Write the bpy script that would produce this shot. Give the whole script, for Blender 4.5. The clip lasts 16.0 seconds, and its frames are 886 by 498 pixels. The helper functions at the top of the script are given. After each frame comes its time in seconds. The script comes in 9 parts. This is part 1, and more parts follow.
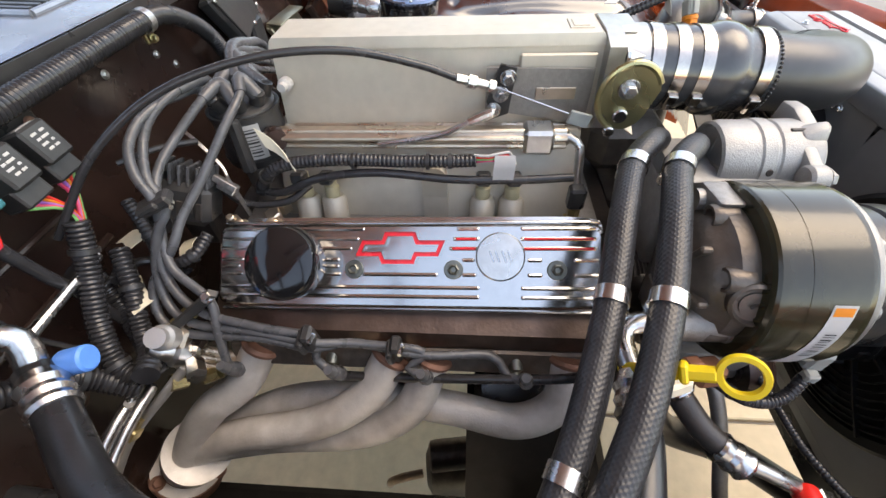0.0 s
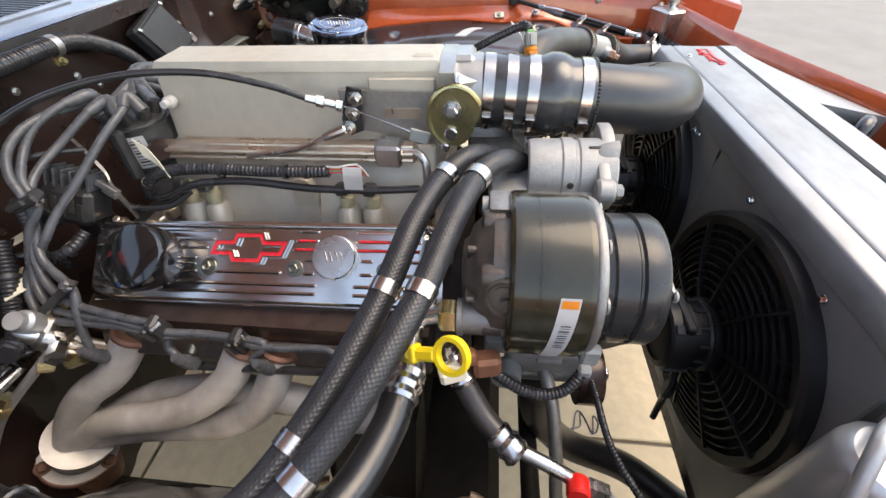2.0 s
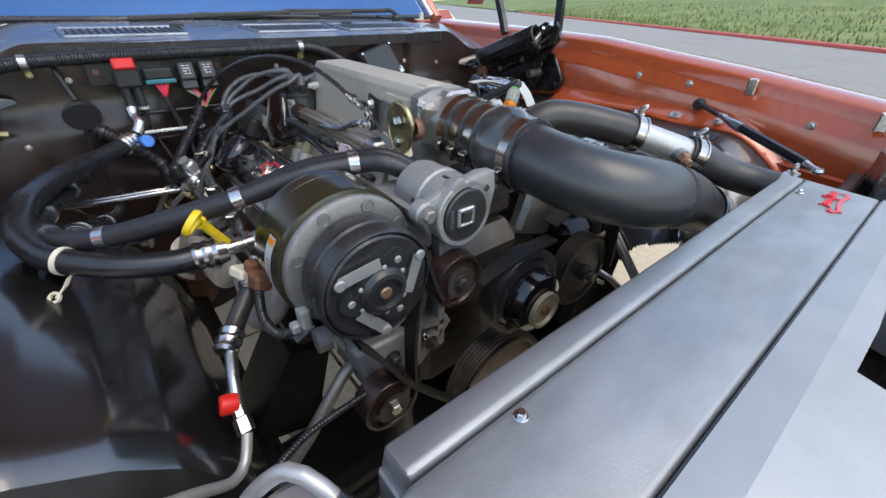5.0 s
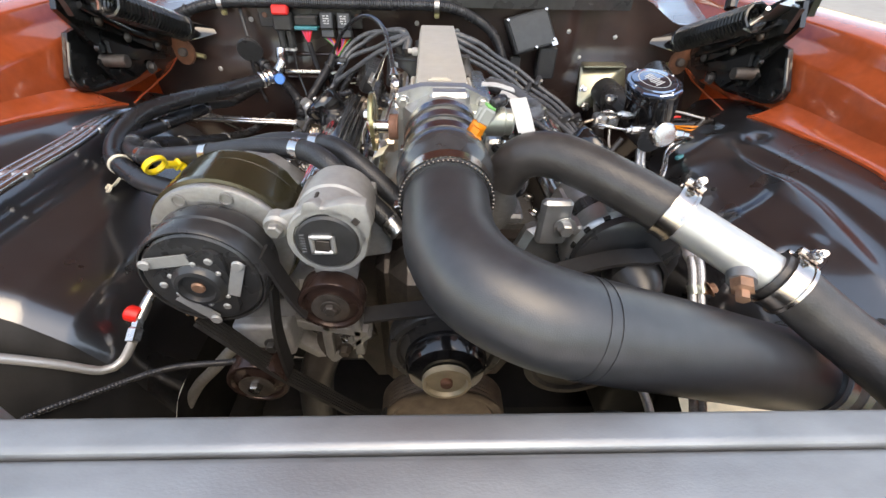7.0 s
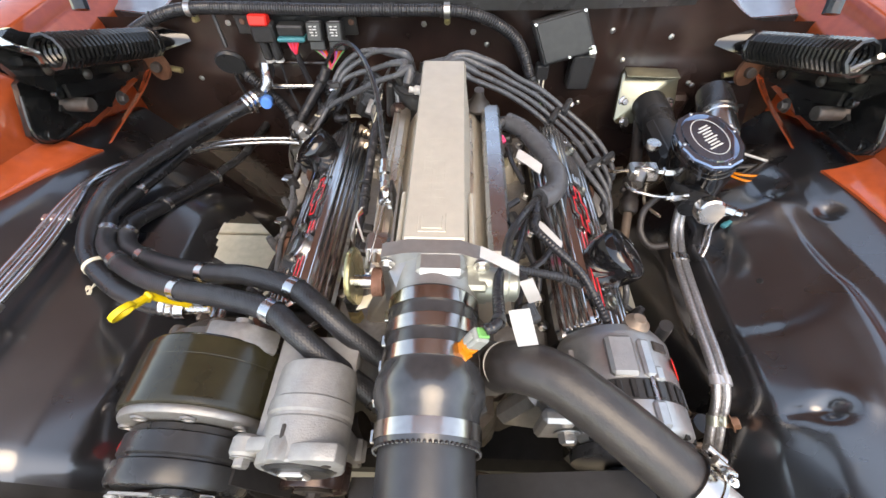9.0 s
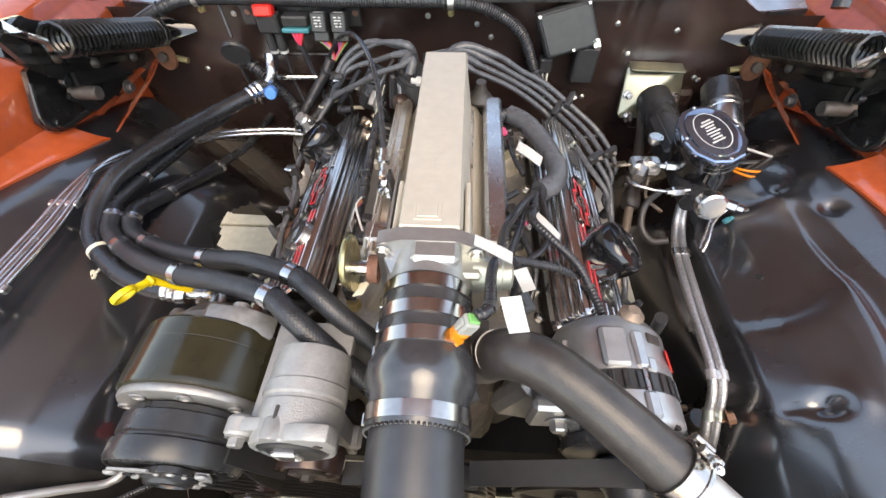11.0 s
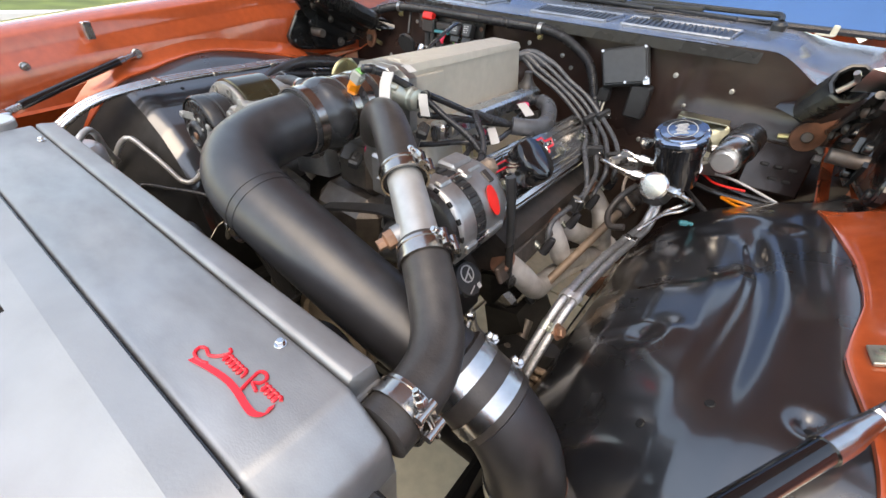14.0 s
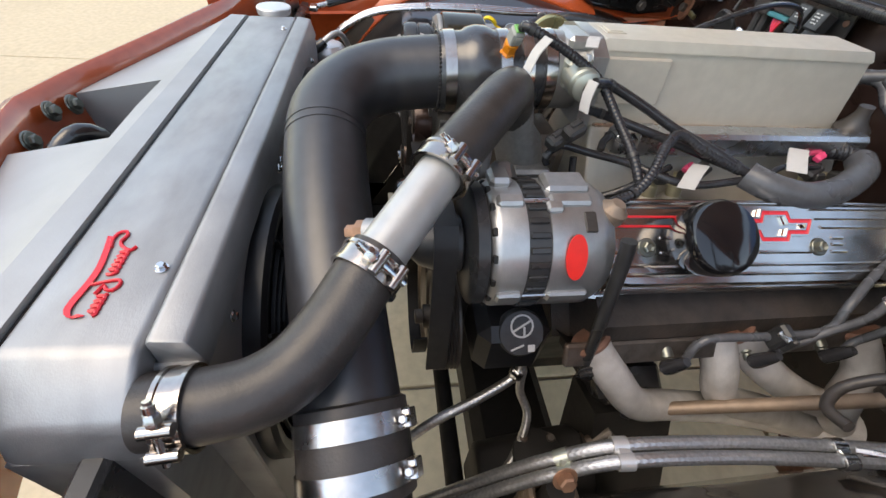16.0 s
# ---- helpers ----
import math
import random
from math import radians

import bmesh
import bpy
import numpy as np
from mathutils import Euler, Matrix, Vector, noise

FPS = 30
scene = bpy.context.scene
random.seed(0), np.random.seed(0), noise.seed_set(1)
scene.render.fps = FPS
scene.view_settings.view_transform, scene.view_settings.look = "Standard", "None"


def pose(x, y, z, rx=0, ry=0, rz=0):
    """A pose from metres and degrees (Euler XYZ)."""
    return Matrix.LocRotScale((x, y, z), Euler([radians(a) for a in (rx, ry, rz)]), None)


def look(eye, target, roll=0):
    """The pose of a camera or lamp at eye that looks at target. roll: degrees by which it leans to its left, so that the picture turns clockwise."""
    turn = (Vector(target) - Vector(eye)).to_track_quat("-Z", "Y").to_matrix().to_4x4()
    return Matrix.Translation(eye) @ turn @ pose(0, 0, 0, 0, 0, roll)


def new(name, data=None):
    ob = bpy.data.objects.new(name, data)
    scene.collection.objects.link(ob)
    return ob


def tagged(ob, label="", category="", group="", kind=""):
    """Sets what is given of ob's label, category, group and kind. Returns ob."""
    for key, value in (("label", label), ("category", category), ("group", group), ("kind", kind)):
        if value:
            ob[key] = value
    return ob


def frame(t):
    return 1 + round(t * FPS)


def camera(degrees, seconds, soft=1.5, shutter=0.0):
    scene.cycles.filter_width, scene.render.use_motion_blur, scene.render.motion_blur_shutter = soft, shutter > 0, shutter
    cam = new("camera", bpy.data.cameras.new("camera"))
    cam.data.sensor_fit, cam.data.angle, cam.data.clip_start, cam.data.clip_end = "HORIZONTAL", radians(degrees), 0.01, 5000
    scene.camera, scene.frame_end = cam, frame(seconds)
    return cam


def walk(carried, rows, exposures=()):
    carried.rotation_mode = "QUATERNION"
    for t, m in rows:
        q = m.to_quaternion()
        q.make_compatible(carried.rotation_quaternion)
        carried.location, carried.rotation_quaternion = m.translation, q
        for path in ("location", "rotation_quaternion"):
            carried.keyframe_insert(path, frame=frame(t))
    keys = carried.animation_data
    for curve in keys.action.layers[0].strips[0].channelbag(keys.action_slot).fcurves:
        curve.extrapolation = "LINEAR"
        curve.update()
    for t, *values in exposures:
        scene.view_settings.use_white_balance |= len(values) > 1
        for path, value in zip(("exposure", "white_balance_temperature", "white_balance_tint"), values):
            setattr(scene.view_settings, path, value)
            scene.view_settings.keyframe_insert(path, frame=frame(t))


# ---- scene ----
cam = camera(95.2, 16.0)
PATH = [
    (0, (-0.514, 0.218, 1.165), (0.856, 0.358, -0.285), -3.1),
    (0.5, (-0.518, 0.181, 1.169), (0.853, 0.315, -0.281), -2.9),
    (1, (-0.522, 0.134, 1.174), (0.859, 0.271, -0.267), -2.9),
    (1.5, (-0.533, 0.078, 1.174), (0.874, 0.233, -0.239), -3.0),
    (2, (-0.545, 0.016, 1.168), (0.909, 0.212, -0.191), -2.9),
    (2.5, (-0.569, -0.06, 1.148), (0.968, 0.214, -0.103), -2.8),
    (3, (-0.6, -0.142, 1.135), (0.996, 0.264, 0.001), -2.4),
    (3.5, (-0.617, -0.251, 1.14), (0.984, 0.355, 0.105), -1.9),
    (4, (-0.563, -0.379, 1.122), (0.959, 0.471, 0.142), -1.0),
    (4.5, (-0.497, -0.443, 1.121), (0.851, 0.651, 0.128), 0.4),
    (4.7, (-0.468, -0.436, 1.117), (0.782, 0.754, 0.105), 0.7),
    (6.8, (-0.042, -0.47, 1.147), (0.086, 1.111, -0.071), 2.4),
    (7, (-0.02, -0.457, 1.16), (0.053, 1.102, -0.09), 1.9),
    (7.5, (-0.005, -0.403, 1.214), (0.024, 1.053, -0.157), 1.7),
    (8, (0.007, -0.324, 1.274), (0.002, 1.033, -0.195), 0.9),
    (8.5, (0.013, -0.254, 1.31), (-0.016, 1.022, -0.23), 0.2),
    (9, (0.017, -0.193, 1.331), (-0.031, 1.041, -0.242), -0.6),
    (9.2, (0.018, -0.169, 1.339), (-0.026, 1.058, -0.24), -0.5),
    (11.3, (0.036, -0.221, 1.321), (-0.064, 0.998, -0.262), -1.1),
    (11.5, (0.045, -0.244, 1.304), (-0.082, 0.996, -0.26), -1.2),
    (12, (0.078, -0.302, 1.267), (-0.121, 1.011, -0.229), -0.7),
    (12.5, (0.142, -0.363, 1.216), (-0.161, 1.045, -0.171), 0.4),
    (13, (0.238, -0.438, 1.181), (-0.222, 1.03, -0.097), 1.5),
    (13.5, (0.363, -0.455, 1.164), (-0.323, 0.997, -0.028), 2.8),
    (14, (0.5, -0.446, 1.155), (-0.428, 0.872, -0.029), 4.5),
    (14.5, (0.542, -0.389, 1.137), (-0.606, 0.708, -0.078), 6.1),
    (15, (0.54, -0.329, 1.132), (-0.765, 0.485, -0.146), 7.1),
    (15.5, (0.533, -0.254, 1.131), (-0.851, 0.254, -0.22), 7.0),
    (16, (0.513, -0.184, 1.14), (-0.898, 0.097, -0.25), 6.5),
]
walk(cam, [(t, look(eye, target, roll)) for t, eye, target, roll in PATH], [(0.0, 2.20, 9500, 13), (2.5, 2.10, 9300, 13), (3.5, 1.80, 8500, 11), (4.5, 1.50, 7500, 9), (7.0, 2.08, 9200, 12), (8.0, 2.27, 9250, 12), (9.0, 2.24, 9300, 13), (12.0, 2.38, 9300, 12), (12.5, 2.36, 9300, 12), (14.5, 1.86, 9200, 12), (16.0, 1.76, 9200, 11)])

# ---- light ----
SUN_ELEVATION, SUN_TURN = 60.0, 165.0
world = bpy.data.worlds.new("sky")
scene.world = world
world.use_nodes = True
sky = world.node_tree.nodes.new("ShaderNodeTexSky")
sky.sky_type = "NISHITA"
sky.sun_disc = False
sky.sun_elevation, sky.sun_rotation = radians(SUN_ELEVATION), radians(SUN_TURN)
sky.air_density, sky.dust_density = 1.0, 0.7
world.node_tree.links.new(sky.outputs["Color"], world.node_tree.nodes["Background"].inputs["Color"])
world.node_tree.nodes["Background"].inputs["Strength"].default_value = 0.15
sun = new("sun", bpy.data.lights.new("sun", "SUN"))
sun.data.energy, sun.data.angle, sun.data.color = 0.45, radians(44.0), (1.0, 0.985, 0.96)
to_sun = Vector((math.sin(radians(SUN_TURN)) * math.cos(radians(SUN_ELEVATION)), math.cos(radians(SUN_TURN)) * math.cos(radians(SUN_ELEVATION)), math.sin(radians(SUN_ELEVATION))))
sun.matrix_world = look(to_sun * 20, (0, 0, 0))
# ---- small tools ----
MATS = {}
BASE = {}


def mat(name, color, rough=0.5, metal=0.0, vary=0.12, grain=60.0, bump=0.0, bump_size=200.0, stain=None, stain_size=6.0, stain_amount=0.0, coat=0.0, emit=None, spread=0.08, stretch=None, spec=0.5):
    """A surface with grain, larger stains, uneven gloss and fine relief."""
    m = bpy.data.materials.new(name)
    m.use_nodes = True
    nt = m.node_tree
    b = nt.nodes["Principled BSDF"]
    b.inputs["Metallic"].default_value = metal
    b.inputs["Specular IOR Level"].default_value = spec
    if coat:
        b.inputs["Coat Weight"].default_value = coat
        b.inputs["Coat Roughness"].default_value = 0.06
    tc = nt.nodes.new("ShaderNodeTexCoord")
    src = tc.outputs["Object"]
    if stretch:
        mp = nt.nodes.new("ShaderNodeMapping")
        mp.inputs["Scale"].default_value = stretch
        nt.links.new(src, mp.inputs["Vector"])
        src = mp.outputs["Vector"]

    def noise_at(size, detail=4.0):
        n = nt.nodes.new("ShaderNodeTexNoise")
        n.inputs["Scale"].default_value = size
        n.inputs["Detail"].default_value = detail
        nt.links.new(src, n.inputs["Vector"])
        return n.outputs["Fac"]

    def ramp(fac, lo, hi, a, c):
        r = nt.nodes.new("ShaderNodeValToRGB")
        r.color_ramp.elements[0].position, r.color_ramp.elements[1].position = lo, hi
        r.color_ramp.elements[0].color, r.color_ramp.elements[1].color = a, c
        nt.links.new(fac, r.inputs["Fac"])
        return r.outputs["Color"]

    dark = tuple(c * (1 - vary) for c in color) + (1,)
    light = tuple(min(1, c * (1 + vary)) for c in color) + (1,)
    out = ramp(noise_at(grain), 0.3, 0.7, dark, light)
    if stain:
        mix = nt.nodes.new("ShaderNodeMix")
        mix.data_type = "RGBA"
        k = ramp(noise_at(stain_size, 6), 0.62 - 0.25 * stain_amount, 0.72, (0, 0, 0, 1), (stain_amount,) * 3 + (1,))
        nt.links.new(k, mix.inputs["Factor"])
        nt.links.new(out, mix.inputs["A"])
        mix.inputs["B"].default_value = (*stain, 1)
        out = mix.outputs["Result"]
    nt.links.new(out, b.inputs["Base Color"])
    ro = ramp(noise_at(grain * 0.3), 0.3, 0.7, (max(0.02, rough - spread),) * 3 + (1,), (min(1, rough + spread),) * 3 + (1,))
    nt.links.new(ro, b.inputs["Roughness"])
    if bump:
        bp = nt.nodes.new("ShaderNodeBump")
        bp.inputs["Strength"].default_value = min(1.0, bump)
        bp.inputs["Distance"].default_value = 0.002
        nt.links.new(noise_at(bump_size, 3), bp.inputs["Height"])
        nt.links.new(bp.outputs["Normal"], b.inputs["Normal"])
    if emit:
        b.inputs["Emission Color"].default_value = (*emit[0], 1)
        b.inputs["Emission Strength"].default_value = emit[1]
    MATS[name] = m
    return m


def merge(*shapes):
    v, f, n = [], [], 0
    for sv, sf in shapes:
        v += [tuple(p) for p in sv]
        f += [tuple(i + n for i in face) for face in sf]
        n += len(sv)
    return v, f


def moved(shape, m):
    return [tuple(m @ Vector(p)) for p in shape[0]], shape[1]


def spline(points, step):
    """Catmull-Rom through the points, at even steps."""
    p = [Vector(q) for q in points]
    if len(p) == 2:
        k = max(1, int((p[1] - p[0]).length / step))
        return [p[0].lerp(p[1], i / k) for i in range(k + 1)]
    p = [2 * p[0] - p[1]] + p + [2 * p[-1] - p[-2]]
    out = []
    for a, b, c, d in zip(p, p[1:], p[2:], p[3:]):
        k = max(2, int((c - b).length / step))
        for i in range(k):
            t = i / k
            out.append(0.5 * (2 * b + (c - a) * t + (2 * a - 5 * b + 4 * c - d) * t**2 + (3 * b - a - 3 * c + d) * t**3))
    out.append(p[-2])
    return out


def rings(path, radius, sides=16, caps=True):
    """A round skin along a path; radius(i, angle, s) or a number."""
    v, f = [], []
    tangent = (path[1] - path[0]).normalized()
    side = tangent.orthogonal().normalized()
    s = 0.0
    for i, p in enumerate(path):
        t = (path[min(i + 1, len(path) - 1)] - path[max(i - 1, 0)]).normalized()
        side = (side - t * side.dot(t)).normalized()
        up = t.cross(side)
        if i:
            s += (p - path[i - 1]).length
        for k in range(sides):
            a = 2 * math.pi * k / sides
            r = radius(i, a, s) if callable(radius) else radius
            v.append(p + (side * math.cos(a) + up * math.sin(a)) * r)
    for i in range(len(path) - 1):
        for k in range(sides):
            a, b = i * sides + k, i * sides + (k + 1) % sides
            f.append((a, b, b + sides, a + sides))
    if caps:
        f.append(tuple(range(sides))[::-1])
        f.append(tuple(range(len(v) - sides, len(v))))
    return v, f


def tube(points, r, sides=16, step=0.008):
    return rings(spline(points, step), r, sides)


def taper(points, radii, sides=20, step=0.006):
    path = spline(points, step)
    n = len(path) - 1
    return rings(path, lambda i, a, s: float(np.interp(i / n, np.linspace(0, 1, len(radii)), radii)), sides)


def loom(points, r, pitch=0.005, sides=16, depth=0.17):
    """Corrugated sleeve."""
    return rings(spline(points, pitch / 4), lambda i, a, s: r * (1 - depth * (0.5 + 0.5 * math.cos(2 * math.pi * s / pitch)) ** 2), sides)


def braid(points, r, sides=36, step=0.0022, depth=0.030, lobes=9, turns=620):
    """Woven sleeve."""
    return rings(spline(points, step), lambda i, a, s: r * (1 - depth + depth * max(math.cos(lobes * a + s * turns), math.cos(lobes * a - s * turns))), sides)


def turned(profile, origin, axis, sides=32, caps=True):
    """A turned shape: (radius, height) pairs along an axis."""
    m = Vector(axis).normalized().to_track_quat("Z", "Y").to_matrix().to_4x4()
    m = Matrix.Translation(origin) @ m
    v, f = [], []
    for r, h in profile:
        for k in range(sides):
            a = 2 * math.pi * k / sides
            v.append(tuple(m @ Vector((r * math.cos(a), r * math.sin(a), h))))
    for i in range(len(profile) - 1):
        for k in range(sides):
            a, b = i * sides + k, i * sides + (k + 1) % sides
            f.append((a, b, b + sides, a + sides))
    if caps:
        f.append(tuple(range(sides))[::-1])
        f.append(tuple(range(len(v) - sides, len(v))))
    return v, f


def disc(r, h, origin, axis, sides=28, edge=0.0015):
    e = min(edge, h * 0.4, r * 0.4)
    return turned([(r - e, 0), (r, e), (r, h - e), (r - e, h)], origin, axis, sides)


def ring(r0, r1, h, origin, axis, sides=32):
    v, f = turned([(r0, 0), (r1, 0), (r1, h), (r0, h), (r0, 0)], origin, axis, sides, caps=False)
    return v, f


def hull(points):
    bm = bmesh.new()
    for p in points:
        bm.verts.new(p)
    bmesh.ops.convex_hull(bm, input=bm.verts)
    loose = [x for x in bm.verts if not x.link_faces]
    bmesh.ops.delete(bm, geom=loose, context="VERTS")
    bm.verts.index_update()
    out = [tuple(x.co) for x in bm.verts], [tuple(x.index for x in q.verts) for q in bm.faces]
    bm.free()
    return out


def box(center, size, edge=0.002, turn=None):
    """A box with worn edges."""
    sx, sy, sz = (s / 2 for s in size)
    e = min(edge, sx * 0.6, sy * 0.6, sz * 0.6)
    pts = []
    for a in (-1, 1):
        for b in (-1, 1):
            for c in (-1, 1):
                pts += [(a * (sx - e), b * (sy - e), c * sz), (a * (sx - e), b * sy, c * (sz - e)), (a * sx, b * (sy - e), c * (sz - e))]
    shape = hull(pts)
    m = Matrix.Translation(center) @ (turn.to_4x4() if turn else Matrix.Identity(4))
    return moved(shape, m)


def soft(shape, width, steps=3):
    """Rounds the sharp bends of a folded shape."""
    bm = bmesh.new()
    vs = [bm.verts.new(p) for p in shape[0]]
    for q in shape[1]:
        bm.faces.new([vs[i] for i in q])
    bmesh.ops.dissolve_limit(bm, angle_limit=0.02, verts=bm.verts, edges=bm.edges)
    sharp = [e for e in bm.edges if len(e.link_faces) == 2 and e.calc_face_angle() > 0.15]
    bmesh.ops.bevel(bm, geom=sharp, offset=width, segments=steps, profile=0.5, affect="EDGES")
    bm.verts.index_update()
    out = [tuple(x.co) for x in bm.verts], [tuple(x.index for x in q.verts) for q in bm.faces]
    bm.free()
    return out


def tilt(rx=0, ry=0, rz=0):
    return Euler([radians(a) for a in (rx, ry, rz)]).to_matrix()


def slab(outline, thick, m):
    """A flat outline (x, y) given thickness along its own z and laid at m."""
    n = len(outline)
    v = [tuple(m @ Vector((x, y, 0))) for x, y in outline] + [tuple(m @ Vector((x, y, thick))) for x, y in outline]
    f = [tuple(range(n))[::-1], tuple(range(n, 2 * n))] + [(i, (i + 1) % n, n + (i + 1) % n, n + i) for i in range(n)]
    return v, f


def strip(points, width, thick, side):
    """A flat band along points, width along side."""
    path = [Vector(p) for p in points]
    w = Vector(side).normalized() * width / 2
    v, f = [], []
    for i, p in enumerate(path):
        t = (path[min(i + 1, len(path) - 1)] - path[max(i - 1, 0)]).normalized()
        n = t.cross(w).normalized() * thick / 2
        v += [p - w - n, p + w - n, p + w + n, p - w + n]
    for i in range(len(path) - 1):
        a, b = 4 * i, 4 * i + 4
        for k in range(4):
            f.append((a + k, a + (k + 1) % 4, b + (k + 1) % 4, b + k))
    f += [(3, 2, 1, 0), tuple(len(v) - 4 + k for k in range(4))]
    return v, f


def sheet(fn, us, vs):
    """A skin from fn(u, v)."""
    v = [tuple(fn(a, b)) for a in us for b in vs]
    n = len(vs)
    f = [(i * n + j, i * n + j + 1, (i + 1) * n + j + 1, (i + 1) * n + j) for i in range(len(us) - 1) for j in range(n - 1)]
    return v, f


def as_mesh(name, shape, material, base, sharp=35):
    me = bpy.data.meshes.new(name)
    b = Vector(base)
    me.from_pydata([tuple(Vector(p) - b) for p in shape[0]], [], shape[1])
    bm = bmesh.new()
    bm.from_mesh(me)
    bmesh.ops.recalc_face_normals(bm, faces=bm.faces)
    bm.to_mesh(me)
    bm.free()
    me.polygons.foreach_set("use_smooth", [True] * len(me.polygons))
    me.set_sharp_from_angle(angle=radians(sharp))
    me.materials.append(MATS[material])
    return me


def thing(name, label, category, base, group="", kind=""):
    ob = new(name)
    ob.location = base
    ob.empty_display_size = 0.02
    BASE[ob.name] = Vector(base)
    return tagged(ob, label, category, group, kind)


def part(name, shape, material, parent, label="", sharp=35):
    base = BASE[parent.name]
    ob = new(name, as_mesh(name, shape, material, base, sharp))
    ob.parent = parent
    BASE[ob.name] = base
    return tagged(ob, label)


def solo(name, shape, material, label, category, group="", kind="", sharp=35):
    low = min(shape[0], key=lambda p: p[2])
    base = Vector((sum(p[0] for p in shape[0]) / len(shape[0]), sum(p[1] for p in shape[0]) / len(shape[0]), low[2]))
    ob = new(name, as_mesh(name, shape, material, base, sharp))
    ob.location = base
    BASE[ob.name] = base
    return tagged(ob, label, category, group, kind)


def bolt(p, axis, r=0.006, h=0.005):
    """Washer and hexagon head."""
    a = Vector(axis).normalized()
    return merge(disc(r * 1.45, 0.0015, p, a, 20, 0.0004), turned([(r, 0), (r, h * 0.8), (r * 0.8, h)], Vector(p) + a * 0.001, a, 6))


def band_clamp(p, axis, r, w=0.012, screw=None):
    """Worm-drive band with its screw housing."""
    a = Vector(axis).normalized()
    o = Vector(p) - a * w / 2
    shapes = [ring(r, r + 0.0012, w, o, a, 40)]
    s = Vector(screw) if screw else a.orthogonal()
    s = (s - a * s.dot(a)).normalized()
    t = a.cross(s)
    c = Vector(p) + s * (r + 0.004)
    m = Matrix((t, a, s)).transposed()
    shapes += [box(c, (0.014, w * 0.9, 0.007), 0.001, m), turned([(0.0042, 0), (0.0042, 0.008), (0.003, 0.009)], c + t * 0.006, t, 6)]
    return merge(*shapes)

# ---- materials ----
mat("chrome", (0.66, 0.66, 0.67), 0.12, 1.0, 0.04, 90, spread=0.04)
mat("cover_chrome", (0.61, 0.595, 0.58), 0.17, 1.0, 0.04, 90, spread=0.05)
mat("rail_bright", (0.66, 0.665, 0.67), 0.27, 1.0, 0.06, 90, spread=0.05)
mat("hole_black", (0.006, 0.006, 0.006), 0.6)
# bronze colour imitates brown reflections on the passenger cylinder head
mat("head_brown_reflection", (0.135, 0.095, 0.078), 0.38, 0.85, 0.25, 40, 0.2, 200, (0.12, 0.075, 0.055), 12, 0.5)
mat("chassis_black", (0.014, 0.0132, 0.0125), 0.6, 0.0, 0.25, 40, 0.2, 120, spec=0.25)
mat("line_rubber", (0.013, 0.0135, 0.0155), 0.27, 0.0, 0.25, 60, 0.08, 400, spec=0.7)
mat("plate_zinc", (0.36, 0.345, 0.25), 0.30, 0.9, 0.2, 20, 0.15, 150, (0.28, 0.29, 0.24), 14, 0.5)
mat("core_fins", (0.20, 0.205, 0.21), 0.5, 0.6, 0.2, 120, 0.4, 500)
mat("bolt_zinc", (0.20, 0.205, 0.18), 0.35, 0.9, 0.15, 80)
mat("fan_black", (0.010, 0.010, 0.011), 0.36, 0.0, 0.2, 80, 0.08, 900)
mat("hinge_black", (0.012, 0.012, 0.012), 0.24, 0.0, 0.3, 50, 0.10, 220, (0.03, 0.026, 0.023), 12, 0.35, coat=0.35)
mat("bright_steel", (0.56, 0.555, 0.55), 0.24, 1.0, 0.08, 120, spread=0.06)
mat("cast_aluminium", (0.31, 0.30, 0.288), 0.46, 0.75, 0.10, 160, 0.35, 700, (0.42, 0.38, 0.33), 14, 0.35)
mat("plenum_casting", (0.56, 0.515, 0.44), 0.5, 0.45, 0.05, 60, 0.18, 900, (0.52, 0.47, 0.40), 9, 0.35)
mat("panel_aluminium", (0.39, 0.395, 0.40), 0.52, 0.78, 0.10, 16, 0.06, 400, (0.41, 0.412, 0.417), 11, 0.8)
mat("clamp_steel", (0.47, 0.43, 0.40), 0.2, 1.0, 0.08, 120, spread=0.06)
mat("tank_aluminium", (0.32, 0.325, 0.33), 0.50, 0.80, 0.08, 40, 0.08, 500, (0.42, 0.424, 0.43), 14, 0.8, stretch=(0.8, 1.6, 1.6))
mat("shroud_aluminium", (0.38, 0.38, 0.385), 0.48, 0.6, 0.05, 30, 0.06, 500, (0.40, 0.40, 0.40), 7, 0.5)
mat("head_casting", (0.14, 0.12, 0.105), 0.42, 0.6, 0.2, 60, 0.3, 250, (0.09, 0.07, 0.055), 14, 0.5)
mat("alternator_alloy", (0.44, 0.44, 0.435), 0.38, 0.85, 0.06, 120, 0.12, 600)
mat("zinc_plate", (0.44, 0.46, 0.40), 0.42, 0.8, 0.10, 30, 0.1, 200, (0.36, 0.33, 0.26), 10, 0.4)
mat("duct_black", (0.025, 0.025, 0.028), 0.37, 0.0, 0.2, 70, 0.10, 900, spread=0.05, spec=0.8)
mat("rubber", (0.019, 0.018, 0.019), 0.25, 0.0, 0.35, 40, 0.12, 500, (0.045, 0.040, 0.037), 18, 0.5, spec=0.8, spread=0.12)
mat("rubber_soft", (0.040, 0.035, 0.033), 0.38, 0.0, 0.25, 60, 0.15, 400, (0.07, 0.06, 0.055), 16, 0.4)
mat("coupler_rubber", (0.038, 0.039, 0.042), 0.24, 0.0, 0.3, 40, 0.05, 300, (0.035, 0.034, 0.034), 16, 0.4, spec=0.9)
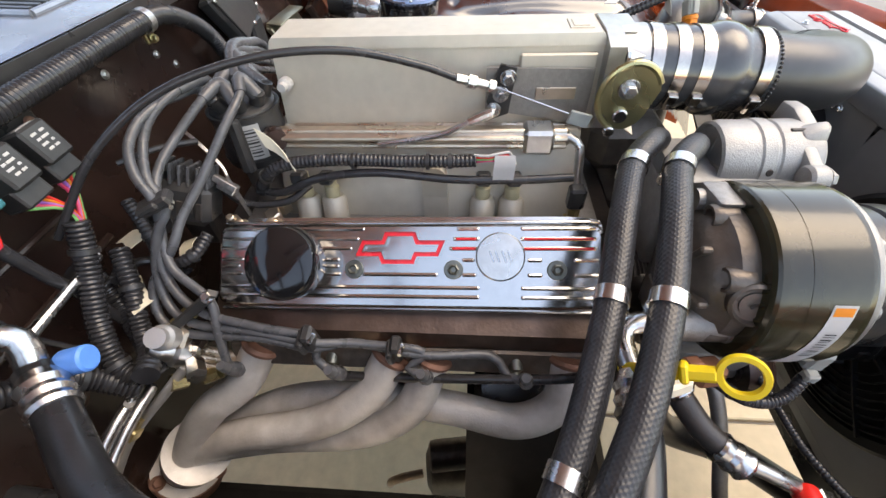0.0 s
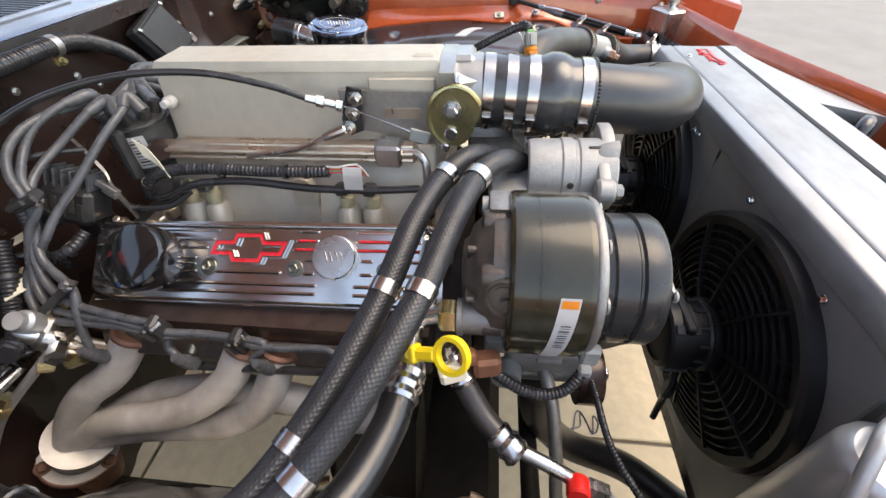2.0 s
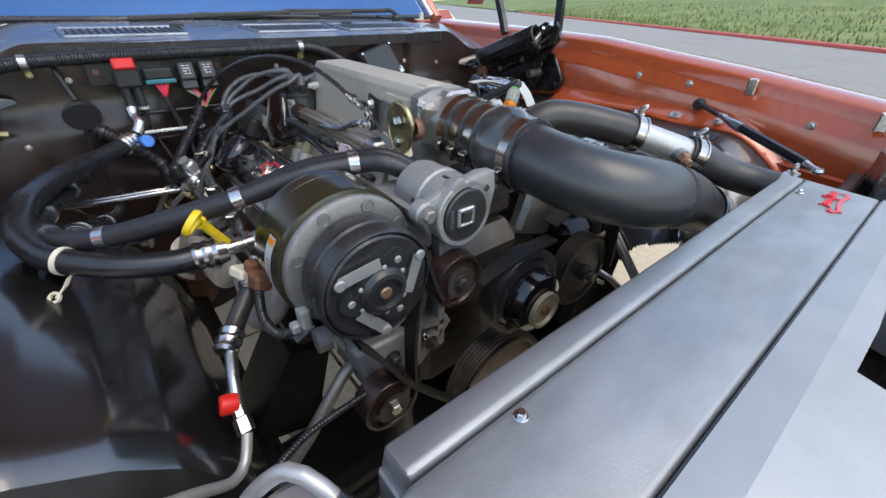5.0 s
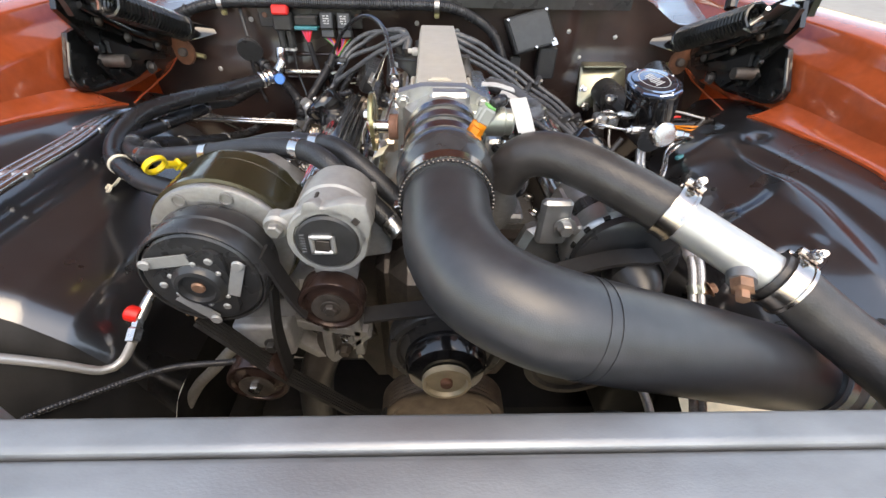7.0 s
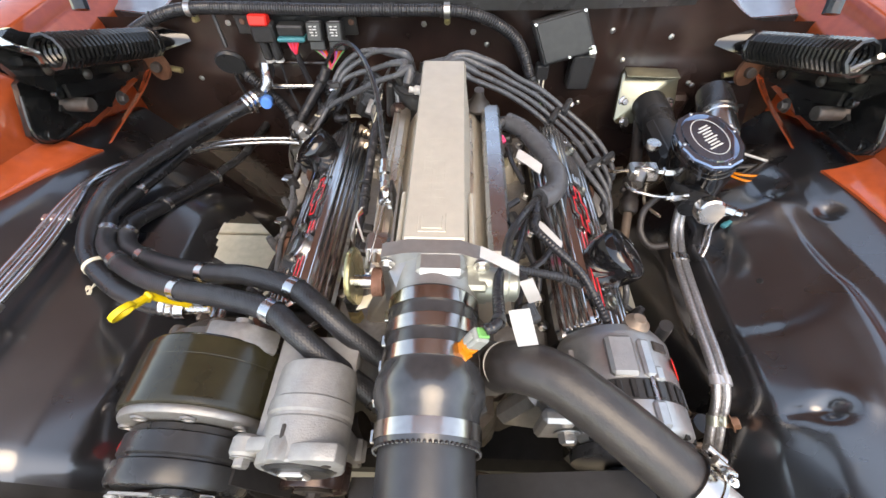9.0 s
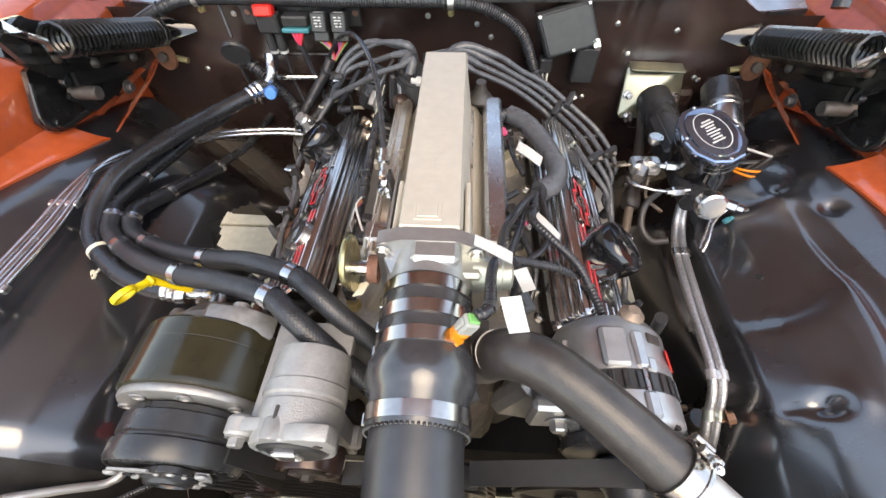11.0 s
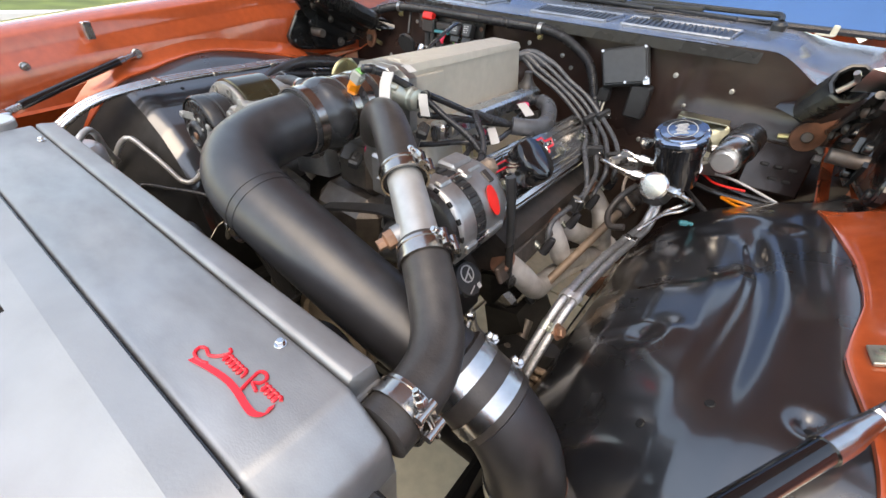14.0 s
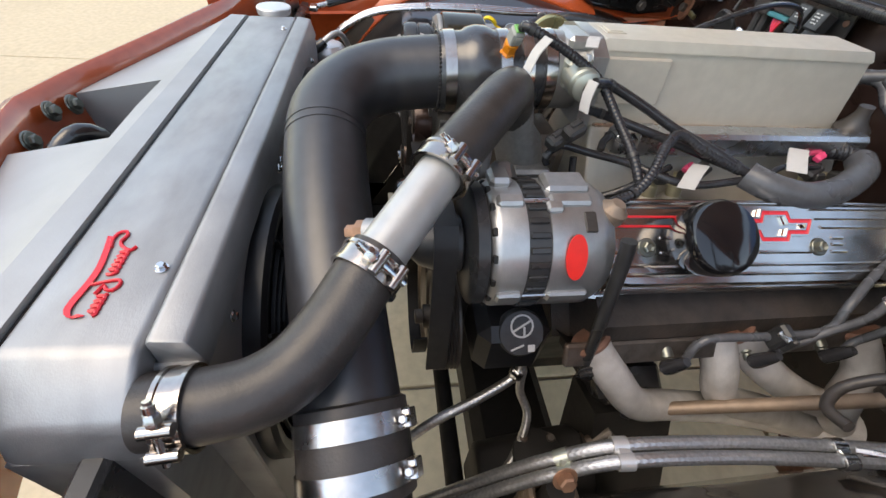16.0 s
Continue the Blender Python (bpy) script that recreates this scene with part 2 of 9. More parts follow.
mat("hose_braid", (0.022, 0.023, 0.026), 0.36, 0.0, 0.25, 90, 0.1, 500)
mat("wire_grey", (0.078, 0.081, 0.088), 0.28, 0.0, 0.2, 90, 0.1, 600)
mat("plastic_black", (0.03, 0.03, 0.031), 0.35, 0.0, 0.2, 80, 0.12, 900)
mat("loom_black", (0.026, 0.026, 0.029), 0.23, 0.0, 0.2, 80)
mat("gloss_black", (0.008, 0.008, 0.009), 0.13, 0.0, 0.1, 40, coat=0.6, spread=0.02)
mat("inner_fender_black", (0.010, 0.010, 0.0115), 0.30, 0.0, 0.25, 30, 0.02, 45, (0.018, 0.017, 0.0165), 5, 0.35, coat=1.0, spread=0.06, spec=0.9)
MATS["inner_fender_black"].node_tree.nodes["Principled BSDF"].inputs["Coat Roughness"].default_value = 0.11
MATS["inner_fender_black"].node_tree.nodes["Principled BSDF"].inputs["Coat IOR"].default_value = 1.7
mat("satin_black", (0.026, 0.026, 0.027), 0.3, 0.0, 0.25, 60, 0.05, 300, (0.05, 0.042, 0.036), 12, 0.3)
mat("firewall_paint", (0.029, 0.0165, 0.0138), 0.22, 0.0, 0.3, 14, 0.5, 28, (0.036, 0.022, 0.018), 5, 0.6)
mat("body_paint", (0.46, 0.084, 0.028), 0.18, 0.1, 0.10, 60, 0.0, 60, (0.33, 0.060, 0.022), 4, 0.4, coat=1.0, spread=0.04)
# body colour darkened to put the shade under the hood into the paint
mat("hood_under_shade", (0.15, 0.048, 0.030), 0.4, 0.1, 0.12, 20, 0.1, 60)
# pale blue-grey paints the sky's sheen onto the dark cowl
mat("cowl_sky_sheen", (0.25, 0.275, 0.315), 0.24, 0.5, 0.2, 20, 0.08, 80, (0.20, 0.19, 0.185), 8, 0.6, coat=0.4)
mat("grille_grey", (0.12, 0.125, 0.13), 0.35, 0.3, 0.2, 40)
# the blue base colour stands in for sky mirrored in the windshield
mat("glass_sky_tint", (0.045, 0.165, 0.36), 0.03, 0.85, 0.05, 10, coat=1.0, spread=0.01)
mat("compressor_black", (0.026, 0.023, 0.012), 0.22, 0.0, 0.3, 25, 0.04, 200, (0.032, 0.027, 0.014), 9, 0.5, coat=0.15)
mat("steel_plate", (0.60, 0.59, 0.57), 0.3, 1.0, 0.1, 90, 0.1, 300)
mat("iron", (0.12, 0.105, 0.095), 0.5, 0.7, 0.3, 60, 0.3, 250, (0.16, 0.09, 0.06), 14, 0.5)
mat("block_black", (0.045, 0.038, 0.034), 0.5, 0.2, 0.3, 40, 0.3, 200, (0.09, 0.06, 0.045), 10, 0.5)
mat("exhaust_coat", (0.54, 0.52, 0.50), 0.5, 0.3, 0.15, 40, 0.3, 350, (0.27, 0.215, 0.18), 14, 0.6)
mat("shaft_tan", (0.27, 0.20, 0.15), 0.5, 0.4, 0.25, 40, 0.3, 200, (0.15, 0.10, 0.075), 14, 0.5)
mat("tensioner_alloy", (0.35, 0.347, 0.338), 0.5, 0.45, 0.08, 120, 0.3, 600, (0.40, 0.38, 0.34), 14, 0.35)
# black lacquer of the reservoir lid, tinted blue to imitate reflected sky
mat("lid_sky_tint", (0.20, 0.25, 0.34), 0.09, 0.9, 0.05, 40, coat=0.6, spread=0.02)
mat("rust", (0.20, 0.10, 0.07), 0.65, 0.3, 0.3, 50, 0.4, 300)
mat("copper_gasket", (0.36, 0.2, 0.13), 0.45, 0.6, 0.3, 60)
mat("pipe_alloy", (0.50, 0.495, 0.48), 0.42, 0.6, 0.08, 60, 0.05, 300)
mat("brown_pulley", (0.045, 0.027, 0.023), 0.26, 0.4, 0.2, 60)
mat("crank_steel", (0.17, 0.135, 0.11), 0.42, 0.6, 0.2, 60, 0.15, 250, (0.11, 0.08, 0.065), 14, 0.5)
mat("pump_cream", (0.46, 0.40, 0.29), 0.45, 0.4, 0.12, 60)
mat("belt", (0.018, 0.017, 0.017), 0.55, 0.0, 0.2, 90)
mat("brass", (0.50, 0.40, 0.20), 0.3, 0.9, 0.15, 60)
mat("zinc_yellow", (0.42, 0.37, 0.20), 0.32, 0.9, 0.2, 25)
mat("red_plastic", (0.75, 0.02, 0.015), 0.4, 0.0, 0.08, 60)
mat("red_paint", (0.72, 0.025, 0.04), 0.3, 0.0, 0.08, 60)
mat("yellow_plastic", (0.80, 0.56, 0.02), 0.4, 0.0, 0.08, 60)
mat("orange_plastic", (0.75, 0.22, 0.012), 0.4, 0.0, 0.08, 60)
mat("blue_plastic", (0.07, 0.26, 0.72), 0.4, 0.0, 0.08, 60)
mat("teal_plastic", (0.03, 0.19, 0.22), 0.4, 0.0, 0.08, 60)
mat("green_plastic", (0.16, 0.45, 0.14), 0.4, 0.0, 0.08, 60)
mat("pink_wire", (0.75, 0.06, 0.16), 0.4, 0.0, 0.08, 60)
mat("purple_wire", (0.35, 0.12, 0.5), 0.4, 0.0, 0.08, 60)
mat("tag_white", (0.49, 0.48, 0.465), 0.6, 0.0, 0.04, 60)
mat("tag_cream", (0.70, 0.64, 0.50), 0.6, 0.0, 0.06, 60)
mat("label_ink", (0.03, 0.03, 0.03), 0.5)
mat("rail_alloy", (0.62, 0.52, 0.42), 0.3, 0.9, 0.1, 60)
mat("injector_tan", (0.42, 0.38, 0.25), 0.4, 0.1)
mat("grey_plastic", (0.30, 0.31, 0.29), 0.4)
mat("cap_white", (0.60, 0.60, 0.60), 0.38, 0.7, 0.04, 40)
mat("braided_steel", (0.48, 0.475, 0.47), 0.38, 0.9, 0.2, 300)
mat("hinge_rust", (0.22, 0.09, 0.05), 0.6, 0.2, 0.25, 40, 0.3, 200)
mat("concrete", (0.55, 0.445, 0.305), 0.85, 0.0, 0.10, 30, 0.25, 90, (0.46, 0.37, 0.255), 1.2, 0.5)
mat("lot_concrete", (0.285, 0.262, 0.235), 0.85, 0.0, 0.08, 4, 0.2, 60, (0.215, 0.198, 0.18), 0.35, 0.5)
mat("kerb_red", (0.52, 0.09, 0.08), 0.7, 0.0, 0.12, 3)
mat("kerb_white", (0.72, 0.70, 0.66), 0.7, 0.0, 0.1, 3)
mat("grass", (0.135, 0.175, 0.035), 0.8, 0.0, 0.35, 2.0, 0.6, 12, (0.31, 0.29, 0.10), 0.25, 0.6)
mat("headlamp_dark", (0.03, 0.03, 0.035), 0.3)

# ---- ground ----
def ground_fn(a, b):
    return (a, b, 0.0)

E_LONG = [-300, -60, -20, -8, -3, -1.5, 0, 1.5, 3, 8, 20, 60, 300]
solo("ground", sheet(ground_fn, E_LONG, E_LONG), "lot_concrete", "pale grey concrete lot with faint tyre marks", "ground", kind="structure")
for i in range(-1, 2):
    for j in range(-1, 2):
        solo("slab", box((-1.25 + 2.4 * i, -0.3 + 2.4 * j, 0.003), (2.388, 2.388, 0.03), 0.004), "concrete", "warm tan concrete slab under the car", "concrete slab", "concrete slabs", "structure")
wob = random.Random(8)
solo("floor_mark", merge(*[tube([(-0.005 + 0.030 * math.sin(2.1 * k + q) + wob.uniform(-0.01, 0.01), -0.335 + 0.016 * k + wob.uniform(-0.006, 0.006), 0.0186) for k in range(6)], 0.0022, 6, 0.006) for q in (0.0, 1.4)]), "wire_grey", "dark scribbled mark on the concrete slab", "marking", kind="structure")
KA, KB = Vector((12.6, -7.6, 0)), Vector((40.0, 36.0, 0))
KD = (KB - KA).normalized()
KN = Vector((KD.y, -KD.x, 0))
for i in range(-9, 26):
    p = KA + KD * (i * 2.0)
    a = math.atan2(KD.y, KD.x)
    solo("kerb_stone", box(p + KN * 0.25 + Vector((0, 0, 0.05)), (1.98, 0.5, 0.14), 0.03, tilt(0, 0, math.degrees(a))), "kerb_red",
         "low painted concrete kerb stone beside the grass", "kerb", "kerb stones", "structure")

bars = merge(*[box(KA + KD * (8.9 + 0.28 * k) + KN * 0.22 + Vector((0, 0, 0.1205)), (0.035 if k % 3 else 0.16, 0.24 if k % 3 else 0.05, 0.003), 0.001, tilt(0, 0, math.degrees(math.atan2(KD.y, KD.x)))) for k in range(13)])
solo("kerb_marking", bars, "kerb_white", "worn white stencil bars on the red kerb", "marking", kind="structure")


def grass_fn(a, b):
    p = KA + KD * a + KN * b
    return (p.x, p.y, 0.06 + 0.055 * max(0, b) + 0.0016 * b * b + 0.05 * noise.noise(p * 0.4))


solo("grass_verge", sheet(grass_fn, np.linspace(-60, 240, 80), [0.5, 1, 2, 4, 7, 11, 16, 25, 45, 90]), "grass", "green and straw-coloured grass verge beyond the kerb", "grass", kind="structure")
solo("grass_verge", sheet(lambda a, b: (-8.6 - b + 0.25 * a, a, 0.06 + 0.01 * b + 0.05 * noise.noise(Vector((a * 0.4, b * 0.4, 3)))), np.linspace(-30, 70, 50), [0, 0.6, 1.5, 3, 6, 12, 25, 60]), "grass",
     "bright green grass verge beside the lot", "grass", kind="structure")
solo("kerb_edge", strip([(-8.5 + 0.25 * a, a, 0.04) for a in range(-30, 71, 5)], 0.3, 0.1, (1, 0, 0)), "kerb_white", "pale concrete kerb beside the grass", "kerb", kind="structure")
# blades of grass near the kerb
rng = random.Random(4)
gv, gf = [], []
for i in range(5200):
    a, b = rng.uniform(-20, 55), 0.6 + rng.random() ** 2 * 14
    p = KA + KD * a + KN * b + Vector((0, 0, 0.05 + 0.055 * b + 0.0016 * b * b))
    t, h, w = rng.uniform(0, 6.28), rng.uniform(0.10, 0.30), rng.uniform(0.02, 0.05)
    d = Vector((math.cos(t), math.sin(t), 0))
    n = len(gv)
    gv += [tuple(p - d * w), tuple(p + d * w), tuple(p + Vector((rng.uniform(-0.1, 0.1), rng.uniform(-0.1, 0.1), h)))]
    gf.append((n, n + 1, n + 2))
solo("grass_tufts", (gv, gf), "grass", "tufts of green and dry grass", "grass", kind="stuff")
pole = thing("sign_pole", "pale round pole standing in the grass", "pole", (19.5, -6.6, 0.05))
part("shaft", turned([(0.13, 0), (0.12, 6.0)], (19.5, -6.6, 0.05), (0, 0, 1), 20), "tank_aluminium", pole)
part("foot", turned([(0.25, 0), (0.25, 0.05), (0.2, 0.07)], (19.5, -6.6, 0.04), (0, 0, 1), 20), "lot_concrete", pole)

# ---- car body ----
car = thing("car_body", "orange-red car body with its hood raised over the engine bay", "car", (0, 0, 0.0))


def bay(name, shape, material, label="", sharp=35):
    return part(name, shape, material, car, label, sharp)


FT = [(-0.60, 0.905), (-0.466, 0.937), (-0.342, 0.955), (-0.10, 0.985), (0.11, 1.006), (0.30, 1.026), (0.60, 1.035), (1.6, 1.05)]


def fender_top(y):
    return float(np.interp(y, [a for a, _ in FT], [b for _, b in FT]))


YS = list(np.linspace(-0.52, 1.6, 60))
for s in (1, -1):
    # cross section of the fender, from the inner flange over the crown and down its side
    sec = [(0.698, -0.150), (0.709, -0.146), (0.713, -0.066), (0.716, -0.057), (0.734, -0.034), (0.737, -0.026), (0.738, -0.006), (0.743, 0.000), (0.80, 0.010), (0.87, 0.004), (0.915, -0.025), (0.94, -0.09), (0.955, -0.25), (0.95, -0.55)]

    def fender_fn(a, b, s=s):
        k = int(b)
        x, dz = sec[k]
        pinch = 0.0 if a > -0.3 else 0.06 * ((-0.3 - a) / 0.22) ** 2
        return (s * (x - pinch * (x > 0.73)), a, fender_top(a) + (dz if k > 1 else dz + (0.98 - fender_top(a)) * 0.55))

    bay("fender", sheet(fender_fn, YS, list(range(len(sec)))), "body_paint", "orange-red painted front fender", 50)
    # rolled front cap of the fender
    capv = []
    for t in np.linspace(0, 1, 7):
        x0, y0, z0 = 0.703 - 0.065 * t, -0.462 - 0.126 * t, 0.940 - 0.031 * t
        capv += [(s * (x0 + 0.000), y0, z0 - 0.075), (s * x0, y0, z0 - 0.012), (s * (x0 + 0.008), y0, z0 - 0.003), (s * (x0 + 0.03), y0, z0 + 0.003), (s * (x0 + 0.16), y0 + 0.02 * t, z0 - 0.002), (s * (x0 + 0.22), y0 + 0.04 * t, z0 - 0.03), (s * (x0 + 0.235), y0 + 0.05 * t, z0 - 0.12)]
    bay("fender_cap", hull(capv), "body_paint", "glossy orange-red fender tip", 30)
    for y0 in (-0.13, -0.36):
        bay("clip", box((s * 0.712, y0, fender_top(y0) - 0.015), (0.012, 0.018, 0.035), 0.002, tilt(0, 0, 12)), "bright_steel", "small steel hood bumper clip")
    for y0, dz in ((-0.42, -0.05), (-0.26, -0.055), (0.0, -0.04), (0.13, -0.05))[: 4 if s > 0 else 2]:
        bay("bolt", bolt((s * 0.7135, y0, fender_top(y0) + dz), (-s, 0, 0), 0.006), "steel_plate")


GROOVE_Y = [-0.16, -0.10, -0.03, 0.06, 0.12, 0.20, 0.28]
GROOVE_X = [0.575, 0.578, 0.588, 0.597, 0.597, 0.588, 0.572]


def well_form(x, y):
    """Arch of the inner wheel housing; x from the centre line outwards."""
    e = np.interp(x, [0.395, 0.42, 0.46, 0.50, 0.55, 0.60, 0.66, 0.715], [0.60, 0.70, 0.765, 0.803, 0.832, 0.852, 0.868, 0.878])
    rear = max(0.0, y - 0.33)
    front = max(0.0, -0.13 - y)
    e -= 1.3 * rear**2 * np.interp(x, [0.42, 0.7], [3.0, 0.6])
    e -= 2.2 * front**2 * np.interp(x, [0.42, 0.7], [2.2, 0.8])
    return float(e)


def well_z(x, y):
    """The driver's housing, with its pressed groove and dents."""
    e = well_form(x, y)
    e += 0.003 * noise.noise(Vector((x * 5, y * 4, 2.0)))
    # the front face falls away from a slanting crease
    front = -y - float(np.interp(x, [0.46, 0.50, 0.54, 0.57, 0.62, 0.70], [0.010, 0.035, 0.075, 0.110, 0.135, 0.15]))
    e -= 0.225 * (front + math.sqrt(front * front + 0.0005))
    # shallow round dish beside the hoses
    e -= 0.009 * (0.5 - 0.5 * math.tanh((math.hypot(x - 0.495, y - 0.19) / 0.092 - 1) / 0.13))
    # flat-bottomed groove that widens towards the front
    bend = sum(float(np.interp(y + d, GROOVE_Y, GROOVE_X)) for d in (-0.02, -0.01, 0, 0.01, 0.02)) / 5
    wide = float(np.interp(y, [-0.14, -0.08, 0.05, 0.20, 0.26], [0.026, 0.023, 0.016, 0.011, 0.009]))
    run = (0.5 - 0.5 * math.tanh((y - 0.25) * 30)) * (0.5 + 0.5 * math.tanh((y + 0.135) * 40))
    e -= 0.009 * math.exp(-(abs((x - bend) / wide) ** 2.7)) * run
    # dents and the raised lip at the rear
    e -= 0.016 * math.exp(-(((x - 0.503) / 0.014) ** 2 + ((y + 0.020) / 0.012) ** 2))
    e += 0.006 * math.exp(-(((x - 0.525) / 0.016) ** 2 + ((y + 0.016) / 0.022) ** 2))
    e -= 0.006 * math.exp(-(((x - 0.478) / 0.010) ** 2 + ((y + 0.018) / 0.007) ** 2))
    e -= 0.008 * math.exp(-(((x - 0.616) / 0.016) ** 2 + ((y - 0.273) / 0.013) ** 2))
    e += 0.009 * math.exp(-(((x - 0.555) / 0.035) ** 2 + ((y - 0.305) / 0.024) ** 2))
    e -= 0.010 * math.exp(-(((x - 0.645) / 0.013) ** 2 + ((y + 0.105) / 0.013) ** 2))
    return float(e)


def plain_well(x, y):
    """The passenger housing: a smooth arch that falls away sooner towards the front."""
    y = y + 0.02 - 0.12 * (0.5 - 0.5 * math.tanh((y + 0.10) * 14))
    e = well_form(x, y)
    e += 0.026 * math.exp(-(((y - 0.12) / 0.15) ** 2)) * (0.5 + 0.5 * math.tanh((x - 0.645) * 30))
    p = Vector((x * 4, y * 3, 5.0))
    return float(e + 0.005 * noise.noise(p))


def well_at(s, x, y):
    return well_z(x, y) if s > 0 else plain_well(x, y)


def pierced(shape, gone):
    """Drops the faces of a sheet where an opening is cut through it."""
    v, f = shape
    return v, [q for q in f if not gone(sum((Vector(v[i]) for i in q), Vector()) / len(q))]


XS = list(np.concatenate([np.linspace(0.395, 0.47, 26), np.linspace(0.478, 0.715, 60)]))
for s in (1, -1):
    whole = sheet(lambda a, b, s=s: (s * a, b, well_at(s, a, b)), XS, list(np.linspace(-0.42, 0.62, 220)))
    if s > 0:
        cut_away = lambda p: p.y < -0.087 and p.x < 0.405 + 0.6 * (-0.087 - p.y)
    else:
        cut_away = lambda p: (p.x > -0.436 - 0.004 * math.sin(p.y * 45) and 0.255 < p.y < 0.40) or p.y < -0.13
        # housing front split off in dull black to keep tan reflections out
        bay("well_front_dulled", pierced(whole, lambda p: p.y >= -0.13), "chassis_black", "front of the wheel housing, dulled to black in place of its tan reflection", 60)
    inner = bay("inner_fender", pierced(whole, cut_away), "inner_fender_black", "glossy black pressed-steel inner fender with dents", 60)
    for hx, hy in ((0.538, -0.139), (0.645, -0.107), (0.580, -0.108), (0.502, 0.176)) if s > 0 else ((0.60, -0.02),):
        nz = Vector((-s * (well_at(s, hx + 0.006, hy) - well_at(s, hx - 0.006, hy)) / 0.012, -(well_at(s, hx, hy + 0.006) - well_at(s, hx, hy - 0.006)) / 0.012, 1))
        part("drain_hole", disc(0.0048, 0.0022, Vector((s * hx, hy, well_at(s, hx, hy) - 0.0012)), nz, 16), "hole_black", inner)
    bay("inner_wall", sheet(lambda a, b, s=s: (s * (0.395 + 0.02 * (a - 0.6) * 0), b, a if a < 0.6 else well_at(s, 0.395, b)), [0.42, 0.5, 0.6], list(np.linspace(-0.42, 0.16, 20))), "chassis_black", "black inner wall of the wheel housing", 60)
    # chassis rail
    bay("frame_rail", box((s * 0.40, 0.1, 0.36), (0.09, 1.5, 0.13), 0.01), "chassis_black", "dark steel frame rail")
bay("cross_member", box((0, 0.05, 0.33), (0.75, 0.16, 0.10), 0.02), "chassis_black", "dark steel cross member")
bay("radiator_support", box((0, -0.37, 0.42), (1.1, 0.06, 0.08), 0.01), "satin_black", "black lower radiator support")

# firewall with its pressed swages and the tunnel recess
def corner_drop(a):
    """The cowl dips towards the hood hinges."""
    q = min(1.0, max(0.0, (abs(a) - 0.485) / 0.13))
    return 0.055 * q * q * (3 - 2 * q)


def fire_fn(a, b):
    b = min(b, 1.035 - corner_drop(a))
    y = 0.665
    y -= 0.018 * (0.5 + 0.5 * math.tanh((abs(a - 0.02) - 0.33) * 60)) * (0.5 + 0.5 * math.tanh((0.90 - b) * 50))
    y += 0.012 * math.exp(-((a - 0.36) / 0.02) ** 2) * (b > 0.85)
    y += 0.05 * max(0.0, 0.72 - b)
    y -= 0.004 * noise.noise(Vector((a * 6, b * 9, 0)))
    return (a, y, b)


bay("firewall", sheet(fire_fn, list(np.linspace(-0.72, 0.72, 97)), list(np.linspace(0.35, 1.035, 48))), "firewall_paint", "dark brown-black painted firewall with pressed ribs", 60)
for a, b in ((-0.28, 0.845), (-0.28, 0.90)):
    bay("swage", tube([(a - 0.10, 0.643, b), (a + 0.08, 0.643, b)], 0.004, 8), "firewall_paint")
for x, z in ((0.33, 0.96), (0.37, 0.90), (0.45, 0.95), (0.52, 0.86), (0.53, 0.855), (0.3, 0.80), (-0.45, 0.97), (-0.55, 0.86), (-0.05, 0.97), (0.05, 0.955), (0.08, 0.93)):
    bay("bolt", bolt((x, fire_fn(x, z)[1], z), (0, -1, 0), 0.004, 0.003), "steel_plate")
bay("blower_cover", box((0.47, 0.64, 0.79), (0.12, 0.03, 0.10), 0.01), "firewall_paint", "dark brown pressed firewall panel")

# cowl
def cowl_fn(a, b):
    # b: 0 at the front lip, 1 at the windshield
    y = 0.630 + 0.33 * b + 0.09 * (a / 0.72) ** 2 - 0.04 * b * (a / 0.72) ** 2
    z = 1.034 + 0.024 * b - 0.006 * (a / 0.72) ** 2 + (0.003 if 0.1 < b < 0.95 else 0)
    return (a, y, z - corner_drop(a) * (1 - 0.75 * b))


cowl = bay("cowl", sheet(cowl_fn, list(np.linspace(-0.74, 0.74, 75)), [0, 0.02, 0.08, 0.12, 0.3, 0.45, 0.6, 0.75, 0.9, 1.0]), "cowl_sky_sheen", "glossy cowl panel with louvred air inlets, its pale sky sheen put into the colour", 30)
bay("cowl_lip", strip([(a, 0.628 + 0.09 * (a / 0.72) ** 2, 1.022 - 0.006 * (a / 0.72) ** 2 - corner_drop(a)) for a in np.linspace(-0.74, 0.74, 61)], 0.022, 0.004, (0, 0, 1)), "satin_black", "dark rubber-sealed cowl edge")
def on_cowl(x, b, up=0.001):
    return Vector(cowl_fn(x, b)) + Vector((0, 0, up))


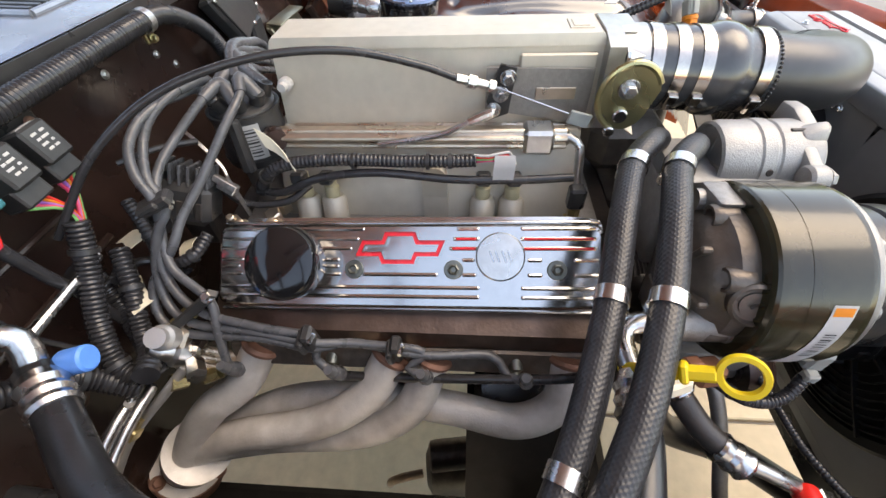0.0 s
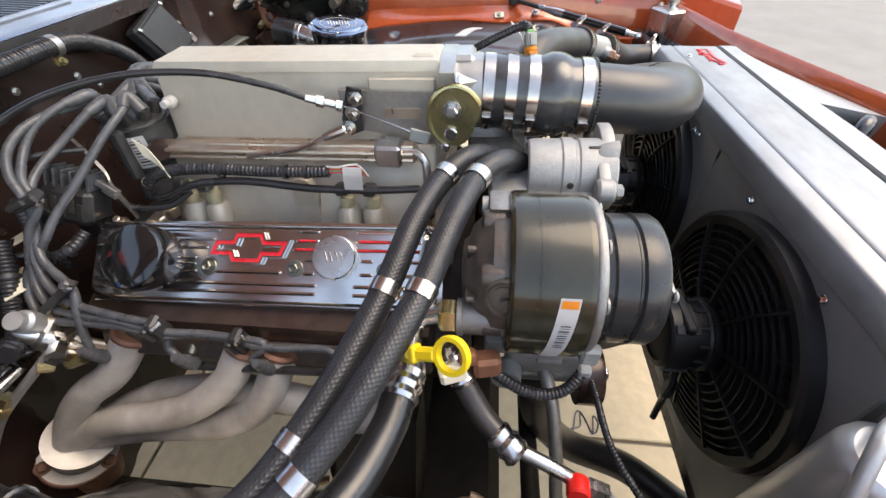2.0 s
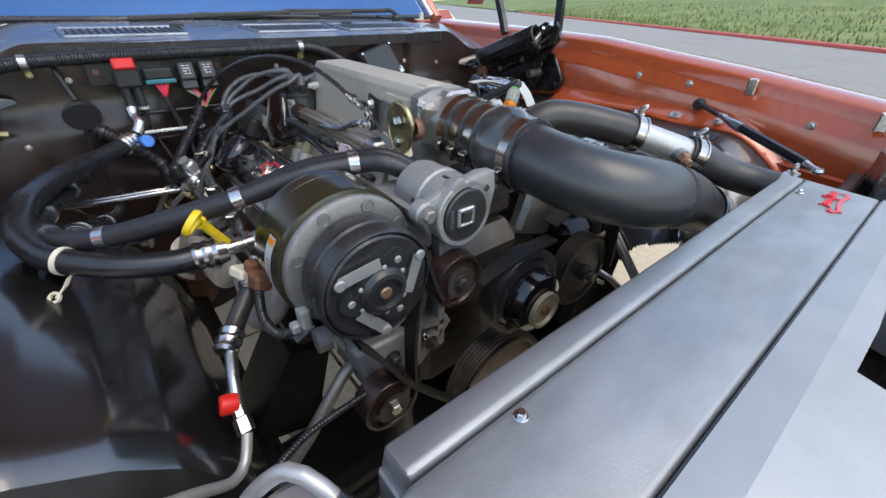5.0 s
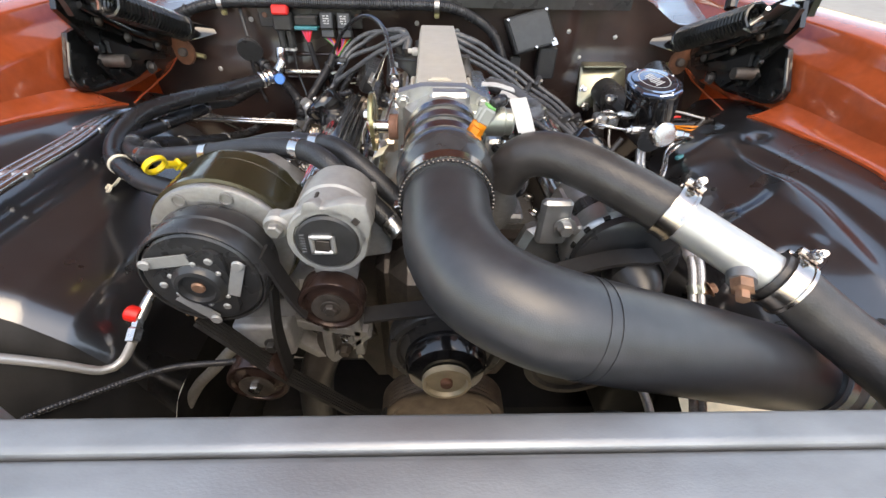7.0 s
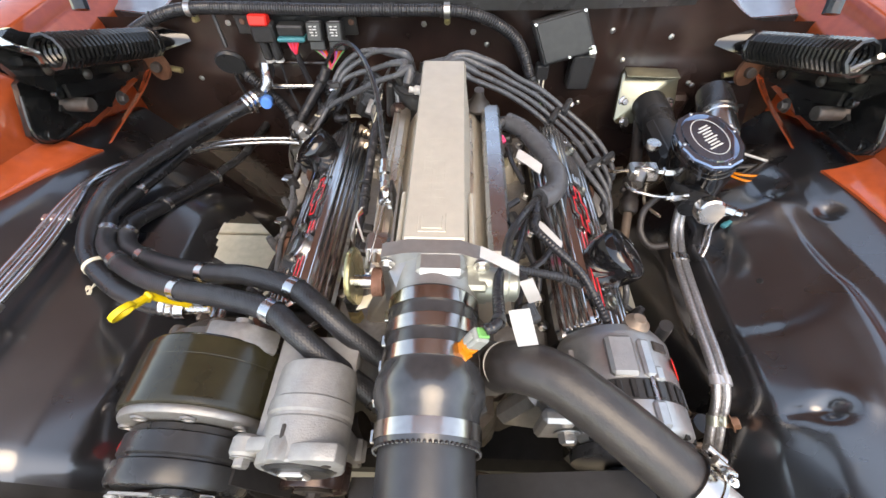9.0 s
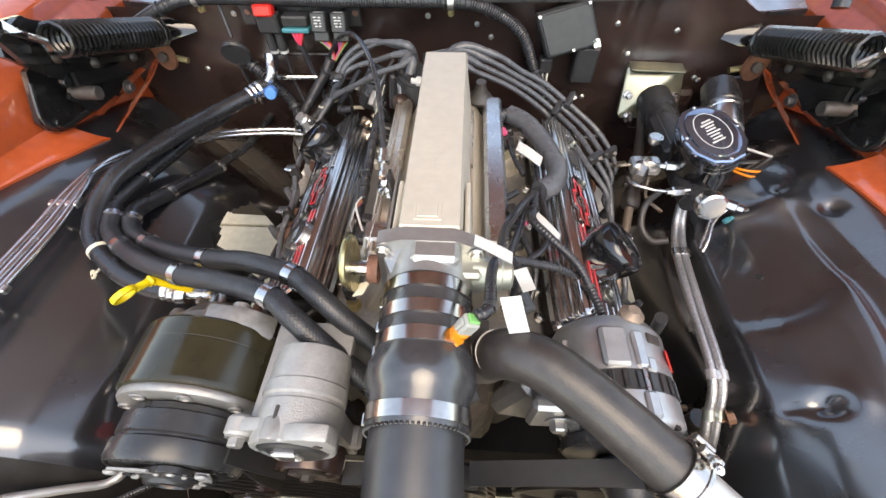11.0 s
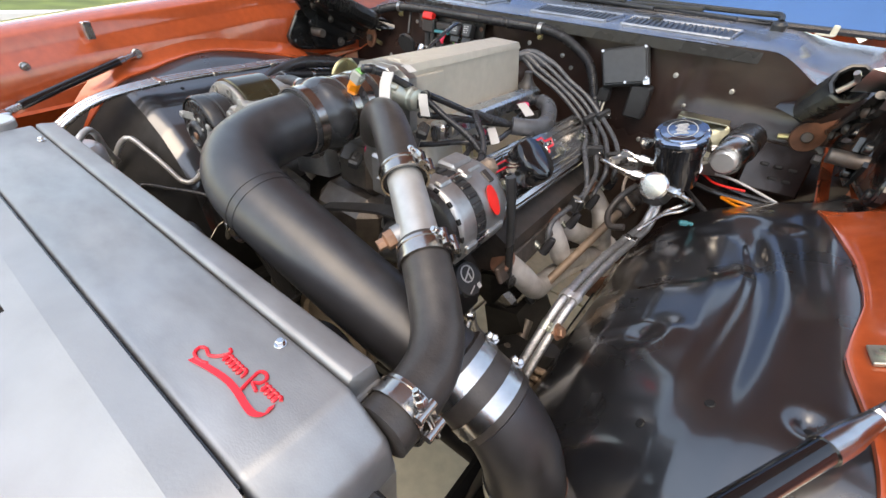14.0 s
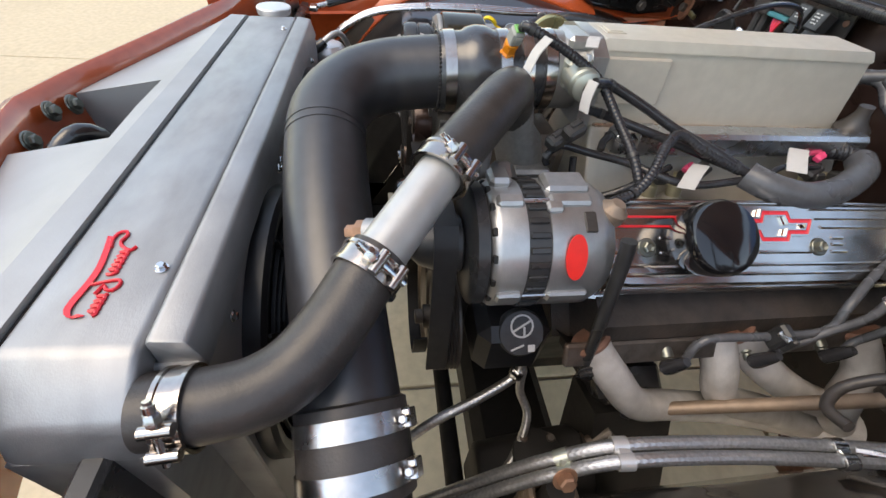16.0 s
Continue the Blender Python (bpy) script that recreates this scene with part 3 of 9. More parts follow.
for x0, x1 in ((-0.43, -0.22), (-0.07, 0.13), (0.17, 0.40)):
    edge = [on_cowl(x0, 0.16, 0.002), on_cowl(x1, 0.16, 0.002), on_cowl(x1 + 0.01, 0.50, 0.002), on_cowl(x0 - 0.01, 0.50, 0.002), on_cowl(x0, 0.16, 0.002)]
    part("inlet_frame", merge(*[tube([p, q], 0.004, 8) for p, q in zip(edge, edge[1:])]), "cowl_sky_sheen", cowl)
    part("inlet_mesh", sheet(lambda q, b, x0=x0, x1=x1: on_cowl(x0 + (x1 - x0) * q, b, 0.0015), list(np.linspace(0.01, 0.99, 9)), [0.17, 0.33, 0.49]), "satin_black", cowl, "black inlet mesh")
    n = int((x1 - x0) / 0.0125)
    for k in range(n):
        x = x0 + 0.008 + (x1 - x0 - 0.016) * k / (n - 1)
        part("louvre", strip([on_cowl(x + 0.004, 0.19, 0.003), on_cowl(x - 0.004, 0.47, 0.003)], 0.0055, 0.003, (1, 0, 0)), "grille_grey", cowl)
bay("cowl_clip", merge(box((0.56, 0.905, 1.056), (0.035, 0.012, 0.004), 0.001), box((0.575, 0.91, 1.066), (0.012, 0.012, 0.022), 0.002)), "tag_cream", "tan plastic cowl clip")
bay("wiper_pivot", merge(turned([(0.016, 0), (0.016, 0.016), (0.010, 0.022)], (0.47, 0.915, 1.050), (0, -0.2, 1), 20), tube([(0.47, 0.915, 1.07), (0.46, 0.94, 1.082), (0.40, 0.955, 1.080), (0.10, 0.965, 1.078)], 0.007, 8)), "plastic_black", "black wiper arm on its pivot")
bay("windshield", sheet(lambda a, b: (a * (0.675 - 0.07 * b), 0.955 + 0.05 * a * a + 0.44 * b, 1.062 + 0.46 * b), list(np.linspace(-1, 1, 31)), list(np.linspace(0, 1, 12))), "glass_sky_tint", "dark windshield with the sky's blue reflection put into its colour", 60)
bay("windshield_gasket", tube([(a * 0.675, 0.950 + 0.05 * a * a, 1.060) for a in np.linspace(-1, 1, 21)], 0.008, 8), "rubber")
for s in (1, -1):
    bay("pillar", tube([(s * 0.715, 1.0, 1.05), (s * 0.645, 1.46, 1.52)], 0.024, 10), "body_paint", "orange-red windshield pillar")
    bay("pillar_trim", tube([(s * 0.686, 0.995, 1.062), (s * 0.616, 1.44, 1.522)], 0.011, 10), "bright_steel", "bright windshield trim")
    bay("wiper", merge(tube([(s * 0.1 + 0.28, 0.90, 1.066), (s * 0.1 - 0.05, 0.935, 1.072)], 0.005, 8), box((s * 0.1 + 0.0, 0.925, 1.070), (0.40, 0.012, 0.012), 0.003, tilt(0, -2, -4))), "plastic_black", "black windshield wiper arm")
    bay("washer_nozzle", box((s * 0.22, 0.80, 1.052), (0.03, 0.02, 0.012), 0.003), "plastic_black", "black washer nozzle")
bay("roof", sheet(lambda a, b: (a * 0.64, 1.40 + 1.4 * b, 1.50 + 0.06 * math.sin(b * 3.1) - 0.05 * a * a), list(np.linspace(-1, 1, 11)), list(np.linspace(0, 1, 7))), "body_paint", "orange-red roof", 60)
bay("cabin_side", merge(box((0.80, 1.9, 0.72), (0.3, 1.6, 0.72), 0.05), box((-0.80, 1.9, 0.72), (0.3, 1.6, 0.72), 0.05), box((0, 2.6, 0.7), (1.6, 0.2, 0.8), 0.05)), "body_paint", "orange-red body side")

# raised hood
HP, HA = Vector((0, 0.81, 1.142)), radians(61)
def hood_pt(a, b, off=0.0):
    d = Vector((0, -math.cos(HA), math.sin(HA)))
    n = Vector((0, -math.sin(HA), -math.cos(HA)))
    return HP + Vector((a, 0, 0)) + d * b + n * (off - 0.02 * (1 - (a / 0.74) ** 2))


def hood_low(a):
    """The rear edge bows up between its two dropped corners."""
    return 0.18 * (1 - abs(a / 0.735) ** 8) - 0.03


hood = bay("hood", sheet(lambda a, b: hood_pt(a, hood_low(a) + (1.50 - hood_low(a)) * b, -0.012), list(np.linspace(-0.735, 0.735, 41)), list(np.linspace(0, 1, 15))), "body_paint", "raised orange-red hood", 60)
part("inner_panel", sheet(lambda a, b: hood_pt(a, hood_low(a) + 0.015 + (1.47 - hood_low(a)) * b, 0.012 + 0.012 * math.cos(a * 14) * math.cos(b * 9)), list(np.linspace(-0.72, 0.72, 41)), list(np.linspace(0, 1, 41))), "hood_under_shade", hood, "underside of the hood, its shade put into a darker brown-red", 60)
for s in (1, -1):
    part("hood_edge", strip([hood_pt(s * 0.735, q, 0.02) for q in np.linspace(-0.03, 1.50, 12)], 0.075, 0.006, (0, 1, 0)), "body_paint", hood)
    part("hood_brace", tube([hood_pt(s * 0.6, 0.24, 0.035), hood_pt(s * 0.55, 1.4, 0.035)], 0.02, 8), "hood_under_shade", hood)

# nose: header panel and the alloy close-out panel behind it
HD = [(-0.70, -0.43), (-0.45, -0.478), (-0.25, -0.535), (-0.08, -0.585), (0.0, -0.60), (0.08, -0.585), (0.25, -0.535), (0.45, -0.478), (0.70, -0.43)]


def header_y(x):
    return float(np.interp(x, [a for a, _ in HD], [b for _, b in HD]))


hx = list(np.linspace(-0.70, 0.70, 57))
sec = [(0.012, -0.075), (0.006, -0.02), (0.0, -0.002), (-0.008, 0.003), (-0.018, 0.0), (-0.03, -0.02), (-0.06, -0.10), (-0.08, -0.3)]
header_panel = bay("header_panel", sheet(lambda a, b: (a, header_y(a) + sec[int(b)][0], 0.896 + 0.012 * (abs(a) / 0.7) ** 2 + sec[int(b)][1]), hx, list(range(len(sec)))), "body_paint", "orange-red nose header panel with bolt holes", 45)
for x in (0.12, -0.12, 0.33, -0.33):
    part("bolt_hole", disc(0.006, 0.003, (x, header_y(x) + 0.009, 0.872), (0, 1, 0), 14), "block_black", header_panel)
for p in ((-0.040, -0.578, 0.872), (-0.010, -0.586, 0.877), (0.050, -0.580, 0.870)):
    part("mount_bolt", merge(disc(0.0125, 0.003, p, (0, 1, 0.3), 24), bolt(Vector(p) + Vector((0, 0.003, 0.001)), (0, 1, 0.3), 0.007, 0.006)), "bolt_zinc", header_panel, "dull zinc-plated bolt with a large washer")


def panel_drop(a):
    """The panel rolls down past the radiator's end tanks."""
    return 7.2 * max(0.0, abs(a) - 0.335) ** 2


def shroud_fn(a, b):
    y0 = -0.452
    y1 = header_y(a) + 0.007
    return (a, y0 + (y1 - y0) * b, 0.903 - 0.025 * b - panel_drop(a))


for x0, x1, edge, drop in ((-0.455, -0.060, -0.060, 0.14), (0.090, 0.455, 0.090, 0.06)):
    bay("closing_panel", merge(sheet(shroud_fn, list(np.linspace(x0, x1, 44)), list(np.linspace(0, 1, 5))), sheet(lambda a, b, edge=edge, drop=drop: (edge + (0.002 if edge > 0 else -0.002) * a, shroud_fn(edge, b)[1], shroud_fn(edge, b)[2] - drop * a), [0.0, 0.1, 1.0], [0, 0.5, 1.0])), "panel_aluminium", "folded bare aluminium panel in front of the radiator", 40)
bay("panel_bridge", merge(sheet(shroud_fn, [-0.060, 0.015, 0.090], [0, 0.07, 0.14]), sheet(lambda a, b: (a, shroud_fn(a, 0.14)[1], shroud_fn(a, 0.14)[2] - 0.02 * b), [-0.060, 0.015, 0.090], [0, 0.1, 1.0])), "panel_aluminium", "folded aluminium edge behind the panel opening", 40)
flange = merge(strip([(a, -0.4391, 0.9005 - panel_drop(a)) for a in np.linspace(-0.455, 0.455, 100)], 0.0265, 0.007, (0, 1, 0)), strip([(a, -0.4265, 0.889 - panel_drop(a)) for a in np.linspace(-0.455, 0.455, 100)], 0.022, 0.0015, (0, 0, 1)))
bay("panel_flange", flange, "panel_aluminium", "bare aluminium panel flange")
# black boxes give the opening behind the header its shade
bay("nose_shade_box", merge(box((0.03, -0.53, 0.80), (0.25, 0.15, 0.02), 0.005), box((0.05, -0.60, 0.78), (0.25, 0.01, 0.18), 0.003)), "satin_black", "black boxes put in for the shade of the hollow behind the header panel")
bay("horn_hook", tube([(0.03, -0.50, 0.80), (0.04, -0.505, 0.865), (0.055, -0.52, 0.885), (0.075, -0.535, 0.875), (0.08, -0.54, 0.86)], 0.011, 12), "rubber", "black rubber elbow in the panel opening")
for s in (1, -1):
    bay("lamp_bucket", box((s * 0.55, -0.47, 0.72), (0.24, 0.10, 0.24), 0.02), "headlamp_dark", "dark headlamp bucket")
    bay("bumper_bracket", merge(box((s * 0.635, -0.415, 0.86), (0.07, 0.05, 0.09), 0.004, tilt(0, 0, s * 20)), turned([(0.014, 0), (0.014, 0.03), (0.018, 0.032), (0.018, 0.045)], (s * 0.655, -0.43, 0.89), (0, 0, 1), 16)), "steel_plate", "grey steel hood bumper bracket")
    if s > 0:
        bay("support_rod", tube([(0.634, -0.162, 0.8965), (0.552, -0.303, 0.874)], 0.0095, 18), "gloss_black", "black support rod with bright ends")
        bay("rod_end", merge(taper([(0.668, -0.103, 0.906), (0.655, -0.126, 0.9025), (0.640, -0.152, 0.898), (0.633, -0.164, 0.896)], [0.0050, 0.0075, 0.0105, 0.0110], 16), box((0.664, -0.110, 0.907), (0.012, 0.020, 0.010), 0.002, tilt(0, 10, -30))), "bright_steel")
        bay("rod_end", merge(turned([(0.0085, 0), (0.006, 0.012), (0.006, 0.03)], (0.552, -0.303, 0.874), (-0.50, -0.86, -0.14), 14), turned([(0.008, 0), (0.010, 0.005), (0.008, 0.010)], (0.538, -0.326, 0.866), (0, 0, 1), 16)), "bright_steel")
        bay("rod_stem", merge(tube([(0.666, -0.106, 0.9055), (0.700, -0.048, 0.915)], 0.0055, 12), turned([(0.011, 0), (0.013, 0.004), (0.013, 0.014), (0.008, 0.018)], (0.716, -0.040, 0.915), (-1, 0.1, 0), 18)), "plastic_black")
        xin = lambda y: float(np.interp(y, [-0.33, -0.20, -0.09, -0.045, -0.01, 0.03, 0.09, 0.13, 0.20, 0.30, 0.36], [0.690, 0.682, 0.675, 0.667, 0.662, 0.668, 0.680, 0.682, 0.679, 0.660, 0.645]))
        bay("fender_flange", sheet(lambda a, y: (xin(y) + (0.718 - xin(y)) * max(0.0, a), y, well_z(xin(y), y) + (0.0045 if a >= 0 else 0.0005) + 0.034 * max(0.0, a) ** 1.6), [-0.1, 0, 0.06, 0.3, 0.6, 0.85, 1.0], list(np.linspace(-0.33, 0.36, 50))), "body_paint", "orange-red pressed fender flange over the wheel housing", 50)
        bay("flange_clip", merge(box((0.684, -0.002, 0.885), (0.018, 0.026, 0.005), 0.001, tilt(0, -30, 8)), ring(0.003, 0.006, 0.004, (0.683, -0.002, 0.887), (-0.5, 0, 0.85), 16)), "zinc_plate", "zinc-plated clip nut")
        bay("flange_bolt", merge(disc(0.010, 0.003, (0.690, -0.098, 0.888), (-0.5, 0, 0.85)), bolt((0.6885, -0.098, 0.8905), (-0.5, 0, 0.85), 0.007, 0.006)), "tag_white", "pale flange bolt")
        bay("fender_brace", box((s * 0.53, -0.37, 0.80), (0.30, 0.02, 0.10), 0.004), "satin_black")
        continue
    xin_p = lambda y: float(np.interp(y, [-0.30, -0.158, -0.08, -0.002, 0.107, 0.231, 0.29, 0.334, 0.40], [0.640, 0.656, 0.676, 0.690, 0.697, 0.690, 0.674, 0.654, 0.640]))
    bay("fender_flange", sheet(lambda a, y: (-(xin_p(y) + (0.716 - xin_p(y)) * max(0.0, a)), y, plain_well(xin_p(y), y) + (0.0045 if a >= 0 else 0.0005) + 0.034 * max(0.0, a) ** 1.6), [-0.1, 0, 0.06, 0.3, 0.6, 0.85, 1.0], list(np.linspace(-0.30, 0.40, 50))), "body_paint", "orange-red pressed fender flange over the wheel housing", 50)
    bay("support_rod", tube([(s * 0.693, -0.10, 0.904), (s * 0.622, -0.31, 0.862)], 0.0085, 16), "gloss_black", "black support rod with bright ends")
    bay("rod_end", merge(turned([(0.006, 0), (0.006, 0.03), (0.009, 0.031), (0.009, 0.045)], (s * 0.706, -0.06, 0.912), (-s * 0.09, -0.27, -0.054), 14), disc(0.011, 0.008, (s * 0.711, -0.055, 0.913), (-s, 0, 0))), "bright_steel")
    bay("rod_end", merge(turned([(0.006, 0), (0.006, 0.035)], (s * 0.625, -0.30, 0.864), (-s * 0.09, -0.27, -0.054), 14), box((s * 0.61, -0.34, 0.855), (0.03, 0.02, 0.012), 0.003)), "bright_steel")
    bay("fender_brace", box((s * 0.53, -0.37, 0.80), (0.30, 0.02, 0.10), 0.004), "satin_black")

# ---- radiator and fans ----
rad = thing("radiator", "bare aluminium radiator with welded end tanks", "radiator", (0, -0.38, 0.46))
part("core", box((0, -0.38, 0.68), (0.66, 0.07, 0.42), 0.003), "core_fins", rad, "grey finned core")
part("top_plate", soft(hull([(q * x, y, z) for q in (1, -1) for x, y, z in ((0.352, -0.4235, 0.902), (0.356, -0.3395, 0.903), (0.394, -0.340, 0.878), (0.388, -0.4235, 0.872), (0.402, -0.340, 0.842), (0.400, -0.4235, 0.842))]), 0.0055, 3), "tank_aluminium", rad, "folded brushed top plate")
for s in (1, -1):
    part("end_tank", hull([(s * x, y, z) for x, y, z in ((0.4005, -0.342, 0.846), (0.3985, -0.422, 0.846), (0.4005, -0.342, 0.50), (0.3985, -0.422, 0.50), (0.33, -0.422, 0.50), (0.33, -0.342, 0.50), (0.33, -0.422, 0.846), (0.33, -0.342, 0.846))]), "tank_aluminium", rad, "folded aluminium end tank")
    part("end_boss", disc(0.022, 0.005, (s * 0.399, -0.385, 0.79), (s, 0, 0)), "tank_aluminium", rad)
part("shroud_lip", soft(hull([(x, y, z) for x in (-0.352, 0.352) for y, z in ((-0.313, 0.902), (-0.335, 0.905), (-0.3385, 0.902), (-0.3385, 0.865), (-0.306, 0.872))]), 0.003, 2), "tank_aluminium", rad, "raised shroud lip")
# shroud face with its two round openings
FAN = [(-0.188, 0.697, 0.163), (0.180, 0.700, 0.163)]


def shroud_face():
    v, f = [], []
    for cx, cz, r in FAN:
        n, k = len(v), 48
        x0, x1 = (-0.355, 0.0) if cx < 0 else (0.0, 0.355)
        for i in range(k):
            a = 2 * math.pi * i / k
            c, s = math.cos(a), math.sin(a)
            q = min(((x1 - cx) / c if c > 1e-6 else (x0 - cx) / c if c < -1e-6 else 9), ((0.878 - cz) / s if s > 1e-6 else (0.50 - cz) / s if s < -1e-6 else 9))
            v += [(cx + r * c, -0.312, cz + r * s), (cx + q * c, -0.309, cz + q * s)]
        for i in range(k):
            j = (i + 1) % k
            f.append((n + 2 * i, n + 2 * i + 1, n + 2 * j + 1, n + 2 * j))
    return v, f


part("shroud_face", shroud_face(), "shroud_aluminium", rad, "flat aluminium fan shroud")
part("shroud_box", merge(box((0, -0.335, 0.49), (0.71, 0.05, 0.02), 0.002), box((-0.353, -0.33, 0.69), (0.006, 0.04, 0.38), 0.002), box((0.353, -0.33, 0.69), (0.006, 0.04, 0.38), 0.002)), "tank_aluminium", rad)
for x in (-0.277, 0.286):
    part("screw", bolt((x, -0.349, 0.903), (0, 0, 1), 0.0035, 0.004), "chrome", rad)
for x, z in ((0.067, 0.86), (-0.108, 0.862), (-0.262, 0.858), (0.30, 0.86), (0.083, 0.858), (-0.34, 0.75), (0.34, 0.75)):
    part("screw", bolt((x, -0.3085, z), (0, 1, 0), 0.0035, 0.004), "chrome", rad)
# red script badge as plain strokes
LOOP = [(0.262, -0.3935), (0.254, -0.3960), (0.246, -0.3945), (0.244, -0.3895), (0.249, -0.3870), (0.256, -0.3890), (0.262, -0.3850), (0.266, -0.3780), (0.262, -0.3760)]
WAVE = [(0.2655 + 0.0045 * q + 0.0016 * math.sin(q * math.pi * 2), -0.3815 + 0.0028 * math.cos(q * math.pi * 2)) for q in np.linspace(0, 5.5, 34)]
TALL = [(0.300, -0.3900), (0.297, -0.3790), (0.2965, -0.3735), (0.301, -0.3715), (0.306, -0.3740), (0.305, -0.3790), (0.301, -0.3815), (0.309, -0.3840)]
TAIL = [(0.309 + 0.0042 * q + 0.0015 * math.sin(q * math.pi * 2), -0.3785 + 0.0026 * math.cos(q * math.pi * 2)) for q in np.linspace(0, 4.2, 26)]
badge = part("badge", merge(*[strip([(x, y, 0.9036) for x, y in (spline([(x, y, 0) for x, y in q], 0.002) and [(p.x, p.y) for p in spline([(x, y, 0) for x, y in q], 0.002)])], 0.0026, 0.0008, (0.5, 0.85, 0)) for q in (LOOP, TALL)], *[tube([(x, y, 0.9034) for x, y in q], 0.0014, 6, 0.003) for q in (LOOP, WAVE, TALL, TAIL)], strip(spline([(0.250, -0.3985, 0.9037), (0.268, -0.3945, 0.9037), (0.285, -0.3920, 0.9037), (0.300, -0.3925, 0.9037), (0.314, -0.3945, 0.9037), (0.323, -0.3945, 0.9037), (0.329, -0.3900, 0.9037), (0.327, -0.3840, 0.9037)], 0.003), 0.0048, 0.0008, (0.25, 1, 0))), "red_paint", rad, "red script badge")
cap = part("filler_neck", turned([(0.026, 0), (0.026, 0.03)], (-0.385, -0.383, 0.868), (0, 0, 1)), "tank_aluminium", rad)
part("filler_cap", turned([(0.026, 0), (0.0305, 0.002), (0.0315, 0.012), (0.030, 0.014), (0.02, 0.0145)], (-0.385, -0.383, 0.897), (0, 0, 1), 40), "cap_white", rad, "large plain white-metal filler cap")
part("bleed_plug", turned([(0.010, 0), (0.010, 0.02), (0.0125, 0.02), (0.0125, 0.034), (0.01, 0.036)], (-0.425, -0.40, 0.865), (0, 0, 1), 6), "bright_steel", rad)
part("gap_seal", box((0, -0.4247, 0.894), (0.71, 0.0022, 0.010), 0.0005), "rubber", rad, "black rubber seal strip")


def fan(cx, cz, r, tagtext):
    y = -0.300
    f = thing("radiator_fan", tagtext, "fan", (cx, y, cz - r), "radiator fans")
    o = (cx, y, cz)
    part("rim", turned([(r - 0.014, -0.012), (r + 0.004, -0.012), (r + 0.004, 0.004), (r - 0.002, 0.008), (r - 0.014, 0.006), (r - 0.014, -0.012)], o, (0, 1, 0), 64, caps=False), "fan_black", f)
    for k in range(10):
        a = 2 * math.pi * k / 10 + 0.2
        d = Vector((math.cos(a), 0, math.sin(a)))
        t = Vector((-math.sin(a), 0, math.cos(a)))
        c = Vector(o) + Vector((0, -0.012, 0))
        v = []
        for u in np.linspace(0.2, 0.9, 7):
            sweep = 0.028 * u * u
            for w in (-1, 1):
                v.append(c + d * r * u + t * (sweep + w * r * (0.11 + 0.05 * u)) + Vector((0, w * 0.010, 0)))
        fc = [(2 * i, 2 * i + 1, 2 * i + 3, 2 * i + 2) for i in range(6)]
        top = [q + Vector((0, 0.002, 0)) for q in v]
        n = len(v)
        part("blade", (v + top, fc + [tuple(i + n for i in q) for q in fc] + [(0, 1, n + 1, n), (12, 13, n + 13, n + 12)] + [(2 * i, 2 * i + 2, n + 2 * i + 2, n + 2 * i) for i in range(6)] + [(2 * i + 1, 2 * i + 3, n + 2 * i + 3, n + 2 * i + 1) for i in range(6)]), "fan_black", f)
    part("hub", turned([(0.04, -0.02), (0.04, 0.0), (0.036, 0.004)], o, (0, 1, 0), 32), "fan_black", f)
    guard = part("guard", turned([(0.036, 0.022), (0.048, 0.022), (0.050, 0.026), (0.048, 0.029), (0.036, 0.029), (0.036, 0.022)], o, (0, 1, 0), 40, caps=False), "fan_black", f, "black moulded fan guard")
    for k in range(10):
        a = 2 * math.pi * k / 10 + 0.12
        pts = []
        for u in (0.0, 0.35, 0.7, 1.0):
            w = a + 0.05 * u * u
            pts.append(Vector(o) + Vector((math.cos(w), 0, math.sin(w))) * (0.050 + (r - 0.060) * u) + Vector((0, 0.018 - 0.012 * u * u, 0)))
        part("guard_spoke", strip(spline(pts, 0.02), 0.007, 0.0030, (0, 1, 0)), "fan_black", guard)
    for q in np.linspace(0.066, r - 0.023, 8):
        u = (q - 0.050) / (r - 0.060)
        h = 0.017 - 0.012 * u * u
        part("guard_ring", turned([(q - 0.0011, h - 0.002), (q + 0.0011, h - 0.002), (q + 0.0011, h + 0.002), (q - 0.0011, h + 0.002), (q - 0.0011, h - 0.002)], o, (0, 1, 0), 64, caps=False), "fan_black", guard)
    motor = part("motor", turned([(0.040, 0.012), (0.050, 0.014), (0.050, 0.022), (0.046, 0.024), (0.046, 0.044), (0.050, 0.046), (0.050, 0.072), (0.047, 0.075), (0.040, 0.076), (0.036, 0.073), (0.012, 0.074)], o, (0, 1, 0), 44), "fan_black", f, "ribbed black motor can")
    for k in range(12):
        a = 2 * math.pi * k / 12
        part("vent", box((cx + 0.0465 * math.cos(a), y + 0.034, cz + 0.0465 * math.sin(a)), (0.004, 0.016, 0.005), 0.001, tilt(0, -math.degrees(a), 0)), "hole_black", motor)
    for k in range(4):
        a = 2 * math.pi * k / 4 + 0.6
        part("motor_clip", box((cx + 0.0505 * math.cos(a), y + 0.056, cz + 0.0505 * math.sin(a)), (0.005, 0.030, 0.012), 0.001, tilt(0, -math.degrees(a), 0)), "satin_black", motor)
    for q in (0.045, -0.045):
        part("motor_bracket", box((cx, y + 0.055, cz + q), (0.07, 0.012, 0.012), 0.002), "fan_black", f)
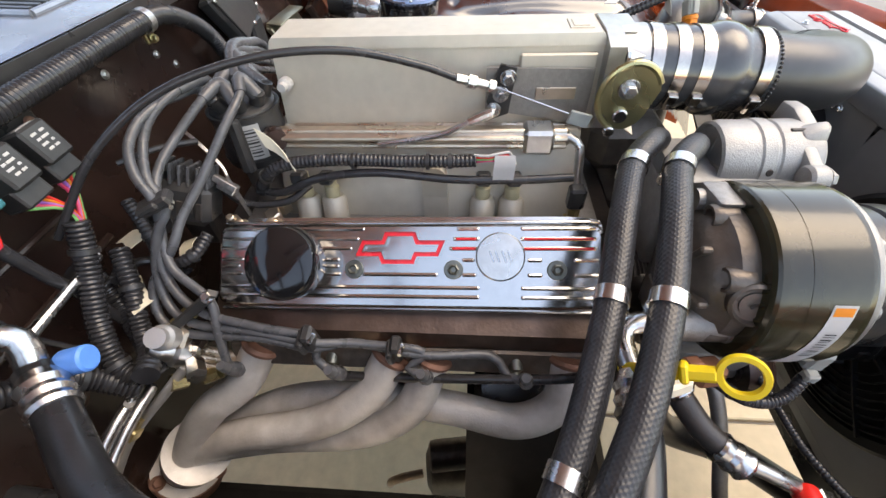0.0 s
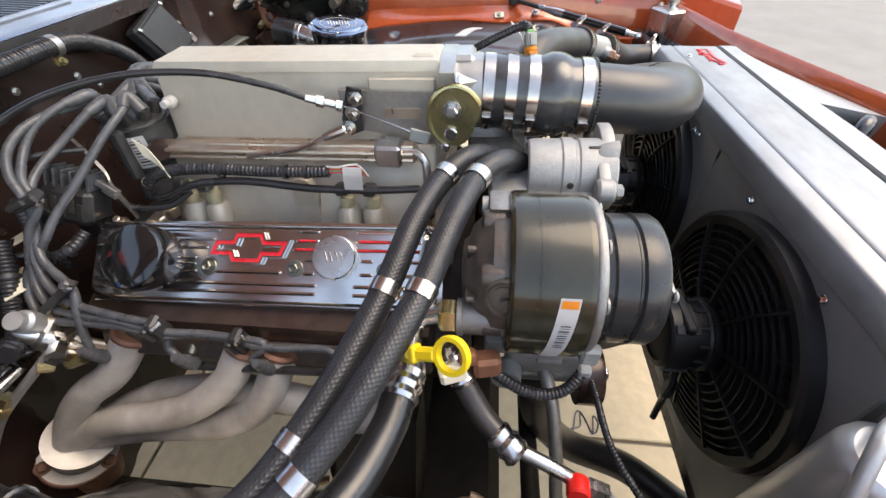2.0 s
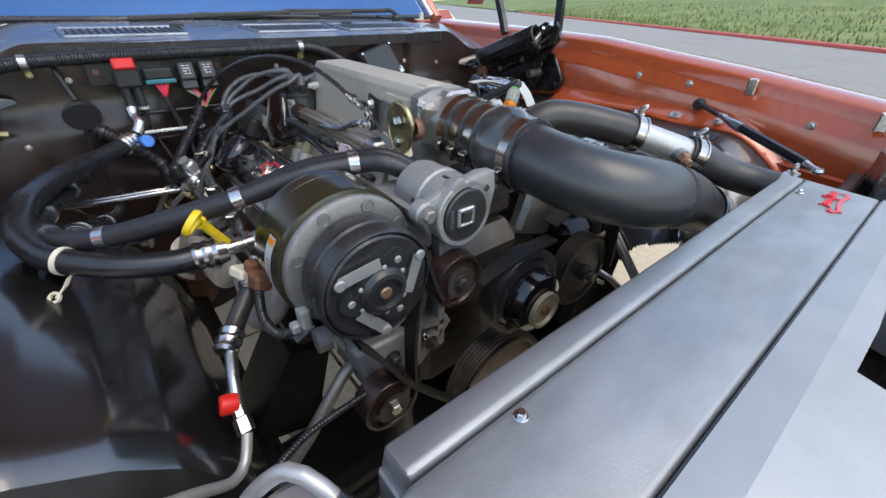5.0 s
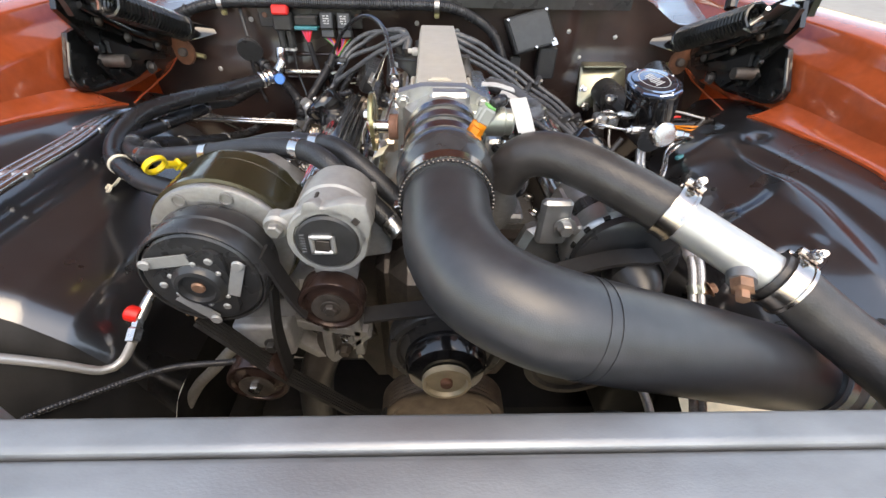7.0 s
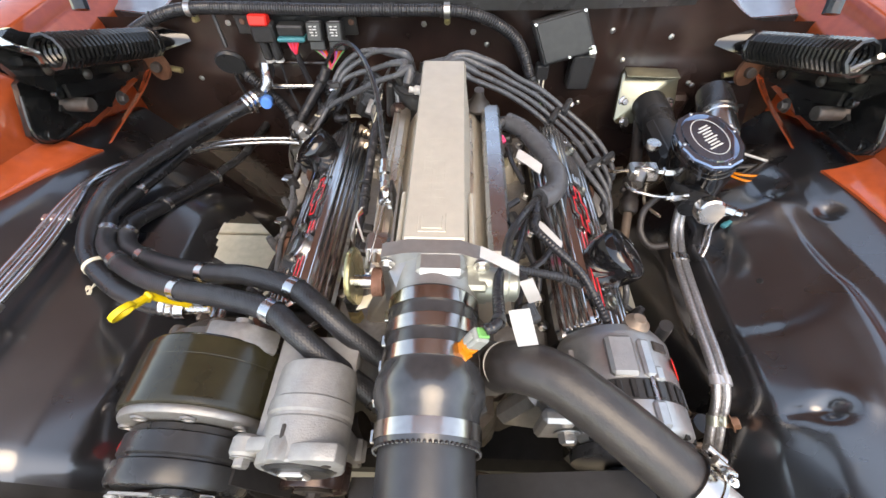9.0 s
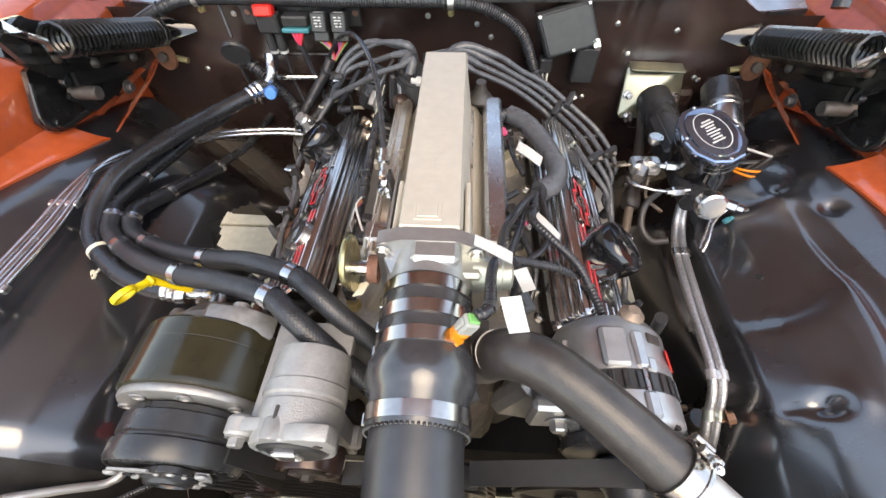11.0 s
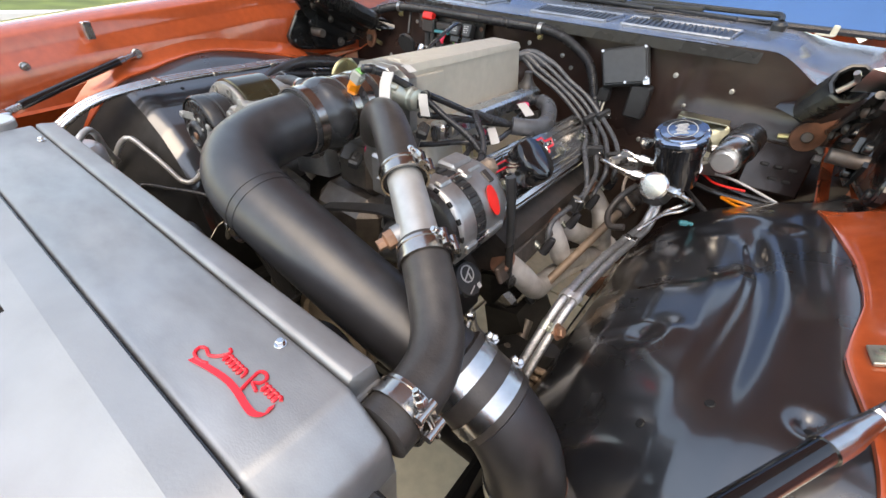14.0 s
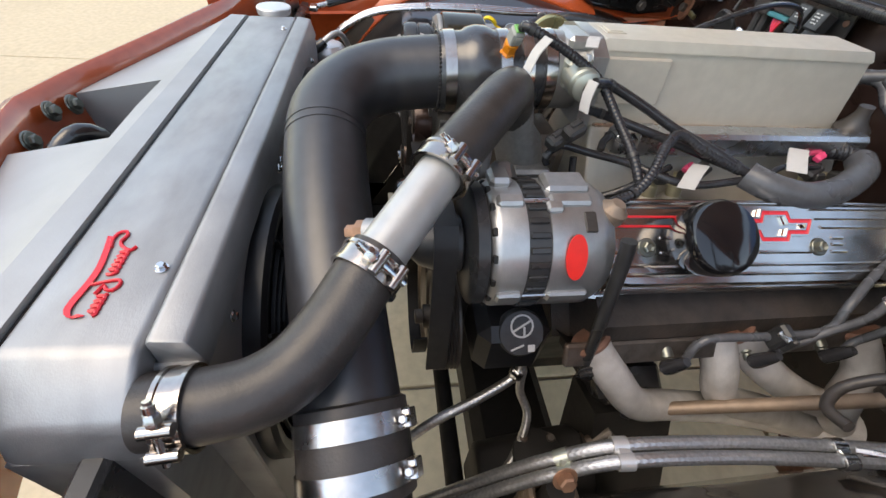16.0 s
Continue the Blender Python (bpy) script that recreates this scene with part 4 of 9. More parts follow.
    part("lead", merge(tube([(cx - 0.02, y + 0.04, cz - 0.04), (cx - 0.03, y + 0.035, cz - 0.09), (cx - 0.025, y + 0.03, cz - 0.14), (cx - 0.03, y + 0.03, cz - 0.19)], 0.005, 10), box((cx - 0.027, y + 0.033, cz - 0.10), (0.016, 0.014, 0.04), 0.003)), "loom_black", f, "sleeved motor lead with its plug")
    return f


fan(*FAN[0], "black electric cooling fan with a ringed guard on the radiator shroud")
fan(*FAN[1], "black electric cooling fan with a ringed guard behind the intake duct")

# accumulator, expansion bottle and the alloy lines beside the radiator
acc = thing("receiver_drier", "bare aluminium receiver-drier can beside the radiator", "drier", (-0.405, -0.293, 0.62))
part("can", turned([(0.034, 0), (0.037, 0.006), (0.037, 0.205), (0.035, 0.215), (0.028, 0.222), (0.01, 0.224)], (-0.405, -0.293, 0.62), (0, 0, 1), 40), "cap_white", acc)
part("fitting", merge(turned([(0.012, 0), (0.012, 0.025), (0.009, 0.027)], (-0.388, -0.318, 0.838), (0.1, -1, 0.05), 6), turned([(0.014, 0), (0.014, 0.012)], (-0.386, -0.33, 0.84), (0.1, -1, 0.05), 6)), "plastic_black", acc, "black line fitting")
part("line_sleeve", taper([(-0.374, -0.322, 0.837), (-0.377, -0.306, 0.846), (-0.381, -0.296, 0.853)], [0.010, 0.0105, 0.009], 12), "rubber", acc, "black rubber sleeve")
line = thing("refrigerant_line", "bent bare aluminium refrigerant line with a red service cap", "pipe", (-0.40, -0.2, 0.62))
part("pipe", tube([(-0.372, -0.326, 0.836), (-0.376, -0.306, 0.846), (-0.384, -0.288, 0.860), (-0.397, -0.270, 0.866), (-0.416, -0.258, 0.848), (-0.439, -0.249, 0.816), (-0.468, -0.237, 0.785), (-0.492, -0.226, 0.765)], 0.0056, 14), "pipe_alloy", line)
part("pipe", tube([(-0.545, -0.245, 0.655), (-0.550, -0.236, 0.70), (-0.545, -0.220, 0.745), (-0.530, -0.198, 0.786), (-0.517, -0.184, 0.794), (-0.500, -0.173, 0.778), (-0.462, -0.156, 0.741), (-0.432, -0.143, 0.709), (-0.416, -0.128, 0.708), (-0.405, -0.110, 0.725)], 0.0056, 14), "pipe_alloy", line)
part("service_port", merge(turned([(0.0095, 0), (0.0095, 0.016), (0.007, 0.018), (0.007, 0.03)], (-0.405, -0.110, 0.725), (0.02, 0.9, 0.55), 6), tube([(-0.404, -0.085, 0.740), (-0.397, -0.055, 0.756), (-0.386, -0.016, 0.769)], 0.007, 12)), "steel_plate", line)
part("service_cap", turned([(0.010, 0), (0.011, 0.002), (0.011, 0.016), (0.009, 0.018)], (-0.402, -0.082, 0.743), (-0.75, 0.1, 0.2), 18), "red_plastic", line, "red plastic service cap")

# discharge hose of the compressor
dis = thing("discharge_hose", "black rubber refrigerant hose with crimped alloy ferrules", "hose", (-0.36, 0.02, 0.70))
part("hose", tube([(-0.345, 0.028, 0.800), (-0.368, 0.008, 0.782), (-0.388, -0.018, 0.770)], 0.0115, 18), "rubber_soft", dis)
part("ferrule", merge(turned([(0.0135, 0), (0.015, 0.003), (0.013, 0.010), (0.015, 0.015), (0.013, 0.021), (0.0145, 0.026), (0.0125, 0.03)], (-0.327, 0.043, 0.822), (-0.55, -0.5, -0.62), 20), turned([(0.0135, 0), (0.015, 0.003), (0.013, 0.010), (0.015, 0.015), (0.013, 0.021), (0.0145, 0.026), (0.011, 0.03)], (-0.378, -0.003, 0.775), (-0.55, -0.75, -0.25), 20)), "bright_steel", dis, "crimped alloy ferrule")
part("elbow", tube([(-0.322, 0.047, 0.835), (-0.327, 0.043, 0.822)], 0.009, 14), "bright_steel", dis)
low_hose = thing("lower_radiator_hose", "black moulded lower radiator hose with a wire clamp", "hose", (-0.20, -0.09, 0.45))
part("hose", tube([(-0.11, -0.03, 0.675), (-0.165, -0.052, 0.655), (-0.195, -0.068, 0.60), (-0.205, -0.078, 0.53), (-0.205, -0.100, 0.44), (-0.212, -0.160, 0.36), (-0.235, -0.27, 0.33), (-0.30, -0.36, 0.33)], 0.027, 24), "rubber_soft", low_hose, "", 60)
part("band_clamp", band_clamp((-0.148, -0.044, 0.662), (-0.055, -0.022, -0.02), 0.0275, 0.012, (0, -1, 0.2)), "bright_steel", low_hose)

# ---- engine core ----
eng = thing("engine_block", "dark V8 engine block with its cylinder heads and oil pan", "engine", (0, 0.28, 0.40))
part("block", hull([(x, y, z) for y in (0.03, 0.56) for x, z in ((-0.12, 0.44), (0.12, 0.44), (-0.17, 0.58), (0.17, 0.58), (-0.235, 0.70), (0.235, 0.70), (-0.14, 0.79), (0.14, 0.79))]), "block_black", eng)
part("oil_pan", box((0, 0.30, 0.43), (0.22, 0.48, 0.12), 0.02), "block_black", eng)
part("bell_housing", turned([(0.19, 0), (0.17, 0.05)], (0, 0.56, 0.56), (0, 1, 0), 32), "cast_aluminium", eng)
for s in (1, -1):
    y0, y1 = (0.075, 0.515) if s < 0 else (0.055, 0.495)
    # only the passenger head carries the painted brown reflection
    part("cylinder_head", hull([(s * x, y, z) for y in (y0, y1) for x, z in ((0.165, 0.825), (0.15, 0.78), (0.22, 0.70), (0.262, 0.715), (0.280, 0.755), (0.275, 0.775))]), "head_brown_reflection" if s < 0 else "block_black", eng, "cast-iron cylinder head")
    for yy in np.linspace(y0 + 0.06, y1 - 0.06, 4):
        part("spark_plug", turned([(0.008, -0.01), (0.008, 0.010), (0.005, 0.012), (0.005, 0.02)], (s * 0.285, yy + 0.03, 0.738), (s * 0.8, 0, -0.35), 12), "bolt_zinc", eng)
front = part("timing_cover", merge(box((0, 0.015, 0.62), (0.20, 0.05, 0.30), 0.02), box((0, -0.02, 0.74), (0.15, 0.09, 0.14), 0.03), box((0.02, 0.01, 0.85), (0.10, 0.10, 0.08), 0.02)), "head_casting", eng, "cast aluminium water pump body")
part("thermostat_housing", merge(turned([(0.03, 0), (0.03, 0.03), (0.022, 0.05), (0.024, 0.09)], (0.06, -0.005, 0.86), (0.15, -0.35, 1), 24), box((0.06, 0.0, 0.862), (0.09, 0.05, 0.014), 0.005)), "cast_aluminium", eng)


def pulley(name, c, r, width, parent, material="satin_black", dish=0.3, label="", grooves=True):
    """A ribbed belt pulley facing the radiator."""
    prof = [(0.008, 0.0), (r * dish, 0.0), (r * 0.8, width * 0.14), (r * 0.86, 0.0), (r * 0.97, 0.0), (r, 0.002)]
    n = 6
    if grooves:
        for k in range(n):
            a = 0.003 + (width - 0.006) * k / n
            prof += [(r - 0.0025, a + (width - 0.006) / n * 0.5), (r, a + (width - 0.006) / n)]
    prof += [(r, width), (r * 0.9, width), (r * 0.2, width)]
    prof = [(q, -h) for q, h in prof]
    return part(name, turned([(q, h) for q, h in prof], c, (0, -1, 0), 56), material, parent, label)


pulley("water_pump_pulley", (0.003, -0.138, 0.733), 0.0735, 0.030, eng, "satin_black", 0.7, "black ribbed water pump pulley")
part("pump_hub", turned([(0.052, 0), (0.051, 0.014), (0.046, 0.024), (0.034, 0.028), (0.028, 0.028)], (0.003, -0.140, 0.729), (0, -1, 0), 40), "gloss_black", eng)
part("pump_nose", merge(turned([(0.030, 0), (0.030, 0.008), (0.026, 0.008), (0.024, 0.003), (0.012, 0.003)], (0.003, -0.170, 0.725), (0, -1, 0), 32)), "pump_cream", eng)
part("pump_plug", disc(0.0075, 0.008, (0.003, -0.172, 0.725), (0, -1, 0), 20), "rust", eng)
pulley("crank_pulley", (0.006, -0.115, 0.510), 0.103, 0.045, eng, "crank_steel", 0.35, "brown steel crankshaft pulley")

# ---- valve covers ----
def bow_shape(scale=1.0):
    """Slanted cross outline, (along, across)."""
    pts = [(-0.060, 0.012), (-0.050, -0.010), (-0.024, -0.010), (-0.020, -0.020), (0.022, -0.020), (0.026, -0.010), (0.062, -0.010), (0.052, 0.012), (0.024, 0.012), (0.020, 0.021), (-0.024, 0.021), (-0.028, 0.012)]
    return [(a * scale, b * scale) for a, b in pts]


def outline_band(pts, k0, k1, thick, m):
    """The band between the outline shrunk by k0 and by k1 (metres inward)."""
    n = len(pts)

    def inset(d):
        out = []
        for i in range(n):
            a, b, c = Vector(pts[i - 1]), Vector(pts[i]), Vector(pts[(i + 1) % n])
            e, f = (b - a).normalized(), (c - b).normalized()
            n1, n2 = Vector((-e.y, e.x)), Vector((-f.y, f.x))
            q = (n1 + n2) / (1 + n1.dot(n2))
            out.append(b + q * d)
        return out

    v = [tuple(m @ Vector((p.x, p.y, h))) for h in (0, thick) for q in (inset(k0), inset(k1)) for p in q]
    f = []
    for i in range(n):
        j = (i + 1) % n
        f += [(2 * n + i, 2 * n + j, 3 * n + j, 3 * n + i), (i, j, 2 * n + j, 2 * n + i), (n + i, n + j, 3 * n + j, 3 * n + i)]
    return v, f


def valve_cover(s, center, cap_at, disc_at, label):
    """s: side of the engine; along runs to the rear, across runs down and outwards."""
    c = Vector(center)
    n = Vector((s * math.sin(radians(40)), 0, math.cos(radians(40))))
    across = Vector((s * math.cos(radians(40)), 0, -math.sin(radians(40))))
    along = Vector((0, 1, 0))
    m = Matrix((along, across, n)).transposed().to_4x4()
    m = Matrix.Translation(c) @ tilt(-1.5, 0, 0).to_4x4() @ m
    cover = thing("valve_cover", label, "valve cover", c + n * -0.05, "valve covers")
    L, W = 0.215, 0.043

    def loft(levels):
        v, f = [], []
        k = 40
        for lx, wy, h, e in levels:
            for i in range(k):
                a = 2 * math.pi * i / k
                q = 0.16
                x = math.copysign(abs(math.cos(a)) ** q, math.cos(a)) * lx
                y = math.copysign(abs(math.sin(a)) ** q, math.sin(a)) * wy
                v.append(tuple(m @ Vector((x, y + e, h))))
        for j in range(len(levels) - 1):
            for i in range(k):
                a, b = j * k + i, j * k + (i + 1) % k
                f.append((a, b, b + k, a + k))
        f += [tuple(range(k))[::-1], tuple(range(len(v) - k, len(v)))]
        return v, f

    part("shell", loft([(L + 0.012, W + 0.017, -0.052, 0), (L + 0.012, W + 0.017, -0.045, 0), (L + 0.006, W + 0.009, -0.044, 0), (L + 0.004, W + 0.006, -0.03, 0), (L + 0.003, W + 0.006, -0.012, 0), (L, W + 0.003, -0.003, 0), (L - 0.004, W, 0, 0)]), "cover_chrome", cover, "", 28)
    rib = lambda a0, a1, b, r=0.0023, h=0.0: moved(merge(tube([(a0, b, h), (a1, b, h)], r, 8, 0.1), turned([(0.0004, -r), (r * 0.7, -r * 0.7), (r, 0), (r * 0.7, r * 0.7), (0.0004, r)], (a0, b, h), (0, 0, 1), 8), turned([(0.0004, -r), (r * 0.7, -r * 0.7), (r, 0), (r * 0.7, r * 0.7), (0.0004, r)], (a1, b, h), (0, 0, 1), 8)), m)
    d = -s * 1.0 if s > 0 else 1.0
    # (across, stretches along, painted red)
    rows = [
        (-0.0405, [(0.046, L - 0.008), (-L + 0.010, -0.060)], False),
        (-0.0295, [(0.052, L - 0.006), (-L + 0.010, -0.056)], True),
        (-0.0190, [(0.060, L - 0.005), (-L + 0.010, -0.052)], True),
        (-0.0065, [(0.074, 0.090), (0.186, L - 0.006), (-0.076, -0.066), (-0.148, -0.136), (-L + 0.008, -0.184)], False),
        (0.0010, [(0.074, 0.088), (0.190, L - 0.006)], False),
        (0.0095, [(0.072, 0.092), (0.186, L - 0.006), (-0.036, 0.044), (-0.078, -0.066), (-0.148, -0.136), (-L + 0.008, -0.184)], False),
        (0.0235, [(-L + 0.006, L - 0.006)], False),
        (0.0335, [(-L + 0.006, L - 0.006)], False),
    ]
    for b, spans, red in rows:
        for a0, a1 in spans:
            cuts = [(a0, a1)]
            if s < 0 and a0 < disc_at < a1:
                # the ribs stop at the round plate
                cuts = [(a0, disc_at - 0.024), (disc_at + 0.024, a1)]
            for lo, hi in cuts:
                paint = red and a1 < 0
                part("rib", rib(lo, hi, b, 0.0025, -0.0008), "cover_chrome", cover)
                if paint:
                    part("rib_paint", rib(lo + 0.003, hi - 0.003, b, 0.0016, 0.0006), "red_paint", cover, "red painted rib top")
    for b, h in ((W + 0.0055, -0.009), (W + 0.0068, -0.018), (W + 0.0075, -0.027), (W + 0.009, -0.037)):
        for sg in (1, -1):
            part("side_rib", rib(-L + 0.004, L - 0.004, sg * b, 0.0022, h), "cover_chrome", cover)
    mb = m @ Matrix.Translation((0.004 if s < 0 else -0.006, -0.020, 0.001)) @ Matrix.Diagonal((-1, 1, 1, 1) if s < 0 else (1, 1, 1, 1))
    mb = mb @ Matrix.Diagonal((0.84, 0.92, 1, 1))
    emblem = part("emblem", outline_band(bow_shape(), 0.0015, 0.0068, 0.0030, mb), "red_paint", cover, "red slanted cross emblem with a bright edge")
    part("emblem_edge", merge(outline_band(bow_shape(), -0.0008, 0.0015, 0.0042, mb), outline_band(bow_shape(), 0.0066, 0.0084, 0.0040, mb)), "cover_chrome", emblem)
    for a in (-0.165, -0.055, 0.055, 0.165):
        part("cover_bolt", moved(merge(disc(0.0105, 0.002, (a, 0.004, 0), (0, 0, 1)), turned([(0.0065, 0.001), (0.0065, 0.006), (0.005, 0.007), (0.003, 0.0045)], (a, 0.004, 0), (0, 0, 1), 6)), m), "bolt_zinc", cover)
    if s > 0:
        disc_at = 0.0
    plate = s < 0 and part("round_plate", moved(turned([(0.026, 0), (0.026, 0.008), (0.0245, 0.0095), (0.012, 0.0098)], (disc_at, -0.010, 0), (0, 0, 1), 48), m), "steel_plate", cover, "round satin plate with worn script")
    if s < 0:
        part("script", moved(merge(*[box((disc_at + q, -0.010, 0.0102), (0.0022, 0.013, 0.0008), 0.0003, tilt(0, 0, 20)) for q in (-0.010, -0.004, 0.003, 0.009)]), m), "bright_steel", plate)
    oc = thing("oil_cap", "glossy black domed breather cap on the valve cover", "cap", m @ Vector((cap_at, -0.002, 0)), "breather caps")
    part("cap", moved(turned([(0.033, 0), (0.035, 0.006), (0.0375, 0.010), (0.039, 0.022), (0.0395, 0.034), (0.039, 0.041), (0.036, 0.0455), (0.026, 0.0485), (0.010, 0.049)], (cap_at, -0.002, 0.0), (0, 0, 1), 56), m), "gloss_black", oc)
    part("neck", moved(turned([(0.027, -0.002), (0.027, 0.004)], (cap_at, -0.002, 0), (0, 0, 1), 40), m), "cover_chrome", oc)
    return m


valve_cover(-1, (-0.226, 0.292, 0.832), 0.120, -0.105, "polished chrome ribbed valve cover with red ribs and a round plate")
valve_cover(1, (0.228, 0.2585, 0.855), -0.108, -0.5, "polished chrome ribbed valve cover with a red emblem")

# ---- intake ----
intake = thing("intake_manifold", "cast aluminium lower intake manifold with fuel rails and injectors", "manifold", (0, 0.28, 0.775))
part("base", merge(hull([(x, y, z) for y in (0.055, 0.525) for x, z in ((-0.165, 0.785), (-0.150, 0.800), (0.150, 0.800), (0.165, 0.785), (-0.15, 0.76), (0.15, 0.76))]),
                   ), "cast_aluminium", intake, "", 25)
part("runner_wall", soft(hull([(x, y, z) for y in (0.085, 0.475) for x, z in ((-0.112, 0.79), (-0.078, 0.86), (-0.054, 0.902), (0.048, 0.902), (0.074, 0.86), (0.112, 0.79))]), 0.006, 3), "plenum_casting", intake, "smooth cast runner wall", 25)
for s in (1, -1):
    if s < 0:
        rail = part("fuel_rail", box((s * 0.078, 0.285, 0.902), (0.026, 0.36, 0.022), 0.006), "rail_alloy", intake, "extruded alloy fuel rail")
        for bx, bz, br in ((0.0905, 0.898, 0.0035), (0.0905, 0.907, 0.0035), (0.0835, 0.913, 0.003)):
            part("rail_bead", tube([(s * bx, 0.11, bz), (s * bx, 0.46, bz)], br, 8), "rail_alloy", rail)
    else:
        rail = part("fuel_rail", box((0.080, 0.285, 0.900), (0.032, 0.37, 0.032), 0.005), "rail_bright", intake, "flat bright extruded fuel rail")
    part("rail_end", merge(box((s * 0.082, 0.142, 0.904), (0.032, 0.035, 0.03), 0.004), turned([(0.009, 0), (0.009, 0.014)], (s * 0.082, 0.124, 0.904), (0, -1, 0), 6)), "steel_plate", rail)
    for yy in (0.435, 0.400, 0.205, 0.168):
        inj = part("injector", merge(turned([(0.0085, 0), (0.0095, 0.004), (0.0095, 0.016), (0.007, 0.018), (0.007, 0.034)], (s * 0.109, yy, 0.832), (-s * 0.28, 0, 1), 18)), "injector_tan", intake, "tan fuel injector")
        part("injector_clip", box((s * 0.113, yy, 0.866), (0.018, 0.018, 0.016), 0.003, tilt(0, -s * 16, 0)), "plastic_black", inj)
        part("injector_boss", merge(turned([(0.017, 0), (0.016, 0.045), (0.0125, 0.05)], (s * 0.120, yy, 0.785), (-s * 0.28, 0, 1), 20), box((s * 0.136, yy, 0.80), (0.010, 0.012, 0.034), 0.002)), "plenum_casting", intake)
    for yy in (0.50, 0.45, 0.35, 0.31, 0.26, 0.13, 0.085):
        part("manifold_bolt", bolt((s * 0.150, yy, 0.800), (s * 0.3, 0, 1), 0.007, 0.007), "steel_plate", intake)
lug = slab([(0.016 * math.cos(a), 0.016 * math.sin(a)) for a in np.linspace(0, math.pi, 12)] + [(-0.016, -0.03), (0.016, -0.03)], 0.012, Matrix.Translation((-0.093, 0.266, 0.858)) @ Matrix(((0, 0, -1, 0), (-1, 0, 0, 0), (0, 1, 0, 0), (0, 0, 0, 1))))
part("lug", merge(lug, hull([(-0.105, 0.25, 0.83), (-0.105, 0.282, 0.83), (-0.11, 0.25, 0.80), (-0.11, 0.282, 0.80), (-0.08, 0.25, 0.85), (-0.08, 0.282, 0.85)])), "plenum_casting", intake)
part("lug_hole", disc(0.003, 0.001, (-0.1055, 0.266, 0.862), (-1, 0, 0), 12), "block_black", intake)
part("fuel_pipe", tube([(-0.082, 0.126, 0.905), (-0.086, 0.105, 0.906), (-0.094, 0.094, 0.898), (-0.10, 0.092, 0.875), (-0.106, 0.09, 0.85), (-0.118, 0.088, 0.83)], 0.0055, 12), "steel_plate", intake)
part("sender", merge(turned([(0.011, 0), (0.011, 0.014), (0.008, 0.016), (0.008, 0.03)], (-0.122, 0.092, 0.80), (0, 0, 1), 6)), "brass", intake, "brass coolant sender")
part("sender_plug", box((-0.12, 0.092, 0.845), (0.018, 0.02, 0.03), 0.003), "plastic_black", intake)

plenum = thing("intake_plenum", "tall narrow cast aluminium intake plenum with raised lettering bars", "plenum", (0, 0.27, 0.90))
part("box", hull([(-0.048, 0.072, 0.897), (0.043, 0.072, 0.897), (-0.048, 0.460, 0.897), (0.043, 0.460, 0.897), (-0.0365, 0.072, 0.990), (0.031, 0.072, 0.990), (-0.0365, 0.455, 0.990), (0.031, 0.455, 0.990)]), "plenum_casting", plenum)
top = part("top_cover", merge(hull([(x, y, z) for y0, y1, z in ((0.076, 0.455, 0.990), (0.074, 0.457, 0.992), (0.076, 0.455, 1.000), (0.080, 0.452, 1.003)) for y in (y0, y1) for x in ((-0.0385, 0.033) if z < 0.995 else (-0.035, 0.029))])), "plenum_casting", plenum, "flat cast cover")
for k, (x, w) in enumerate(((-0.0145, 0.010), (0.0005, 0.010))):
    yy = 0.125
    r2 = random.Random(5 + k)
    while yy < 0.255:
        q = r2.uniform(0.008, 0.014)
        part("letter_bar", box((x, yy + q / 2, 1.00288), (w, q - 0.003, 0.0004), 0.0001), "plenum_casting", top)
        yy += q
part("cast_badge", merge(box((-0.006, 0.100, 1.0035), (0.030, 0.026, 0.0014), 0.0005), box((-0.006, 0.100, 1.0045), (0.022, 0.018, 0.0014), 0.0005)), "plenum_casting", top)
for s, x in ((-1, -0.0445), (1, 0.039)):
    part("side_panel", box((x + s * 0.001, 0.125, 0.958), (0.006, 0.085, 0.055), 0.003, tilt(0, s * -5, 0)), "plenum_casting", plenum)
part("base_rib", merge(box((-0.049, 0.27, 0.901), (0.006, 0.36, 0.007), 0.002), box((0.044, 0.27, 0.901), (0.006, 0.36, 0.007), 0.002), box((-0.052, 0.27, 0.893), (0.006, 0.36, 0.004), 0.001)), "rail_alloy", plenum)
part("vacuum_nipple", merge(turned([(0.008, 0), (0.008, 0.01), (0.005, 0.012), (0.005, 0.02)], (-0.043, 0.445, 0.955), (-1, 0, 0.1), 14)), "tag_white", plenum)

tb = thing("air_throttle", "cast aluminium throttle body with a brass-plated cable cam", "throttle body", (0, 0.04, 0.90))
part("flange", hull([(x, y, z) for y in (0.058, 0.076) for x, z in ((-0.062, 0.905), (-0.058, 0.996), (-0.03, 1.004), (0.025, 1.004), (0.055, 0.99), (0.058, 0.905))]), "alternator_alloy", tb)
part("bore", merge(turned([(0.046, 0), (0.047, 0.035), (0.044, 0.036)], (-0.002, 0.060, 0.953), (0, -1, 0), 48), box((0.005, 0.05, 0.994), (0.05, 0.03, 0.018), 0.005), hull([(-0.055, 0.062, 0.93), (-0.055, 0.062, 0.98), (-0.04, 0.03, 0.93), (-0.04, 0.03, 0.98), (-0.03, 0.062, 0.99)])), "alternator_alloy", tb)
part("barcode_label", box((-0.004, 0.0325, 0.992), (0.028, 0.002, 0.012), 0.0003, tilt(-40, 0, 0)), "tag_white", tb)
for s in (-1, 1):
    part("flange_bolt", bolt((s * 0.050 - 0.002, 0.057, 0.985), (0, -1, 0), 0.006), "steel_plate", tb)
